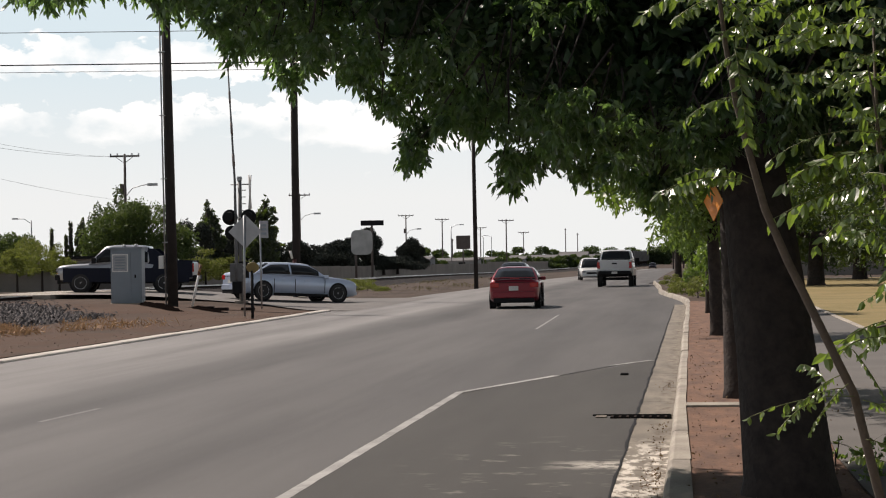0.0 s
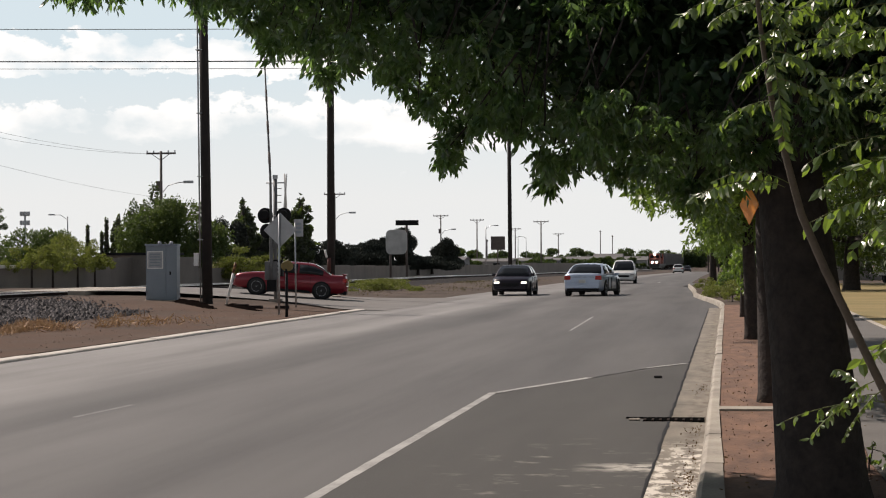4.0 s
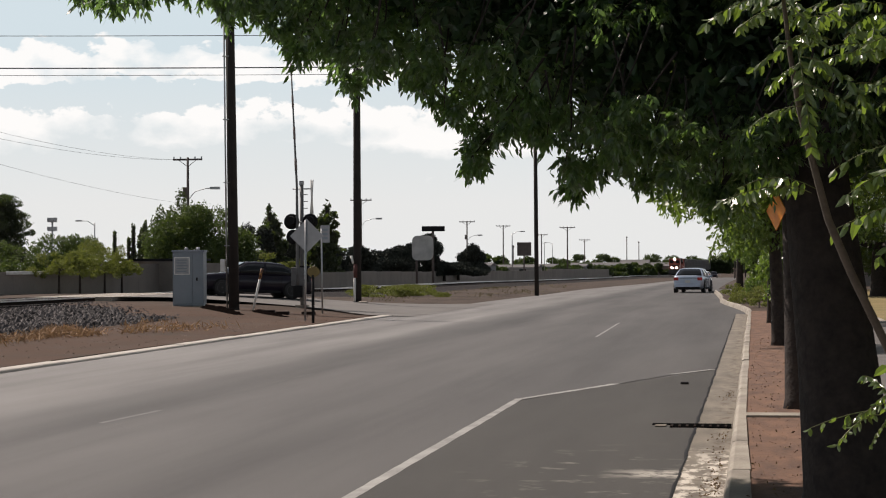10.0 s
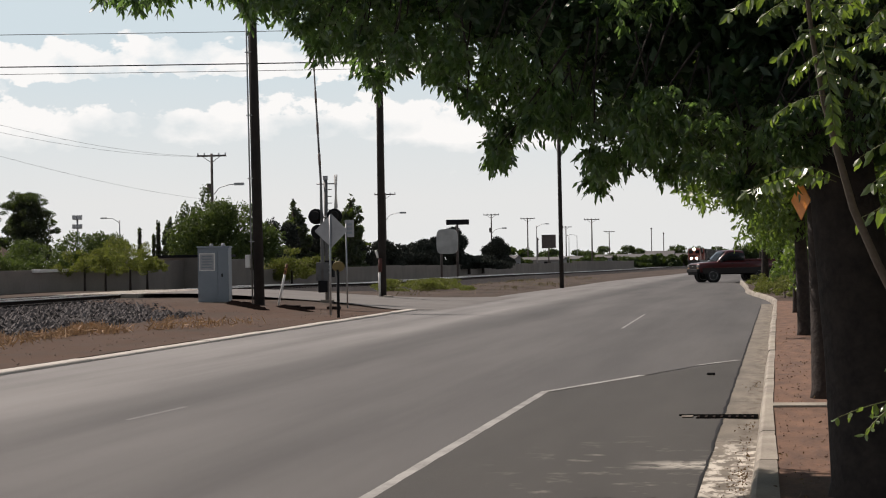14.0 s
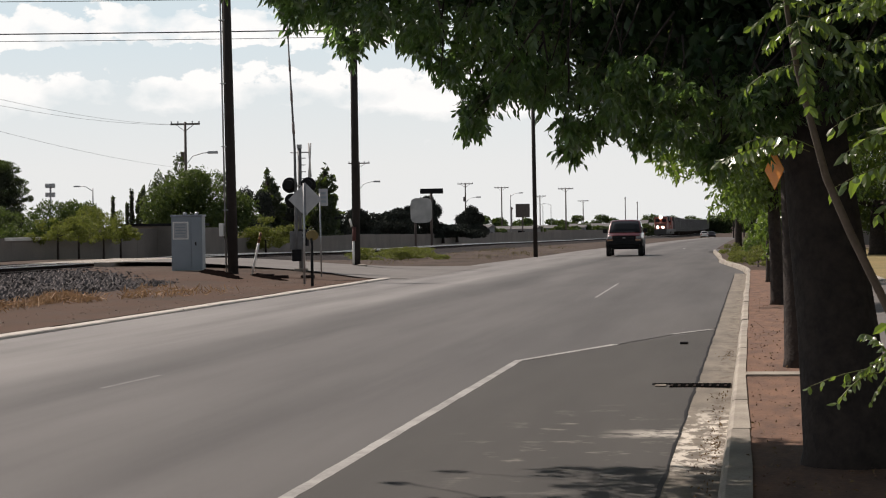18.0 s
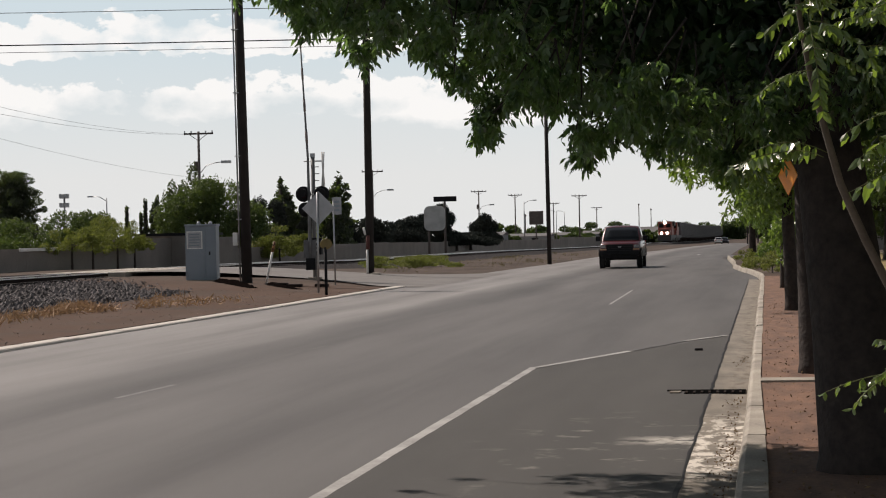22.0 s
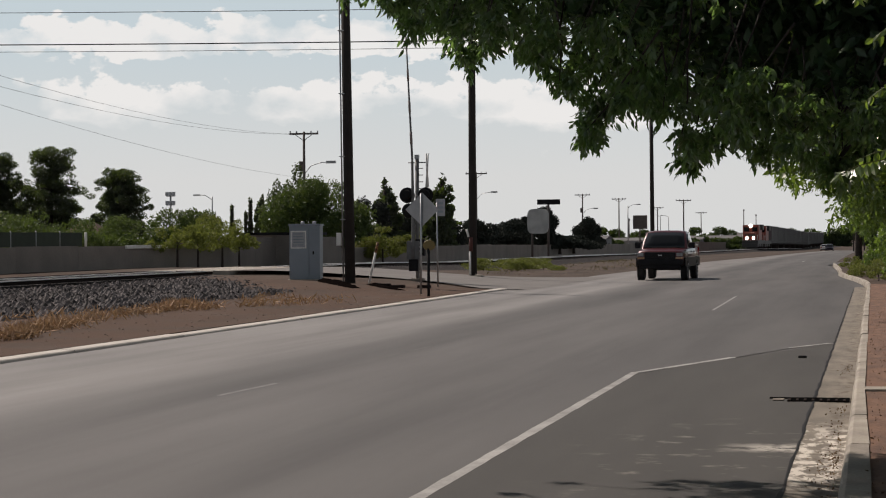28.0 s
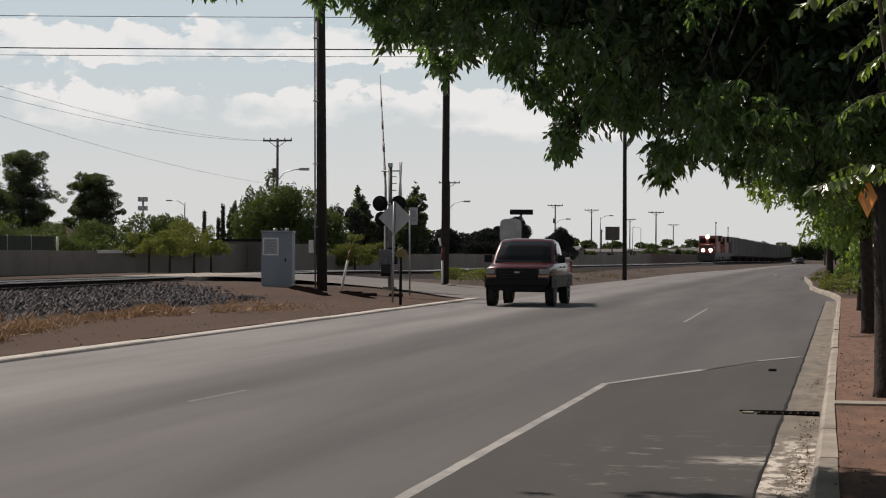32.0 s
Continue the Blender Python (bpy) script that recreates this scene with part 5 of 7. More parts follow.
def strip_litter():
    """Twigs and dry leaves strewn over the dirt strip and the path's rim."""
    rs = np.random.default_rng(16)
    n = 420
    y = 10 + 34 * rs.random(n) ** 1.4
    x = np.where(rs.random(n) < 0.8, rs.uniform(-0.08, 1.15, n), rs.uniform(1.15, 1.9, n))
    z = np.where(x < 1.15, 0.152, 0.158)
    pts = np.stack([x, y, z + 0.012 * rs.random(n)], 1)
    tagged(leaf_mesh("strip_litter", pts, 0.036, LITTER, droop=0.0, seed=19, slim=0.4), "dry leaves and twigs strewn on the dirt strip", "leaf litter", kind="stuff")


def verge_weeds():
    """Low olive and straw weeds in patches over the far verge."""
    rs = np.random.default_rng(17)
    pts = []
    for k in range(24):
        cx, cy = rs.uniform(-21.5, -12.9), rs.uniform(93, 185)
        n = rs.integers(10, 50)
        p = rs.normal(size=(n, 2)) * [0.5, 2.2] + [cx, cy]
        pts += [(a, b, ground_z(a, b) + rs.uniform(0.0, 0.14)) for a, b in p if a < left_edge(b) - 0.5]
    tagged(leaf_mesh("verge_weeds", pts, 0.20, OLIVE, droop=-0.5, seed=23, slim=0.16), "low olive and straw weeds on the far verge", "weeds", kind="stuff")


OLIVE = leaf_mat("olive weeds", (0.06, 0.05, 0.025), (0.20, 0.16, 0.075), rough=0.8, through_part=0.15, lit=(0.2, 0.18, 0.06))
LITTER = leaf_mat("dead leaves", (0.10, 0.06, 0.03), (0.26, 0.17, 0.08), rough=0.8, through_part=0.0)
gutter_litter()
strip_litter()
verge_weeds()

# street trees on the planting strip
def spray_mesh(name, bases, dirs, length, leaf, material, parent, label="", seed=1, pairs=3, slim=0.15):
    """Feathered leaves: pairs of slim leaflets hanging along a bowed stalk from each base."""
    rs = np.random.default_rng(seed)
    p, d = np.asarray(bases, float), np.asarray(dirs, float)
    n = len(p)
    d /= np.linalg.norm(d, axis=1)[:, None]
    ln = length * rs.uniform(0.7, 1.3, (n, 1))
    sag = rs.uniform(0.15, 0.6, (n, 1))
    side = np.cross(d, [0.0, 0.0, 1.0]) + rs.normal(size=(n, 3)) * 0.25
    side /= np.linalg.norm(side, axis=1)[:, None]
    leaves = []
    for k in range(pairs + 1):
        u = (k + 1) / (pairs + 1)
        q = p + d * ln * u
        q[:, 2] -= (sag * ln * u * u)[:, 0]
        for sd in (-1, 1) if k < pairs else (0,):
            a = side * sd * 0.7 + d * (0.5 if sd else 1.0) + rs.normal(size=(n, 3)) * 0.24
            a[:, 2] -= rs.uniform(0.45, 1.5, n)
            a /= np.linalg.norm(a, axis=1)[:, None]
            w = np.cross(a, d + rs.normal(size=(n, 3)) * 0.6)
            w /= np.linalg.norm(w, axis=1)[:, None]
            l = leaf * rs.uniform(0.7, 1.25, (n, 1))
            h = np.cross(a, w) * l
            leaves.append(np.stack([q, q + a * l * 0.32 + w * l * slim + h * 0.05, q + a * l * 0.66 + w * l * slim * 0.8 + h * 0.02, q + a * l - h * 0.10, q + a * l * 0.66 - w * l * slim * 0.8 + h * 0.02, q + a * l * 0.32 - w * l * slim + h * 0.05], 1))
    v = np.concatenate(leaves).reshape(-1, 3)
    m = len(v) // 6
    i = np.arange(m)[:, None] * 6
    f = np.concatenate([i + [0, 1, 5], i + [1, 2, 4], i + [1, 4, 5], i + [2, 3, 4]])
    me = bpy.data.meshes.new(name)
    me.vertices.add(m * 6)
    me.vertices.foreach_set("co", v.ravel())
    me.loops.add(m * 12)
    me.loops.foreach_set("vertex_index", f.ravel().astype(np.int32))
    me.polygons.add(m * 4)
    me.polygons.foreach_set("loop_start", np.arange(m * 4, dtype=np.int32) * 3)
    me.materials.append(material)
    me.update(calc_edges=True)
    ob = new(name, me)
    ob.parent = parent
    if label:
        ob["label"] = label
    return ob


t1 = []
rc = random.Random(21)
# overhanging crown: (bearing, height above eye per 1000) of its lower edge
EDGE = [(-342, 118), (-337, 127), (-328, 124), (-310, 125), (-299, 131), (-290, 126), (-281, 131), (-272, 127), (-263, 112), (-253, 121), (-243, 119), (-239, 107), (-231, 99), (-224, 92), (-218, 100), (-210, 94), (-204, 83), (-197, 73), (-192, 81), (-187, 87), (-179, 94), (-172, 84), (-163, 78), (-155, 68), (-147, 66), (-142, 60), (-140, 42), (-137, 38), (-132, 42), (-129, 55), (-122, 53), (-116, 60), (-104, 51), (-97, 49), (-94, 38), (-83, 32), (-76, 33), (-72, 39), (-65, 41), (-60, 30), (-50, 25), (-42, 35), (-35, 31), (-23, 18), (-10, 22), (10, 36), (45, 50), (110, 66), (150, 70)]


def edge_at(b):
    for (b0, e0), (b1, e1) in zip(EDGE, EDGE[1:]):
        if b0 <= b <= b1:
            return e0 + (e1 - e0) * (b - b0) / (b1 - b0)
    return 130


def edge_over(b, reach):
    """The highest the rim stands within a reach of bearings."""
    return max(edge_at(b + reach * k / 3) for k in range(-3, 4))


def crown_at(b, e, y):
    return (spot(b, y) - 0.63, y - 13.8, 1.75 + y * e / 1000 - 0.13)


# clumps of leaf sprays: along the rim, then thinning upwards into the mass
b = -343.0
while b < 60:
    y = rc.uniform(12.6, 16.6)
    t1.append((*crown_at(b, edge_over(b, 2) + rc.uniform(12, 16), y), 0.035, 0.035))
    b += rc.uniform(2.4, 4.2) if b > -270 else rc.uniform(4, 8)
for i in range(330):
    b = rc.uniform(-275, 60)
    deep = 17 + rc.expovariate(1 / 24) if b > -235 else rc.uniform(15, 26)
    t1.append((*crown_at(b, edge_over(b, 7) + deep, rc.uniform(12.4, 16.8)), 0.06, 0.05))
for b, e in ((-139, 46), (-137, 44), (-134, 46), (-136, 54), (-132, 50), (-129, 60), (-135, 62), (-139, 55), (-91, 33), (-85, 34), (-87, 31), (-64, 50), (-78, 45), (-90, 43)):
    t1.append((*crown_at(b, e + 6, 15.5), 0.02, 0.015))
# the dense mass of the crown above and behind its fringe
mass = []
for i in range(300):
    b = rc.uniform(-215, 200)
    y = rc.uniform(13.5, 17.0)
    r = rc.uniform(0.16, 0.32)
    e = edge_over(b, 1000 * r / y) + 1000 * r / y + 17 + abs(rc.gauss(0, 1)) * 62
    mass.append((*crown_at(b, e, y), r, r * 0.8))
for i in range(190):
    b = rc.uniform(-190, 210)
    y = rc.uniform(14.0, 17.5)
    r = rc.uniform(0.28, 0.42)
    e = rc.uniform(min(150, edge_over(b, 25) + 50), 185)
    mass.append((*crown_at(b, e, y), r, r * 0.8))
for i in range(150):
    b = rc.uniform(8, 260)
    y = rc.uniform(14.0, 17.0)
    e = 52 + rc.random() * 130
    mass.append((spot(b, y) - 0.63, y - 13.8, 1.75 + y * e / 1000 - 0.13, rc.uniform(0.25, 0.5), rc.uniform(0.2, 0.38)))
for i in range(70):
    a, r = rc.uniform(0, math.tau), rc.uniform(0.3, 4.4)
    mass.append((-0.6 + r * math.cos(a), 0.8 + r * math.sin(a) * 0.8, rc.uniform(4.9, 7.0) - 0.15 * r, rc.uniform(0.6, 1.0), rc.uniform(0.4, 0.7)))


def street_tree(at, trunk, balls, n, size, seed, leaf=LEAF, label="old street tree with a thick dark trunk and low spreading crown", limbs=9, sprays=0):
    t = tree("street_tree", label, at, trunk, balls, n, leaf, size, seed, limbs=limbs, droop=0.6, group="trees along the planting strip", slim=0.38, reach=1.5)
    if sprays:
        rs = np.random.default_rng(seed)
        tips = clump_points(balls, sprays, seed + 5, 0.75)
        spray_mesh("leaf_sprays", tips, rs.normal(size=(sprays, 3)) + [0, -0.3, -0.3], 0.14, 0.10, leaf, t, "feathered leaves at the crown's skin", seed=seed, pairs=3, slim=0.2)
    return t


old_tree = street_tree((0.63, 13.8, 0.13), (2.7, 0.285, -0.26, 0.1), t1, 200, 0.08, 31, limbs=12)
# twigs and feathered leaves at the crown's rim
rs = np.random.default_rng(41)
tips = np.repeat(np.array([b[:3] for b in t1]), 15, axis=0) + rs.normal(size=(15 * len(t1), 3)) * np.repeat(np.array([(b[3], b[3], b[4]) for b in t1]), 15, axis=0)
out = rs.normal(size=(len(tips), 3)) + [0.05, -0.2, -0.3]
spray_mesh("outer_crown", tips, out, 0.085, 0.066, LEAF_SUNLIT, old_tree, "hanging feathered leaves at the crown's rim", seed=42, pairs=3, slim=0.17)
bm = bmesh.new()
rt = random.Random(6)
for bx, by, bz, brx, brz in t1[::2]:
    up = Vector((bx * 0.96 + rt.uniform(-0.2, 0.3), by + rt.uniform(-0.3, 0.3), bz + rt.uniform(0.3, 0.6)))
    bm_tube(bm, [up, up.lerp(Vector((bx, by, bz)), 0.6) + Vector((0, 0, 0.03)), (bx - 0.05, by, bz - brz * 0.5)], [0.010, 0.007, 0.003], 4)
part("twig_mass", bm, BARK, old_tree, "thin dark twigs")["kind"] = "stuff"
# inner leaves take the darker copy, so the crown's shade is partly colour
leaf_mesh("inner_crown", clump_points(mass, 165000, 77, 0.2), 0.125, LEAF, old_tree, "dense inner crown foliage in the shade-dark leaf copy", droop=0.4, seed=78, slim=0.5)
# unseen trees added behind the camera and in the park to block sky light
t0 = [(rc.uniform(-3.4, 5.5), rc.uniform(-5.0, 5.6), rc.uniform(3.6, 6.8), rc.uniform(0.7, 1.2), rc.uniform(0.4, 0.7)) for i in range(110)]
street_tree((1.0, -3.2, 0.13), (3.0, 0.28, 0.1, 0), t0, 70000, 0.13, 36)
for i, (x, y) in enumerate(((8.0, 7.0), (8.5, 17.0), (9.5, 28.0), (12.0, -3.0))):
    tree("park_tree", "dark shady park tree on the lawn", (x, y, 0.15), (2.4, 0.28, 0, 0), ragged(7.5, 8.5, 1.8, 7.5, 60, 150 + i, 0.36), 30000, LEAF_FAR, 0.22, 150 + i, limbs=5, group="park trees")
t2 = [(rc.uniform(-1.5, 1.4), rc.uniform(-2, 2.5), rc.uniform(2.35, 5.0), rc.uniform(0.4, 0.7), rc.uniform(0.3, 0.5)) for i in range(50)]
t2 = [b for b in t2 if not (b[1] < 0.3 and b[2] < 3.3 and -0.9 < b[0] < 0.5)]
t2 += [(-0.45, -0.62, 2.55, 0.12, 0.10), (-0.30, -0.62, 2.48, 0.13, 0.10), (-0.12, -0.66, 2.42, 0.12, 0.10), (-0.22, -0.75, 2.62, 0.17, 0.15), (-0.02, -0.7, 2.72, 0.2, 0.16), (-0.38, -0.6, 2.80, 0.2, 0.18), (0.1, -0.8, 2.55, 0.14, 0.12)]
street_tree((0.55, 23.0, 0.13), (2.6, 0.20, -0.1, 0), t2, 15000, 0.11, 32, LEAF_MID, sprays=2600)
t3 = [(rc.uniform(-1.7, 1.2), rc.uniform(-2.5, 2.5), rc.uniform(2.1, 5.0), rc.uniform(0.4, 0.7), rc.uniform(0.3, 0.5)) for i in range(44)]
street_tree((0.50, 40.6, 0.13), (2.4, 0.15, -0.1, 0), t3, 12000, 0.13, 33, LEAF_MID, sprays=2400, label="street tree with a slim dark trunk on the dirt strip")
t4 = [(rc.uniform(-0.6, 0.7), rc.uniform(-2.0, 2.0), rc.uniform(0.85, 4.4), rc.uniform(0.24, 0.44), rc.uniform(0.2, 0.4)) for i in range(90)]
t4 = [b for b in t4 if b[0] > 0.12 - 0.14 * b[2]]
street_tree((0.45, 56.0, 0.13), (2.2, 0.10, 0, 0), t4, 13000, 0.13, 34, LEAF_MID, sprays=2600, label="small leafy light green tree on the strip")
t5 = [(rc.uniform(-0.5, 1.4), rc.uniform(-2.0, 2.0), rc.uniform(2.0, 5.6), rc.uniform(0.4, 0.7), rc.uniform(0.3, 0.5)) for i in range(40)]
street_tree((-0.67, 100.0, 0.13), (2.4, 0.19, 0, 0), t5, 9000, 0.15, 35, LEAF_MID, sprays=1500, label="leafy street tree at the kerb extension")
t6 = [(rc.uniform(-0.55, 1.2), rc.uniform(-1.5, 1.5), rc.uniform(0.55, 3.2), rc.uniform(0.25, 0.45), rc.uniform(0.2, 0.4)) for i in range(60)]
t6 = [b for b in t6 if b[0] > 0.15 - 0.2 * b[2]]
street_tree((0.0, 87.0, 0.13), (1.8, 0.06, 0, 0), t6, 8000, 0.14, 37, LEAF_MID, sprays=1500, label="bushy light green young tree behind the kerb")
for i, (x, y) in enumerate(((-0.5, 84), (-0.1, 76), (-0.8, 90), (-1.1, 98), (0.2, 71), (0.3, 94), (-0.5, 106), (0.6, 103))):
    tree("low_shrub", "low scruffy shrub behind the kerb", (x + 0.3, y, 0.13), (0.3, 0.03, 0, 0), ragged(1.2, 1.6, 0.05, 0.7, 8, 80 + i, 0.4), 900, LEAF_BROWN, 0.10, 80 + i, limbs=2, group="shrubs behind the kerb")
# park trees
for i, (x, y, h, w) in enumerate(((5.9, 99, 5.2, 8), (11, 88, 5.4, 8), (9.5, 118, 6, 9), (15.5, 100, 6, 9), (20, 92, 6, 9), (4.8, 124, 5.5, 6), (27, 110, 6.5, 10))):
    balls = ragged(w, w * 0.8, 1.7, h + 2, 50, 90 + i, 0.38)
    tree("park_tree", "dark shady park tree on the lawn", (x, y, 0.15), (2.6, 0.40, 0, 0), balls, 17000, LEAF_FAR, 0.27, 90 + i, limbs=5, group="park trees")
orange = thing("work_zone_sign", "orange diamond sign hung on a street tree trunk", "road sign", (0.25, 22.70, 2.33), turn=-62)
bm = bmesh.new()
s = 0.22
a = [bm.verts.new((x, -0.004, z)) for x, z in ((0, -s), (s, 0), (0, s), (-s, 0))]
b = [bm.verts.new((x, 0.004, z)) for x, z in ((0, -s), (s, 0), (0, s), (-s, 0))]
bm.faces.new(a), bm.faces.new(b[::-1])
for k in range(4):
    bm.faces.new((a[k], b[k], b[(k + 1) % 4], a[(k + 1) % 4]))
part("plate", bm, ORANGE, orange, "orange diamond plate")
box("bracket", 0.02, 0.16, 0.004, 0.22, -0.03, 0.03, GALV, orange)


# saplings close to the camera, with feathered leaves
def leaflet_mesh(w, bend, fold):
    me = bpy.data.meshes.new("leaflet")
    vs = [(0, 0, 0), (0.3, w, -bend * 0.1 + fold), (0.68, w * 0.85, -bend * 0.5 + fold), (1, 0, -bend), (0.68, -w * 0.85, -bend * 0.5 + fold), (0.3, -w, -bend * 0.1 + fold), (0.5, 0, -bend * 0.25)]
    me.from_pydata(vs, [], [(0, 1, 6), (1, 2, 6), (2, 3, 6), (3, 4, 6), (4, 5, 6), (5, 0, 6)])
    me.materials.append(LEAF_SAP)
    return me


LEAF_SAP = leaf_mat("sapling leaves", (0.034, 0.066, 0.018), (0.105, 0.150, 0.050), rough=0.30, through_part=0.33, lit=(0.33, 0.50, 0.06))
LEAF_SAP.node_tree.nodes["Principled BSDF"].inputs["Specular IOR Level"].default_value = 0.9
nt = LEAF_SAP.node_tree
info = nt.nodes.new("ShaderNodeObjectInfo")
nt.links.new(info.outputs["Random"], next(n for n in nt.nodes if n.type == "VALTORGB").inputs["Fac"])
RACHIS = mat("green leaf stalk", (0.12, 0.17, 0.04), (0.16, 0.15, 0.06), scale=20, rough=0.6)
LEAFLETS = [leaflet_mesh(0.20, 0.18, 0.05), leaflet_mesh(0.18, 0.34, 0.03), leaflet_mesh(0.23, 0.10, 0.07)]


def sapling(name, pts, radii, fronds, seed, label, branches=()):
    t = thing(name, label, "sapling", pts[0], group="saplings by the path")
    base = Vector(pts[0])
    tube("stem", [Vector(p) - base for p in pts], radii, STEM, t, n=9)
    for way, thick in branches:
        tube("branch", [Vector(p) - base for p in way], [thick * (1 - 0.5 * i / len(way)) for i in range(len(way))], STEM, t, "thin bent side branch", n=8)
    rs = random.Random(seed)
    for (p, d, length, size) in fronds:
        p, d = Vector(p) - base, Vector(d).normalized()
        n = rs.randint(8, 10) if size > 0.8 else rs.randint(8, 11)
        sag = rs.uniform(0.2, 0.5)
        spine = [p + d * length * u - Vector((0, 0, sag * length * u * u)) for u in [k / 6 for k in range(7)]]
        bm = bmesh.new()
        bm_tube(bm, spine, [0.0022] * 6 + [0.001], 4)
        frond = part("frond", bm, RACHIS, t)
        for k in range(n):
            u = 0.16 + 0.84 * k / (n - 1)
            q = p + d * length * u - Vector((0, 0, sag * length * u * u))
            for sd in (-1, 1):
                side = d.cross(Vector((0, 0, 1))).normalized() * sd
                ax = (d * 0.35 + side * 0.8 + Vector((0, 0, rs.uniform(-1.9, -0.2)))).normalized()
                ln = size * (0.021 + length * 0.140) * (1 - 0.35 * abs(u - 0.55)) * rs.uniform(0.85, 1.15)
                wd = ax.cross(Vector((rs.uniform(-0.6, 0.6), rs.uniform(-1.0, -0.2), rs.uniform(-0.2, 0.9)))).normalized()
                o = new("leaflet", rs.choice(LEAFLETS))
                o.parent = frond
                o.matrix_basis = Matrix.Translation(q) @ Matrix((ax, wd, ax.cross(wd))).transposed().to_4x4() @ Matrix.Scale(ln, 4)
    return t


def sp(b, e, y):
    """A point at a bearing and rise (thousandths) and a distance."""
    return (b * y / 1000, y, 1.75 + e * y / 1000)


rsap = random.Random(3)


def frond_set(zone, count, y0, y1, big):
    out = []
    for i in range(count):
        b, e = rsap.uniform(zone[0], zone[1]), rsap.uniform(zone[2], zone[3])
        y = rsap.uniform(y0, y1)
        out.append((sp(b, e, y), (rsap.uniform(-0.9, 0.9), rsap.uniform(-0.6, 0.6), rsap.uniform(-0.1, 0.5)), rsap.uniform(0.22, 0.36) * big, 0.9))
    return out


def fronds(spans, y, size=1.0):
    """Fronds that reach from one bearing and rise to another, bowed a little and turned in depth."""
    out = []
    for b0, e0, b1, e1 in spans:
        p, q = Vector(sp(b0, e0, y + rsap.uniform(-0.15, 0.15))), Vector(sp(b1, e1, y + rsap.uniform(-0.12, 0.08)))
        d = q - p
        d.z += d.length * 0.2
        out.append((p, d, (q - p).length * 1.02, size))
    return out


SY = 7.0
sapling("sapling", [(0.66, SY, 0.13), sp(92.5, -135, SY), sp(86.8, -113, SY), sp(76.7, -69, SY), sp(64, -42, SY), sp(47, -6, SY), sp(35.8, 21, SY), sp(28.6, 49, SY), sp(22.7, 73, SY), sp(18.2, 101, SY), sp(15, 129, SY), sp(14, 160, SY)], [0.018, 0.017, 0.0165, 0.0155, 0.0148, 0.0142, 0.0135, 0.0120, 0.0105, 0.009, 0.007, 0.004],
        fronds([(21, 96, 9, 87), (25, 76, -2, 73), (22, 103, 27, 69), (24, 100, 53, 90), (25, 87, 50, 75), (15, 125, -4, 116), (16, 127, 30, 112), (14, 129, -21, 127), (30, 36, -7, 50), (28, 34, 2, 42), (14, 37, -14, 31)], SY - 0.05)
        + fronds([(77, -70, 28, -77), (74, -64, 58, -80), (64, -64, 50, -48), (76, -47, 88, -65), (82, -91, 95, -94), (81, -72, 103, -81), (70, -60, 52, -70), (60, -73, 40, -80), (72, -66, 45, -72)], SY - 0.1, 0.62)
        + frond_set((20, 60, 78, 128), 14, 7.0, 7.3, 0.8), 5, "thin leaning sapling with feathered bright green leaves")
sapling("sapling", [(0.76, SY + 0.3, 0.13), sp(107.5, -134, SY + 0.3), sp(110, -113, SY + 0.3), sp(115, -85, SY + 0.3), sp(118.7, -63, SY + 0.3), sp(121, -35, SY + 0.3), sp(126, -19, SY + 0.3), sp(130, 20, SY + 0.3), sp(128, 75, SY + 0.3), sp(129, 140, SY + 0.3)], [0.0165, 0.016, 0.0155, 0.015, 0.0145, 0.0135, 0.0125, 0.0115, 0.0105, 0.0095],
        fronds([(88, 109, 47, 112), (87, 103, 52, 106), (88, 93, 57, 95), (86, 85, 62, 79), (91, 51, 75, 82), (90, 57, 39, 58), (92, 47, 46, 45), (115, 49, 71, 46), (92, 33, 43, 18), (92, 26, 63, 8), (112, 39, 88, 14), (117, 36, 96, 0), (65, 124, 43, 128), (89, 121, 56, 121)], SY + 0.1)
        + fronds([(136, 96, 103, 102), (137, 77, 103, 78), (133, 66, 108, 63), (136, 47, 112, 44), (137, 20, 112, 11), (135, 113, 110, 115), (127, -13, 83, -18), (126, -25, 91, -35), (106, -33, 65, -38), (131, -32, 113, -23), (126, -19, 104, -8), (126, -2, 136, 9), (118, -41, 100, -47)], SY + 0.2)
        + frond_set((70, 135, 5, 125), 42, 7.1, 7.9, 0.9) + frond_set((90, 135, -45, 5), 18, 7.1, 7.8, 0.8), 6, "thin upright sapling with feathered green leaves", [([sp(130, 25, SY + 0.3), sp(122, 58, SY + 0.35), sp(111, 82, SY + 0.4), sp(107, 99, SY + 0.4), sp(102.8, 121, SY + 0.4), sp(99.7, 150, SY + 0.4)], 0.0125), ([sp(126, -19, SY + 0.3), sp(108, -32, SY + 0.22), sp(88, -37, SY + 0.2)], 0.006), ([sp(128, 20, SY + 0.3), sp(110, 40, SY + 0.2), sp(92, 50, SY + 0.15), sp(86, 90, SY + 0.1)], 0.006)])
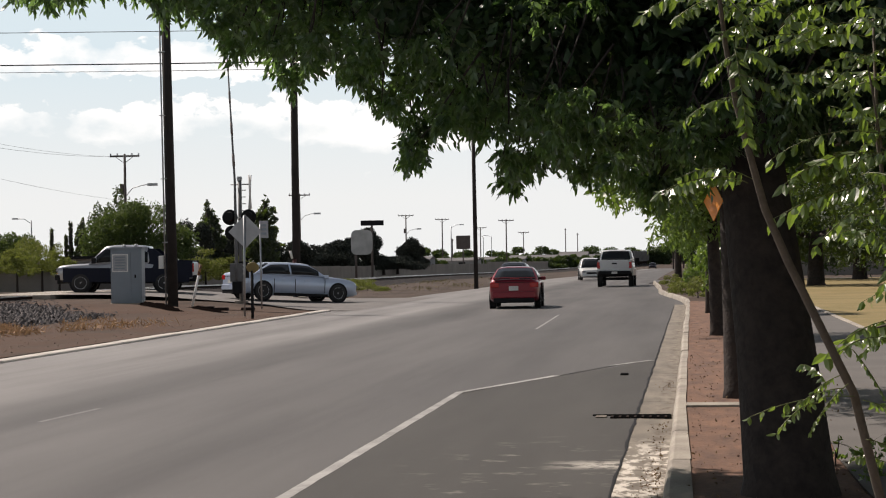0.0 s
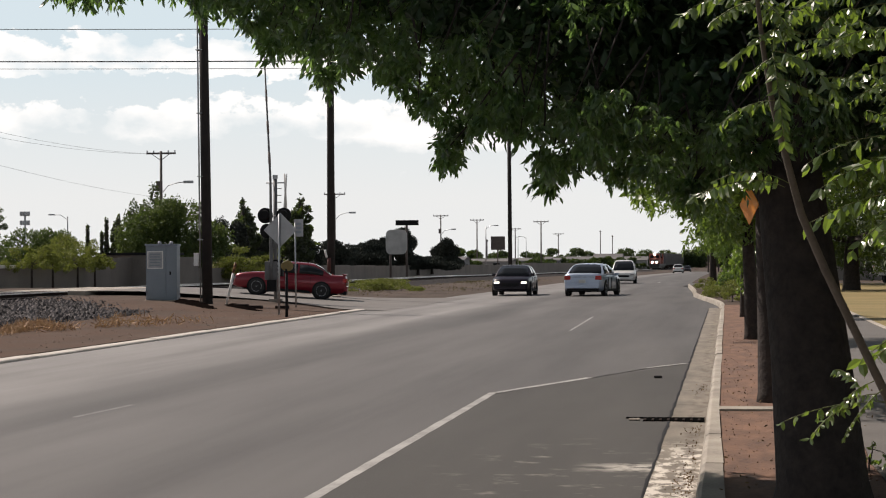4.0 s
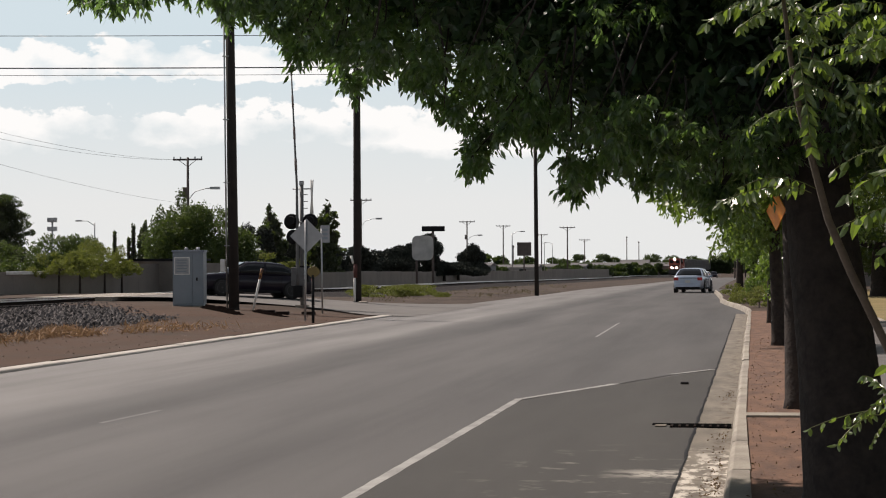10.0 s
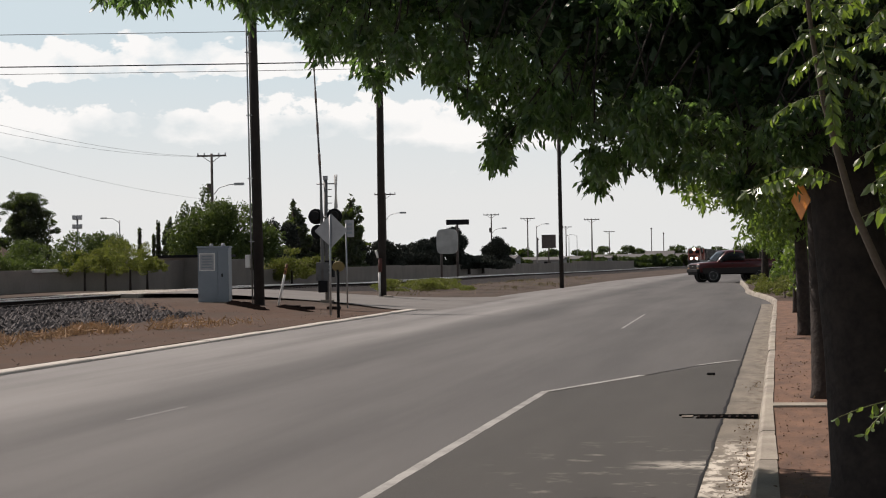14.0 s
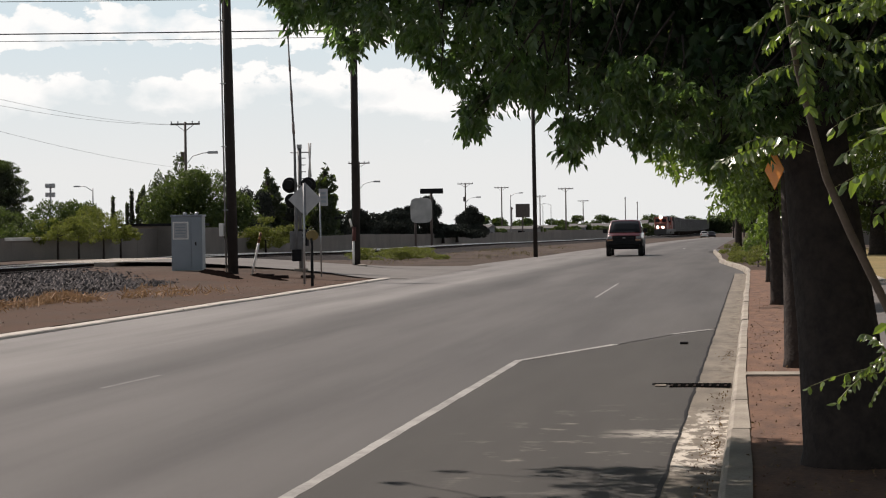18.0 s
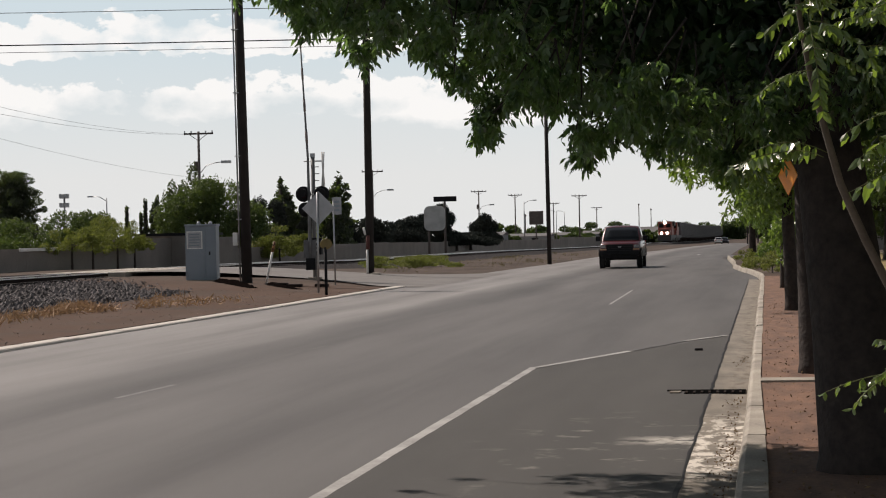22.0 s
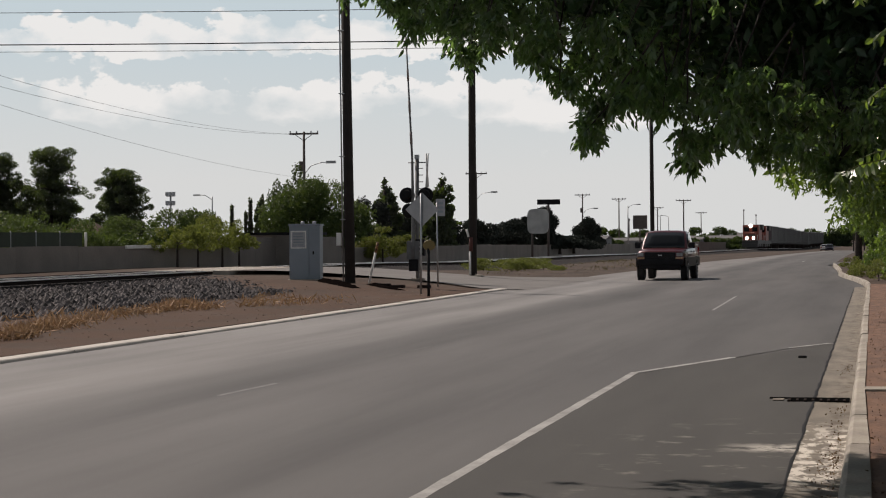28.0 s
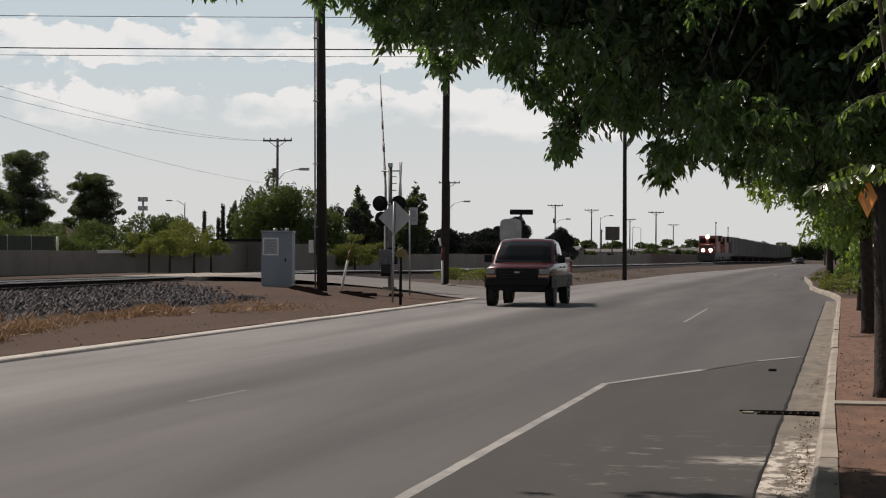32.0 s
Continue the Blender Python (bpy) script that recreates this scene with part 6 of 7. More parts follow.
sapling("sapling", [(1.25, SY + 0.5, 0.13), sp(146, -125, SY + 0.5), sp(132.7, -98, SY + 0.5), sp(116, -63, SY + 0.5), sp(110, -41, SY + 0.5), sp(102, -19, SY + 0.5), sp(96, 8, SY + 0.5), sp(90, 52, SY + 0.5), sp(89, 112, SY + 0.5)], [0.0140, 0.0135, 0.0125, 0.0115, 0.0105, 0.009, 0.008, 0.007, 0.005],
        fronds([(92, -69, 113, -66), (108, -79, 86, -69), (125, -101, 138, -93), (129, -88, 150, -80)], SY + 0.4, 0.65) + frond_set((88, 140, -105, -92), 6, 7.2, 7.9, 0.6), 7, "thin bent sapling stem with sparse leaves")

# vehicles: x is forward, y to the left
def wheel(car, x, y, r, width, rim=RIM):
    w = new("wheel")
    w.parent = car
    w.matrix_basis = pose(x, y, r)
    bm = bmesh.new()
    h = width / 2
    bm_lathe(bm, [(r * 0.62, -h), (r * 0.93, -h), (r, -h * 0.7), (r, h * 0.7), (r * 0.93, h), (r * 0.62, h)], 24, "y")
    part("tyre", bm, RUBBER, w)
    bm = bmesh.new()
    ring = [(0.50, -0.90), (0.58, -0.96), (0.64, -1.02), (0.64, 1.02), (0.58, 0.96), (0.50, 0.90)]
    loops = [[bm.verts.new((r * q * math.cos(g), h * k, r * q * math.sin(g))) for g in [i * math.tau / 20 for i in range(20)]] for q, k in ring]
    for a, b in zip(loops, loops[1:] + loops[:1]):
        for k in range(20):
            bm.faces.new((a[k], a[(k + 1) % 20], b[(k + 1) % 20], b[k]))
    bm_lathe(bm, [(r * 0.10, -h), (r * 0.15, -h * 0.9), (r * 0.15, h * 0.9), (r * 0.10, h)], 10, "y")
    for k in range(5):
        a = k * math.tau / 5
        d, s = Vector((math.cos(a), 0, math.sin(a))), Vector((-math.sin(a), 0, math.cos(a)))
        pts = [d * r * 0.12 + s * r * 0.06, d * r * 0.56 + s * r * 0.10, d * r * 0.56 - s * r * 0.10, d * r * 0.12 - s * r * 0.06]
        lo, hi = [[bm.verts.new(p + Vector((0, sd * h * 0.93, 0))) for p in pts] for sd in (-1, 1)]
        bm.faces.new(lo), bm.faces.new(hi[::-1])
        for q in range(4):
            bm.faces.new((lo[q], lo[(q + 1) % 4], hi[(q + 1) % 4], hi[q]))
    part("rim", bm, rim, w)
    bm = bmesh.new()
    bm_lathe(bm, [(r * 0.58, -h * 0.55), (r * 0.58, h * 0.55)], 16, "y")
    part("brake_drum", bm, BLACK, w)
    return w


def hull(name, st, w, material, parent, label=""):
    """A car body from stations (x, floor, top, width share)."""
    bm = bmesh.new()
    rings = []
    for x, z0, z1, k in st:
        hw = w / 2 * k
        zm = z0 + (z1 - z0) * 0.55
        half = [(hw * 0.86, z0), (hw * 0.97, z0 + 0.07), (hw, zm), (hw * 0.975, z1 - 0.09), (hw * 0.91, z1 - 0.015), (hw * 0.5, z1 + 0.012)]
        ring = [(y, z) for y, z in half] + [(-y, z) for y, z in half[::-1]]
        rings.append([bm.verts.new((x, y, z)) for y, z in ring])
    n = len(rings[0])
    for a, b in zip(rings, rings[1:]):
        for k in range(n):
            bm.faces.new((a[k], a[(k + 1) % n], b[(k + 1) % n], b[k])).smooth = True
    bm.faces.new(rings[0][::-1])
    bm.faces.new(rings[-1])
    return part(name, bm, material, parent, label)


def cabin(car, x0, x1, x2, x3, zb, zr, w, material, rear_glass=True, doors=2, bulge=0.05, tuck=0.73):
    """Roof and pillars over the belt line, rounded; x0 the screen's foot, x1 and x2 the roof's ends, x3 the back window's foot."""
    hb, ht, H = w / 2 * 0.94, w / 2 * tuck, zr - zb

    def top(x):
        if x >= x1:
            u = (x0 - x) / (x0 - x1)
            return zb + H * 0.93 * (u * 0.8 + 0.2 * math.sin(u * math.pi / 2))
        if x <= x2:
            u = (x - x3) / (x2 - x3)
            return zb + H * 0.93 * (u * 0.75 + 0.25 * math.sin(u * math.pi / 2))
        u = (x - x2) / (x1 - x2)
        return zb + H * (0.93 + 0.07 * math.sin(u * math.pi) ** 0.7)

    def side(x, v):
        """A point on the flank, v from the belt (0) to the roof's rim (1)."""
        z = zb + (top(x) - zb) * v
        k = (z - zb) / H
        return hb - (hb - ht) * (k ** 1.5) , z

    xs = [x0, x0 - (x0 - x1) * 0.5, x1, x1 - (x1 - x2) * 0.2, x1 - (x1 - x2) * 0.5, x1 - (x1 - x2) * 0.8, x2, x2 - (x2 - x3) * 0.5, x3]
    bm = bmesh.new()
    rings = []
    for x in xs:
        z = top(x)
        half = [side(x, 0.0), side(x, 0.5), side(x, 0.93)]
        yr, _ = side(x, 1.0)
        half += [(yr * 0.93, z), (yr * 0.5, z + bulge * 0.6 * (z - zb) / H)]
        rings.append([bm.verts.new((x, y, zz)) for y, zz in half + [(-y, zz) for y, zz in half[::-1]]])
    for a, b in zip(rings, rings[1:]):
        for k in range(9):
            bm.faces.new((a[k], a[k + 1], b[k + 1], b[k])).smooth = True
        bm.faces.new((a[9], a[0], b[0], b[9]))
    part("roof", bm, material, car)

    def sheet(name, rows, off):
        """A thin pane lofted through rows of points, pushed out by off."""
        bm = bmesh.new()
        grid = [[Vector(p) for p in r] for r in rows]
        nm = ((grid[0][-1] - grid[0][0]).cross(grid[-1][0] - grid[0][0])).normalized()
        mid = sum((p for r in grid for p in r), Vector()) / sum(len(r) for r in grid)
        if nm.dot(mid - Vector(((x0 + x3) / 2, 0, zb + 0.1))) < 0:
            nm = -nm
        hi = [[bm.verts.new(p + nm * off) for p in r] for r in grid]
        lo = [[bm.verts.new(p - nm * off) for p in r] for r in grid]
        for g in (hi, lo):
            for a, b in zip(g, g[1:]):
                for k in range(len(a) - 1):
                    bm.faces.new((a[k], a[k + 1], b[k + 1], b[k])).smooth = True
        rim = lambda g: g[0] + [r[-1] for r in g[1:-1]] + g[-1][::-1] + [r[0] for r in g[1:-1]][::-1]
        a, b = rim(hi), rim(lo)
        for k in range(len(a)):
            bm.faces.new((a[k], a[(k + 1) % len(a)], b[(k + 1) % len(a)], b[k]))
        part(name, bm, CAR_GLASS, car)

    def screen(name, xa, xb):
        rows = []
        for i in range(4):
            x = xa + (xb - xa) * (0.04 + 0.90 * i / 3)
            z = top(x)
            y, _ = side(x, 1.0)
            c = bulge * 0.6 * (z - zb) / H
            rows.append([(x, y * 0.9, z + c * 0.1), (x, y * 0.5, z + c), (x, -y * 0.5, z + c), (x, -y * 0.9, z + c * 0.1)])
        sheet(name, rows, 0.012)

    screen("windshield", x0, x1)
    if rear_glass:
        screen("rear_window", x3, x2)
    a, b = x0 - (x0 - x1) * 0.42, x3 + (x2 - x3) * 0.45
    for sd in (-1, 1):
        for k in range(doors):
            xa, xb = a + (b - a) * (k + 0.035) / doors, a + (b - a) * (k + 0.965) / doors
            rows = []
            for i in range(4):
                x = xa + (xb - xa) * i / 3
                rows.append([(x, sd * (side(x, v)[0] + 0.0), side(x, v)[1]) for v in (0.12, 0.5, 0.86)])
            sheet("side_window", rows, 0.014)


def lamp_pair(car, name, x, y, z, w, h, material, depth=0.05):
    for sd in (-1, 1):
        box(name, x - depth, x + depth, sd * y - w / 2, sd * y + w / 2, z - h / 2, z + h / 2, material, car, bevel=0.015)


def sedan(label, paint, L=4.9, W=1.84, H=1.46, head=HEADLAMP, tail=TAILLAMP, sport=0.0, category="car", spoiler=False, rim=RIM):
    car = thing("car", label, category, group="cars on the street")
    f, r = L / 2, -L / 2
    belt = 0.93 + sport * 0.08
    hull("body", [(x, a, b + sport * (0.07 if b > 0.8 else 0.05), k) for x, a, b, k in [(r, 0.44, 0.86, 0.82), (r + 0.05, 0.34, 0.96, 0.89), (r + 0.18, 0.27, 0.99, 0.94), (r + 0.5, 0.23, 0.985, 0.98), (r + 1.1, 0.21, 0.975, 1.0), (r + 1.8, 0.20, 0.95, 1.0), (0.2, 0.20, 0.935, 1.0), (f - 1.5, 0.20, 0.93, 1.0), (f - 1.1, 0.21, 0.92, 0.99), (f - 0.7, 0.22, 0.89, 0.975), (f - 0.35, 0.23, 0.84, 0.95), (f - 0.14, 0.25, 0.79, 0.91), (f - 0.04, 0.28, 0.73, 0.86), (f, 0.33, 0.66, 0.78)]], W, paint, car)
    cabin(car, f - 1.20 - sport * 0.25, f - 2.0 - sport * 0.2, r + 1.35, r + 0.55, belt - 0.02, H, W, paint, tuck=0.68)
    box("underbody", r + 0.35, f - 0.35, -W * 0.36, W * 0.36, 0.19, 0.45, BLACK, car)
    R = 0.33 + sport * 0.03
    for x in (f - 0.93, r + 0.98):
        for sd in (-1, 1):
            wheel(car, x, sd * (W / 2 - 0.10), R, 0.22, rim)
            bm = bmesh.new()
            bm_lathe(bm, [(R + 0.055, -0.012), (R + 0.055, 0.012)], 24, "y", (x, sd * (W / 2 - 0.012), R))
            part("wheel_arch", bm, BLACK, car)
    lamp_pair(car, "headlight", f - 0.06, W * 0.35, 0.63, 0.26, 0.10, head, 0.09)
    for sd in (-1, 1):
        box("taillight", r - 0.012, r + 0.16, sd * W * 0.385 - 0.17, sd * W * 0.385 + 0.13, 0.72 + sport * 0.04, 0.89 + sport * 0.06, tail, car, bevel=0.025)
        for x in (f - 1.55, -0.25, r + 1.45):
            box("door_seam", x - 0.004, x + 0.004, sd * W / 2 - 0.03, sd * W / 2 + 0.001, 0.32, 0.86, BLACK, car)
    box("boot_seam", r - 0.004, r + 0.03, -W * 0.36, W * 0.36, 0.885, 0.90, BLACK, car)
    if spoiler:
        box("spoiler", r + 0.02, r + 0.20, -W * 0.41, W * 0.41, 1.03, 1.065, paint, car, bevel=0.012)
        for sd in (-1, 1):
            box("spoiler_foot", r + 0.06, r + 0.15, sd * W * 0.34 - 0.03, sd * W * 0.34 + 0.03, 0.97, 1.035, paint, car)
    box("grille", f - 0.03, f + 0.02, -0.42, 0.42, 0.46, 0.60, BLACK, car, bevel=0.01)
    box("front_bumper", f - 0.10, f + 0.035, -W * 0.40, W * 0.40, 0.30, 0.44, paint, car, bevel=0.03)
    box("rear_bumper", r - 0.05, r + 0.10, -W * 0.42, W * 0.42, 0.36, 0.58, paint, car, bevel=0.03)
    box("rear_valance", r - 0.02, r + 0.25, -W * 0.40, W * 0.40, 0.22, 0.37, BLACK, car, bevel=0.02)
    box("number_plate", r - 0.065, r - 0.045, -0.16, 0.16, 0.62, 0.77, PLATE, car)
    box("third_brake_light", r + 0.58, r + 0.64, -0.16, 0.16, 1.00, 1.035, tail, car)
    for sd in (-1, 1):
        box("mirror", f - 1.62, f - 1.42, sd * (W / 2 + 0.02) - 0.09, sd * (W / 2 + 0.02) + 0.09, 0.93, 1.06, paint, car, bevel=0.03)
        for x in (0.25, -0.75):
            box("door_handle", x - 0.09, x + 0.09, sd * W / 2 - 0.015, sd * W / 2 + 0.02, 0.80, 0.835, paint, car)
        box("sill", r + 1.45, f - 1.4, sd * (W / 2 - 0.02) - 0.03, sd * (W / 2 - 0.02) + 0.03, 0.20, 0.30, BLACK, car)
    return car


def pickup(label, paint, lower=None, L=5.6, W=1.98, H=1.90, head=HEADLAMP, tail=TAILLAMP, crew=True, bumper=None, lift=0.0, closed=False):
    car = thing("pickup_truck", label, "pickup truck", group="cars on the street")
    f, r = L / 2, -L / 2
    z = lift
    lower = lower or paint
    bumper = bumper or CHROME
    hull("body", [(r, 0.62 + z, 1.18 + z, 0.94), (r + 0.05, 0.55 + z, 1.24 + z, 0.97), (r + 1.8, 0.48 + z, 1.22 + z, 1.0), (0, 0.45 + z, 1.20 + z, 1.0), (f - 1.5, 0.45 + z, 1.19 + z, 1.0), (f - 1.2, 0.45 + z, 1.17 + z, 0.99), (f - 0.6, 0.45 + z, 1.14 + z, 0.975), (f - 0.16, 0.50 + z, 1.09 + z, 0.95), (f - 0.03, 0.52 + z, 1.04 + z, 0.92), (f, 0.55 + z, 0.98 + z, 0.90)], W, paint, car)
    box("chassis", r + 0.4, f - 0.4, -W * 0.38, W * 0.38, 0.36 + z, 0.62 + z, BLACK, car)
    back = r + (1.75 if crew else 2.1)
    cabin(car, f - 1.30, f - 1.98, back + 0.16, back + 0.02, 1.16 + z, H + z, W, paint, doors=2 if crew else 1, tuck=0.80)
    if closed:
        box("bed_cover", r + 0.06, back, -W * 0.42, W * 0.42, 1.20 + z, 1.30 + z, BLACK, car, bevel=0.02)
        for sd in (-1, 1):
            bm = bmesh.new()
            lo = [(r + 0.03, 0.60 + z), (back + 0.35, 0.60 + z), (back + 0.35, 1.24 + z), (back + 0.10, H - 0.12 + z), (back - 0.10, H - 0.12 + z), (back - 0.75, 1.33 + z), (r + 0.03, 1.30 + z)]
            rings = [[bm.verts.new((px, sd * (W / 2 - 0.055 + dy - (0.17 if pz > 1.5 else 0.0)), pz)) for px, pz in lo] for dy in (0.0, 0.062)]
            bm.faces.new(rings[0]), bm.faces.new(rings[1][::-1])
            for k in range(7):
                bm.faces.new((rings[0][k], rings[0][(k + 1) % 7], rings[1][(k + 1) % 7], rings[1][k]))
            part("sail_panel", bm, lower, car, "dark plastic side panel of the bed")
    else:
        box("bed_floor", r + 0.08, back - 0.02, -W * 0.40, W * 0.40, 1.235 + z, 1.26 + z, BLACK, car)
        for sd in (-1, 1):
            box("bed_rail", r + 0.04, back + 0.02, sd * W * 0.44 - 0.05, sd * W * 0.44 + 0.05, 1.20 + z, 1.33 + z, paint, car, bevel=0.02)
        box("tailgate", r - 0.02, r + 0.06, -W * 0.40, W * 0.40, 0.74 + z, 1.32 + z, paint, car, bevel=0.02)
        box("tailgate_handle", r - 0.04, r - 0.018, -0.14, 0.14, 1.08 + z, 1.16 + z, BLACK, car)
    R = 0.39 + z * 0.3
    for x in (f - 0.98, r + 1.18):
        for sd in (-1, 1):
            wheel(car, x, sd * (W / 2 - 0.12), R, 0.27)
            bm = bmesh.new()
            bm_lathe(bm, [(R + 0.08, -0.012), (R + 0.08, 0.012)], 24, "y", (x, sd * (W / 2 - 0.006), R + 0.02))
            part("wheel_arch", bm, BLACK, car)
    lamp_pair(car, "headlight", f - 0.03, W * 0.395, 0.92 + z, 0.25, 0.14, head, 0.07)
    lamp_pair(car, "indicator", f - 0.05, W * 0.385, 0.78 + z, 0.30, 0.06, INDICATOR, 0.07)
    box("valance", f - 0.10, f + 0.02, -W * 0.42, W * 0.42, 0.34 + z, 0.52 + z, BLACK, car, bevel=0.03)
    box("wiper", f - 1.33, f - 1.29, -0.6, 0.1, 1.185 + z, 1.20 + z, BLACK, car)
    lamp_pair(car, "taillight", r + 0.03, W * 0.45, 1.02 + z, 0.16, 0.36, tail, 0.05)
    grille = box("grille", f - 0.04, f + 0.03, -0.64, 0.64, 0.66 + z, 1.02 + z, BLACK, car, bevel=0.015)
    for k in range(3):
        box("grille_bar", f + 0.02, f + 0.04, -0.57, 0.57, 0.73 + k * 0.085 + z, 0.745 + k * 0.085 + z, RUBBER, grille)
    box("badge", f + 0.03, f + 0.042, -0.08, 0.08, 0.87 + z, 0.92 + z, SIGNBACK, grille)
    box("front_bumper", f - 0.12, f + 0.10, -W * 0.47, W * 0.47, 0.50 + z, 0.72 + z, bumper, car, bevel=0.04)
    box("rear_bumper", r - 0.14, r + 0.05, -W * 0.46, W * 0.46, 0.50 + z, 0.70 + z, bumper, car, bevel=0.03)
    box("number_plate", r - 0.155, r - 0.138, -0.16, 0.16, 0.54 + z, 0.68 + z, PLATE, car)
    box("axle", r + 1.12, r + 1.24, -W * 0.38, W * 0.38, R - 0.08, R + 0.08, BLACK, car)
    for sd in (-1, 1):
        box("mirror", f - 1.62, f - 1.46, sd * (W / 2 + 0.12) - 0.12, sd * (W / 2 + 0.12) + 0.12, 1.18 + z, 1.42 + z, BLACK, car, bevel=0.03)
        for x in (0.35, -0.65):
            box("door_handle", x - 0.10, x + 0.10, sd * W / 2 - 0.015, sd * W / 2 + 0.025, 1.02 + z, 1.06 + z, lower, car)
        box("side_trim", r + 0.15, f - 0.25, sd * W / 2 - 0.02, sd * W / 2 + 0.012, 0.42 + z, (1.0 if closed else 0.80) + z, lower, car, bevel=0.015)
    return car


def paint(name, c, rough=0.3, metal=0.3, coat=0.5):
    return mat(name, c, tuple(v * 0.93 for v in c), scale=2, rough=rough, metal=metal, coat=coat)


red_car = sedan("deep red sedan with a rear spoiler", paint("red car paint", (0.20, 0.004, 0.016)), 4.55, 1.74, 1.40, tail=TAILLAMP, spoiler=True)
silver_car = sedan("silver blue four-door sedan with alloy wheels", paint("silver blue paint", (0.46, 0.53, 0.66), metal=0.25), 5.25, 1.89, 1.50, sport=1.0)
DARKRIM = mat("dull wheel cover", (0.16, 0.16, 0.165), (0.10, 0.10, 0.104), rough=0.5)
dark_car = sedan("black sedan with lit headlights", paint("black car paint", (0.013, 0.010, 0.018), metal=0.0, coat=0.2), 4.9, 1.85, 1.44, head=HEADLAMP_ON, rim=DARKRIM)
bpy.data.materials["black car paint"].node_tree.nodes["Principled BSDF"].inputs["Specular IOR Level"].default_value = 0.2
white_car = sedan("white compact car waiting to turn", paint("white car paint", (0.66, 0.66, 0.65), metal=0.0), 4.4, 1.78, 1.64)
SILVER_GREY = paint("grey truck paint", (0.36, 0.37, 0.40), metal=0.35)
CLADDING = paint("dark cladding", (0.009, 0.011, 0.022), rough=0.55, metal=0.0, coat=0.0)
CLADDING.node_tree.nodes["Principled BSDF"].inputs["Specular IOR Level"].default_value = 0.15
two_tone = pickup("two-tone grey and dark blue crew cab pickup", SILVER_GREY, CLADDING, 5.6, 2.0, 1.92, closed=True, bumper=BLACK)
white_truck = pickup("white pickup truck with raised suspension", paint("white truck paint", (0.58, 0.59, 0.60), metal=0.0), None, 5.7, 2.0, 1.88, lift=0.2, bumper=BLACK)
maroon_truck = pickup("dark maroon and black pickup truck", paint("maroon paint", (0.085, 0.010, 0.014), rough=0.3, metal=0.1, coat=0.45), paint("dark lower paint", (0.016, 0.012, 0.014), rough=0.5, metal=0.0, coat=0.0), 5.4, 2.04, 1.90, bumper=BLACK, crew=False, lift=0.14)
far_dark = sedan("dark car far down the street", bpy.data.materials["black car paint"], 4.8, 1.85, 1.5)
far_white = sedan("white car far down the street", bpy.data.materials["white car paint"], 4.6, 1.8, 1.5)


# freight train
def locomotive(lit=True):
    t = thing("locomotive", "orange and black freight locomotive with three bright lamps" if lit else "dark second freight locomotive behind the leading one", "locomotive", group="locomotives of the train")
    OR = mat("orange locomotive paint" if lit else "dull locomotive paint", (0.30, 0.055, 0.03), (0.17, 0.034, 0.02), scale=0.6, rough=0.5)
    DK = mat("dark locomotive paint", (0.03, 0.028, 0.028), (0.05, 0.045, 0.04), scale=0.6, rough=0.6)
    box("frame", -21.5, 0.0, -1.5, 1.5, 0.9, 1.6, DK, t, bevel=0.05)
    box("nose", -2.4, -0.8, -1.05, 1.05, 1.6, 3.1, OR, t, bevel=0.15)
    box("nose_stripe", -0.80, -0.77, -1.0, 1.0, 2.45, 2.75, DK, t, "dark band across the nose")
    c = box("cab", -4.9, -2.4, -1.52, 1.52, 1.6, 4.55, OR, t, bevel=0.12)
    for y in (-0.78, 0.78):
        box("windshield", -2.41, -2.36, y - 0.5, y + 0.5, 3.3, 4.1, CAR_GLASS, t)
    box("hood", -20.8, -4.9, -0.95, 0.95, 1.6, 4.45, OR, t, bevel=0.1)
    box("radiator", -19.5, -15.5, -1.45, 1.45, 3.6, 4.7, DK, t, bevel=0.08)
    box("pilot", -0.25, 0.15, -1.45, 1.45, 0.25, 1.05, DK, t, bevel=0.05)
    box("number_board", -2.5, -2.37, -0.5, 0.5, 4.15, 4.35, BLACK, t)
    for x in (-4.2, -17.4):
        box("bogie", x - 1.9, x + 1.9, -1.3, 1.3, 0.35, 0.95, DK, t, bevel=0.05)
        for k in (-1.4, 0.0, 1.4):
            bm = bmesh.new()
            bm_lathe(bm, [(0.5, -0.8), (0.5, 0.8)], 16, "y", (x + k, 0, 0.5))
            part("wheelset", bm, RUST, t)
    box("fuel_tank", -13.0, -8.0, -1.3, 1.3, 0.4, 1.0, DK, t, bevel=0.1)
    for y, z, r in ((0, 4.38, 0.32), (-0.64, 2.05, 0.27), (0.64, 2.05, 0.27)):
        bm = bmesh.new()
        x = -2.30 if z > 3 else -0.76
        bm_lathe(bm, [(r * 0.8, -0.05), (r, 0.0), (r * 0.7, 0.05)], 14, "x", (x, y, z))
        part("lamp", bm, LOCO_LIGHT if lit else HEADLAMP, t, "bright white lamp" if lit else "unlit lamp")
    for y in (-1.4, 1.4):
        tube("handrail", [(-0.3, y, 1.6), (-0.3, y, 2.6), (-2.3, y, 2.6)], 0.03, WHITE, t, n=6)
    return t


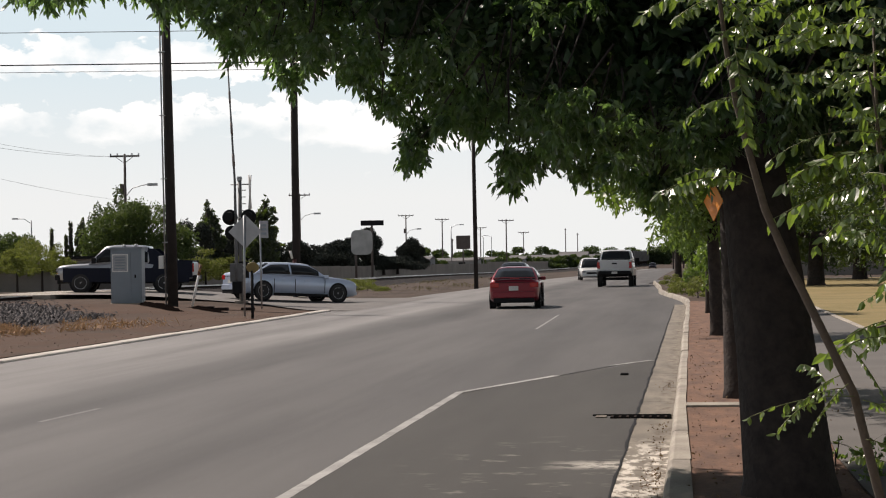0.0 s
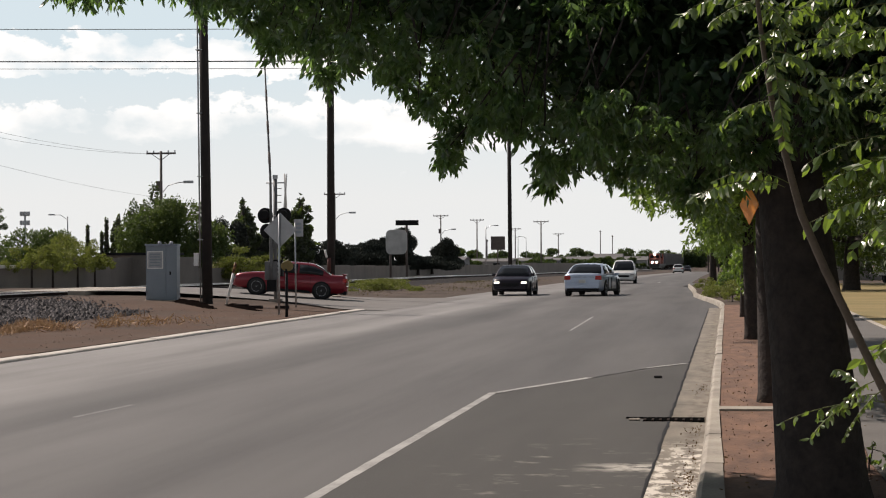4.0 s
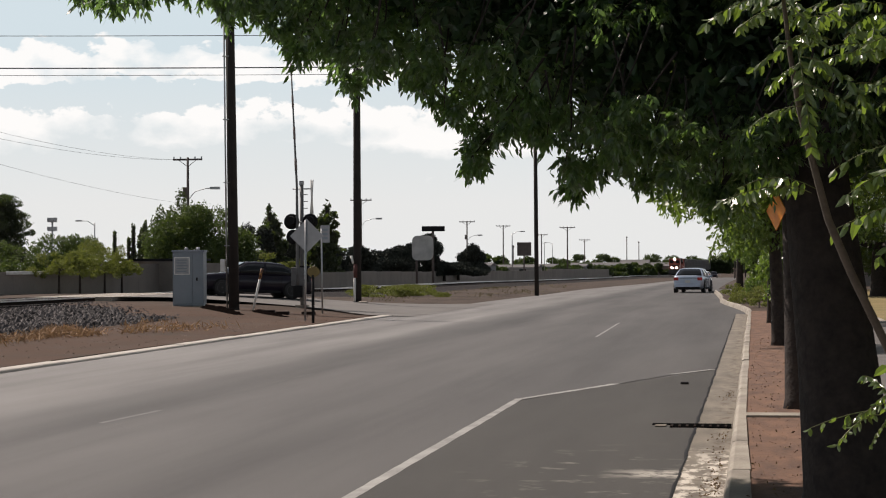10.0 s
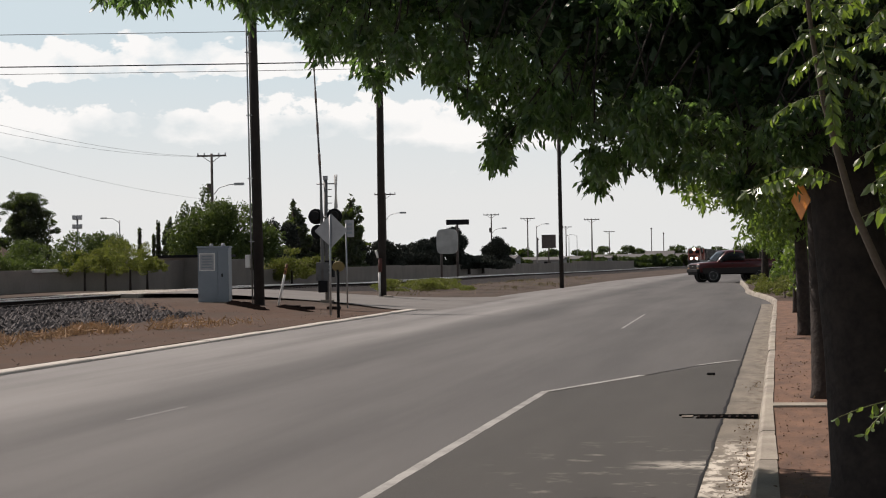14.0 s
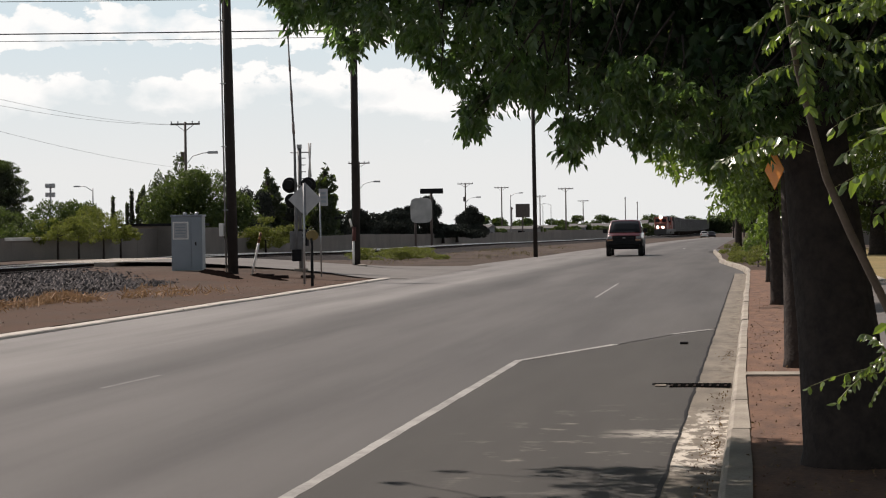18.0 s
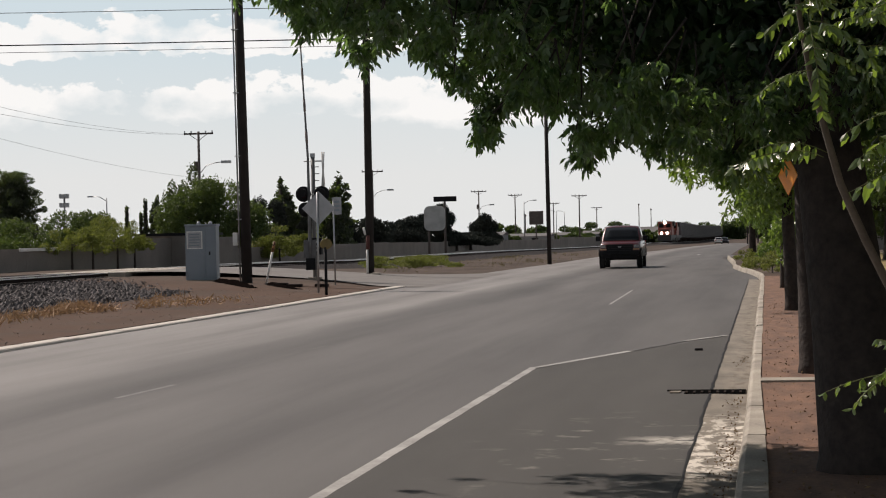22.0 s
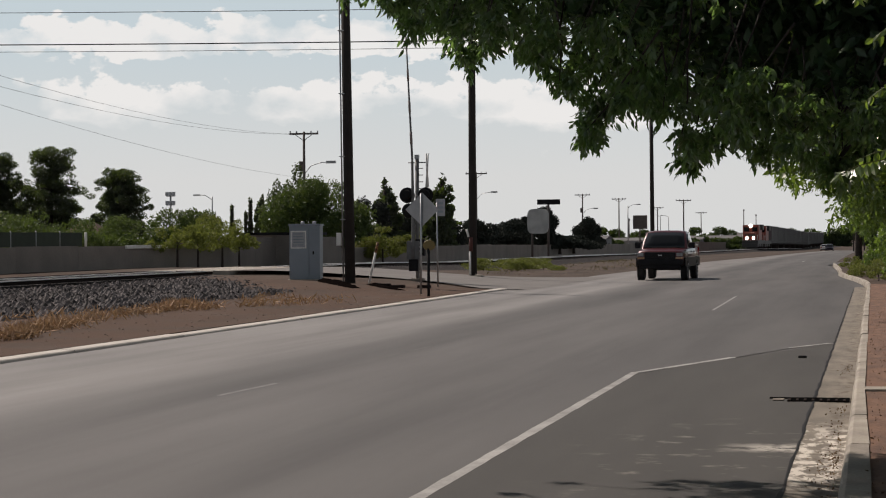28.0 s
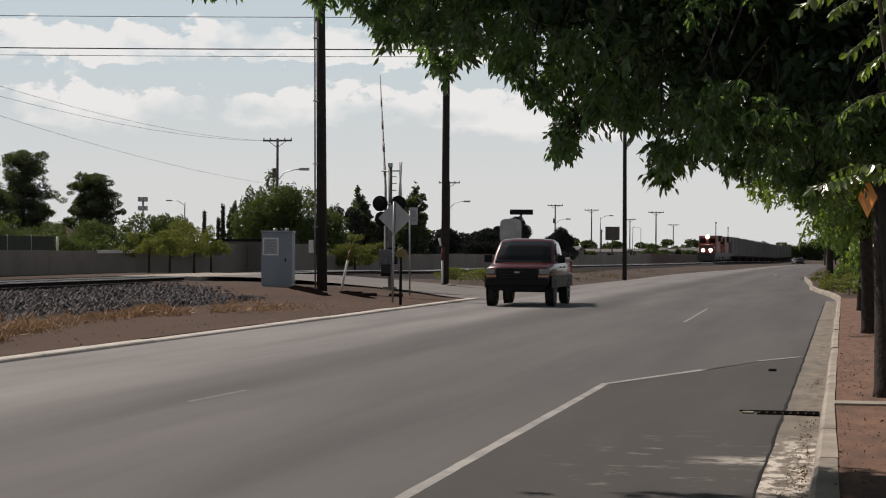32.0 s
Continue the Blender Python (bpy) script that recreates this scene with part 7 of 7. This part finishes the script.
def rail_car(tone):
    t = thing("freight_car", "pale grey ribbed freight car", "freight car", group="freight cars of the train")
    box("underframe", -26.5, 0, -1.45, 1.45, 0.85, 1.15, RUST, t)
    box("body", -26.3, -0.2, -1.53, 1.53, 1.15, 4.75, tone, t, bevel=0.06)
    for i in range(14):
        x = -1.0 - i * 1.85
        for sd in (-1, 1):
            box("rib", x - 0.06, x + 0.06, sd * 1.56 - 0.04, sd * 1.56 + 0.04, 1.2, 4.65, RIB, t)
    for x in (-2.8, -23.7):
        box("bogie", x - 1.2, x + 1.2, -1.25, 1.25, 0.0, 0.85, RUST, t, bevel=0.04)
    box("end_door", -0.21, -0.16, -1.2, 1.2, 1.4, 4.5, tone, t)
    return t


loco, second = locomotive(), locomotive(False)
RIB = mat("pale rib steel", (0.20, 0.195, 0.19), (0.15, 0.145, 0.14), scale=0.4, rough=0.6)
CARGREY = mat("freight car steel", (0.19, 0.187, 0.19), (0.12, 0.117, 0.12), scale=0.3, rough=0.6, metal=0.2, each=0.15)
wagons = [rail_car(CARGREY)]
for i in range(11):
    wagons.append(copy_thing(wagons[0], pose(0, 0, 0)))

BROWNROOF = mat("brown shingles", (0.13, 0.085, 0.055), (0.09, 0.06, 0.04), scale=2, rough=0.9)
# oddments at the block wall
board = box("white_board", -32.99, -32.88, 86.8, 92.3, 1.42, 1.57, WHITE, bevel=0.01)
tagged(board, "long white board fixed along the block wall's top", "board")
post = tube("white_post", [(-33.1, 82.4, 1.5), (-33.1, 82.4, 2.15)], 0.06, WHITE, n=8)
tagged(post, "short white fence post at the wall", "post")

# far buildings along the skyline
BLD = mat("pale building", (0.34, 0.33, 0.32), (0.25, 0.245, 0.24), scale=0.2, rough=0.9)
BLD2 = mat("grey shed", (0.22, 0.23, 0.25), (0.16, 0.17, 0.185), scale=0.2, rough=0.8)


ROOFDARK = mat("weathered shingle roof", (0.15, 0.145, 0.145), (0.10, 0.097, 0.098), scale=0.3, rough=0.9)


SLATE = mat("slate grey cladding", (0.10, 0.105, 0.12), (0.07, 0.074, 0.085), scale=0.8, rough=0.8)


def far_building(b, y, w, h, m, label, roof=0.0):
    t = thing("far_building", label, "building", (spot(b, y), y, 0.0), group="far buildings")
    box("wall", -w / 2, w / 2, 0, 10, -0.3 - drop(y), h, m, t)
    bm = bmesh.new()
    v = [bm.verts.new(p) for p in ((-w / 2 - 0.3, -0.3, h), (w / 2 + 0.3, -0.3, h), (w / 2 + 0.3, 10.3, h), (-w / 2 - 0.3, 10.3, h), (-w / 2 - 0.3, 5, h + roof + 0.1), (w / 2 + 0.3, 5, h + roof + 0.1))]
    for f in ((0, 1, 5, 4), (2, 3, 4, 5), (0, 4, 3), (1, 2, 5), (0, 3, 2, 1)):
        bm.faces.new([v[k] for k in f])
    part("roof", bm, ROOFDARK, t)
    for k in range(max(1, int(w / 6))):
        x = -w / 2 + 3 + k * 6
        if x + 1 < w / 2:
            box("window", x - 0.7, x + 0.7, -0.05, 0.02, h * 0.35, h * 0.7, CAR_GLASS, t)
    return t


for b, y, w, h, m, rf in ((-58, 520, 7, 1.5, SLATE, 1.3), (-46, 560, 8, 1.2, BLD, 0.9), (-75, 500, 14, 1.5, BLD, 0.6), (-95, 460, 12, 1.3, BLD2, 0.5), (-120, 420, 12, 1.2, BLD, 0.5), (-140, 380, 8, 1.6, BLD2, 0.5)):
    far_building(b, y, w, h, m, "low pale building on the skyline", rf)
far_building(88, 150, 22, 3.2, WALLTAN, "tan park building beyond the trees", 0.4)
hut = thing("garden_shed", "small brown gabled garden shed behind the wall", "shed", (spot(-401, 118), 118, 0.3))
box("wall", -1.0, 1.0, -1.2, 1.2, -0.3, 1.95, WALLTAN, hut)
bm = bmesh.new()
v = [bm.verts.new(p) for p in ((-1.3, -1.4, 1.9), (1.3, -1.4, 1.9), (1.3, 1.4, 1.9), (-1.3, 1.4, 1.9), (-0.2, 0, 2.65), (0.5, 0, 2.65))]
for f in ((0, 1, 5, 4), (2, 3, 4, 5), (0, 4, 3), (1, 2, 5), (0, 3, 2, 1)):
    bm.faces.new([v[k] for k in f])
part("roof", bm, BROWNROOF, hut, "brown shingle roof")
shed = thing("shed", "low brown shed with a dark flat roof behind the wall", "shed", (spot(-300, 112) + 0.6, 112, 0.3))
box("wall", -1.8, 1.8, -1.5, 1.5, -0.3, 1.75, WALLTAN, shed)
box("roof", -2.1, 2.1, -1.8, 1.8, 1.75, 1.9, BLACK, shed)
for i, (b, y, w, h) in enumerate(((-106, 440, 8, 1.6), (-91, 450, 7, 1.9), (-80, 470, 9, 1.7), (-69, 480, 7, 2.0), (-64, 500, 5, 2.2), (-51.5, 505, 4, 1.8), (-57, 508, 5, 2.4), (-44, 560, 5, 1.8), (-130, 400, 7, 2.2), (-100, 600, 12, 4.5), (-88, 640, 10, 5), (-70, 700, 14, 5), (-45, 760, 16, 5.5), (-28, 820, 16, 4.6), (-19, 820, 14, 5.2), (-10, 820, 16, 5.4), (5, 860, 20, 7), (-130, 520, 10, 4.5), (-112, 560, 9, 4))):
    tree("far_tree", "dark tree on the skyline", (spot(b, y), y, -0.2 - drop(y)), (2, 0.25, 0, 0), ragged(w, 6, 0.8, h + drop(y), 16, 120 + i, 0.34), 4500, LEAF_FAR, 0.9, 120 + i, limbs=2, group="trees on the skyline")


for b, y, h in ((-9, 400, 7.2), (-4, 430, 6.4)):
    tree("palm", "tall slim palm on the skyline", (spot(b, y), y, -drop(y)), (h + drop(y), 0.14, 0.1, 0), [(0.1, 0, h + drop(y), 0.5, 0.4)], 120, LEAF_FAR, 1.5, 200 + int(y), limbs=0, droop=0.5, group="palms on the skyline", slim=0.14)


# how things move
def path_rows(pts, step=0.25, straight=None):
    """Smooth rows (t, x, y, z, heading) through (t, x, y) with headings along the way."""
    P = [(p[0], Vector((p[1], p[2]))) for p in pts]

    def at(t):
        if t <= P[0][0]:
            return P[0][1].copy()
        if t >= P[-1][0]:
            return P[-1][1].copy()
        for i in range(len(P) - 1):
            if P[i][0] <= t <= P[i + 1][0]:
                t0, a = P[i]
                t1, b = P[i + 1]
                ma = (b - P[i - 1][1]) / (t1 - P[i - 1][0]) if i else (b - a) / (t1 - t0)
                mb = (P[i + 2][1] - a) / (P[i + 2][0] - t0) if i + 2 < len(P) else (b - a) / (t1 - t0)
                h, u = t1 - t0, (t - t0) / (t1 - t0)
                return a * (2 * u ** 3 - 3 * u ** 2 + 1) + ma * h * (u ** 3 - 2 * u ** 2 + u) + b * (-2 * u ** 3 + 3 * u ** 2) + mb * h * (u ** 3 - u ** 2)

    rows, head = [], pts[0][3]
    n = int(32 / step)
    far = 0.0
    for i in range(n + 1):
        t = i * step
        p, q = at(t - 0.12), at(t + 0.12)
        d = q - p
        set_head = None
        for a, b in zip(pts[1:], pts[2:]):
            if len(a) > 3 and len(b) > 3 and a[0] <= t <= b[0]:
                set_head = a[3] + (b[3] - a[3]) * (t - a[0]) / (b[0] - a[0])
        if set_head is not None:
            head += (set_head - head + 180) % 360 - 180
        elif d.length > 0.10:
            want = math.degrees(math.atan2(d.y, d.x))
            if straight and t > straight[0]:
                want = straight[1] + 0.3 * ((want - straight[1] + 180) % 360 - 180)
            head += max(-40, min(40, (want - head + 180) % 360 - 180))
        c = at(t)
        if i:
            far += (c - last).length
        last = c
        rows.append((t, c.x, c.y, head, far))
    return rows


def car_z(x, y):
    if x < -26.5:
        return lane_z(x) + 0.006
    if x < -12.2 and 66 < y < 96:
        return max(0.006, cross_z(x)) + 0.004
    return 0.006 - drop(y)


def drive(car, pts, straight=None):
    rows = path_rows(pts, 0.25, straight)
    keyed = []
    for t, x, y, h, far in rows:
        a = radians(h)
        zf, zb = car_z(x + 1.4 * math.cos(a), y + 1.4 * math.sin(a)), car_z(x - 1.4 * math.cos(a), y - 1.4 * math.sin(a))
        keyed.append((t, Matrix.Translation((x, y, (zf + zb) / 2)) @ pose(0, 0, 0, 0, 0, h) @ pose(0, 0, 0, 0, -math.degrees(math.atan2(zf - zb, 2.8)), 0)))
    walk(car, keyed)
    # wheels roll with the distance driven
    fine = path_rows(pts, 0.05, straight)
    for w in [c for c in car.children if c.name.startswith("wheel") and c.type == "EMPTY"]:
        at = w.location.copy()
        rad = at.z
        spun, kept, turned = [], None, 0.0
        for t, x, y, h, far in fine:
            a = far / rad
            if kept is None or a - turned > 1e-4 or t == 32:
                if kept is not None and kept[0] < t - 0.051 and (not spun or spun[-1][0] < kept[0]):
                    spun.append(kept)
                spun.append((t, Matrix.Translation(at) @ Matrix.Rotation(a, 4, "Y")))
                turned = a
            kept = (t, Matrix.Translation(at) @ Matrix.Rotation(a, 4, "Y"))
        walk(w, spun)


def motions():
    drive(red_car, [(0, -6.1, 71.2, 92), (0.25, -6.14, 72.3, 95), (0.5, -6.2, 73.4, 96), (1, -6.6, 76.4, 99), (1.5, -7.4, 78.6, 106), (2, -8.6, 80.4, 117), (2.5, -10.2, 81.3, 131), (3, -12.5, 82.0, 150), (3.5, -14.9, 82.0, 168), (4, -17.7, 81.6), (4.5, -20.6, 81.2), (5.2, -24.2, 80.8), (6, -28.6, 78.5), (7, -30.0, 72), (9, -30.2, 55), (12, -30.2, 30), (32, -30.2, 24)])
    drive(silver_car, [(0, -16.1, 80.6, -2), (0.5, -14.8, 81.8), (1, -13.4, 83.5), (1.5, -11.9, 86.0), (2, -10.0, 88.8, 57), (2.5, -8.6, 91.4, 67), (3, -7.75, 93.9, 75), (3.5, -6.95, 95.6, 80), (4, -6.35, 97.4, 83), (4.5, -6.0, 99.6, 84), (6.5, -4.5, 105, 87), (7, -4.2, 109), (8, -4.2, 117), (9, -4.0, 121), (9.5, -3.95, 125, 89), (10, -3.75, 128.8, 84), (10.5, -2.6, 132.2, 58), (11, 0.9, 133.9, 22), (12, 12, 134.2), (14, 30, 134.2), (32, 58, 134.2)])
    drive(dark_car, [(0, -10.6, 122, -90), (0.5, -10.6, 119.5), (1, -10.6, 116), (1.5, -10.5, 110.8), (2, -10.4, 105.8), (2.5, -10.35, 103.2), (3, -10.25, 101.6), (3.5, -10.2, 99.9), (4, -10.2, 98.6), (4.5, -10.2, 97.2), (6.5, -10.4, 96.4), (7, -10.45, 94.6), (7.5, -10.7, 92.8), (8, -11.4, 90.4), (8.5, -12.75, 87.7), (9, -15.0, 86.0), (9.5, -17.6, 84.4), (10, -20.7, 82.6), (10.5, -24.2, 80.6), (11, -28.4, 79.5), (12, -30.2, 70), (14, -30.2, 50), (18, -30.2, 20), (32, -30.2, 12)])
    drive(white_truck, [(0, -4.3, 118, 90), (0.5, -4.25, 120.5), (1, -4.0, 123), (1.5, -3.3, 125), (2, -2.0, 128), (2.5, 0.5, 130.4), (3, 4, 131.2), (4, 12, 131.4), (8, 40, 131.4), (32, 54, 131.4)])
    drive(white_car, [(0, -7.6, 154, -90), (1, -7.5, 153), (2, -7.4, 151), (3.5, -7.35, 148), (5, -6.95, 142), (5.8, -5.6, 138), (6.5, -2.6, 134.6), (7, 0.4, 133.4), (7.5, 3.2, 133), (8, 6.4, 133), (8.5, 9.4, 133), (9, 12.6, 133), (10, 19, 133), (12, 35, 133), (32, 46, 133)])
    drive(two_tone, [(0, -23.2, 82.2, 180), (0.5, -24.8, 82.0), (1, -26.4, 81.6), (1.5, -27.9, 80.8), (2, -29.2, 79), (2.6, -30.1, 75), (4, -30.2, 62), (7, -30.2, 36), (32, -30.2, 30)])
    drive(maroon_truck, [(0, 40, 134.6, 180), (9, 30, 134.6), (12, 5.5, 134.6), (13, -0.2, 134.4), (13.5, -1.7, 134.0), (14, -3.0, 133.4), (14.5, -4.8, 132.6), (15.4, -6.7, 130.6), (16.5, -7.4, 127), (17, -7.35, 124), (18, -7.2, 117.5), (19, -7.05, 112.3), (20, -7.0, 108.5), (21, -6.95, 104.2), (22, -7.0, 100.8), (23, -7.05, 96.8), (24, -7.05, 93.8), (25, -7.2, 92.9), (26.5, -7.8, 90.4), (28, -8.5, 86.6), (29, -8.98, 82.3), (30, -9.38, 76.9), (31, -9.6, 70.3), (32, -9.7, 63.4)], (17.5, -89))
    drive(far_dark, [(0, -9.7, 508, -90), (14, -9.7, 500), (32, -9.8, 470)])
    drive(far_white, [(0, -8.0, 250, 90), (6, -8.6, 400, 90), (9, -10.6, 470, 90), (17, -11.0, 478, 90), (32, -11.1, 488, 90)])
    gate = next(c for c in signal.children if c.name.startswith("gate_arm"))
    rows = [(0, 0), (30.6, 0), (30.9, 8), (31.2, 19), (31.4, 25), (31.6, 30), (31.8, 34), (32, 37)]
    walk(gate, [(t, pose(*gate.location, 0, 0, 12.7) @ pose(0, 0, 0, -a, 0, 0)) for t, a in rows])
    rows = [(0, 622), (4, 592), (8, 566), (12, 538), (16, 508), (19, 481), (23, 441), (28, 390), (32, 352)]
    off = 0.0
    for k, t in enumerate([loco, second] + wagons):
        walk(t, [(s, pose(rail_x(y + off) - 0.75, y + off, 0.6 - drop(y + off) - sag(y + off), 0, 0, -90 - math.degrees(0.01))) for s, y in rows])
        off += 22.3 if k < 2 else 26.9


motions()
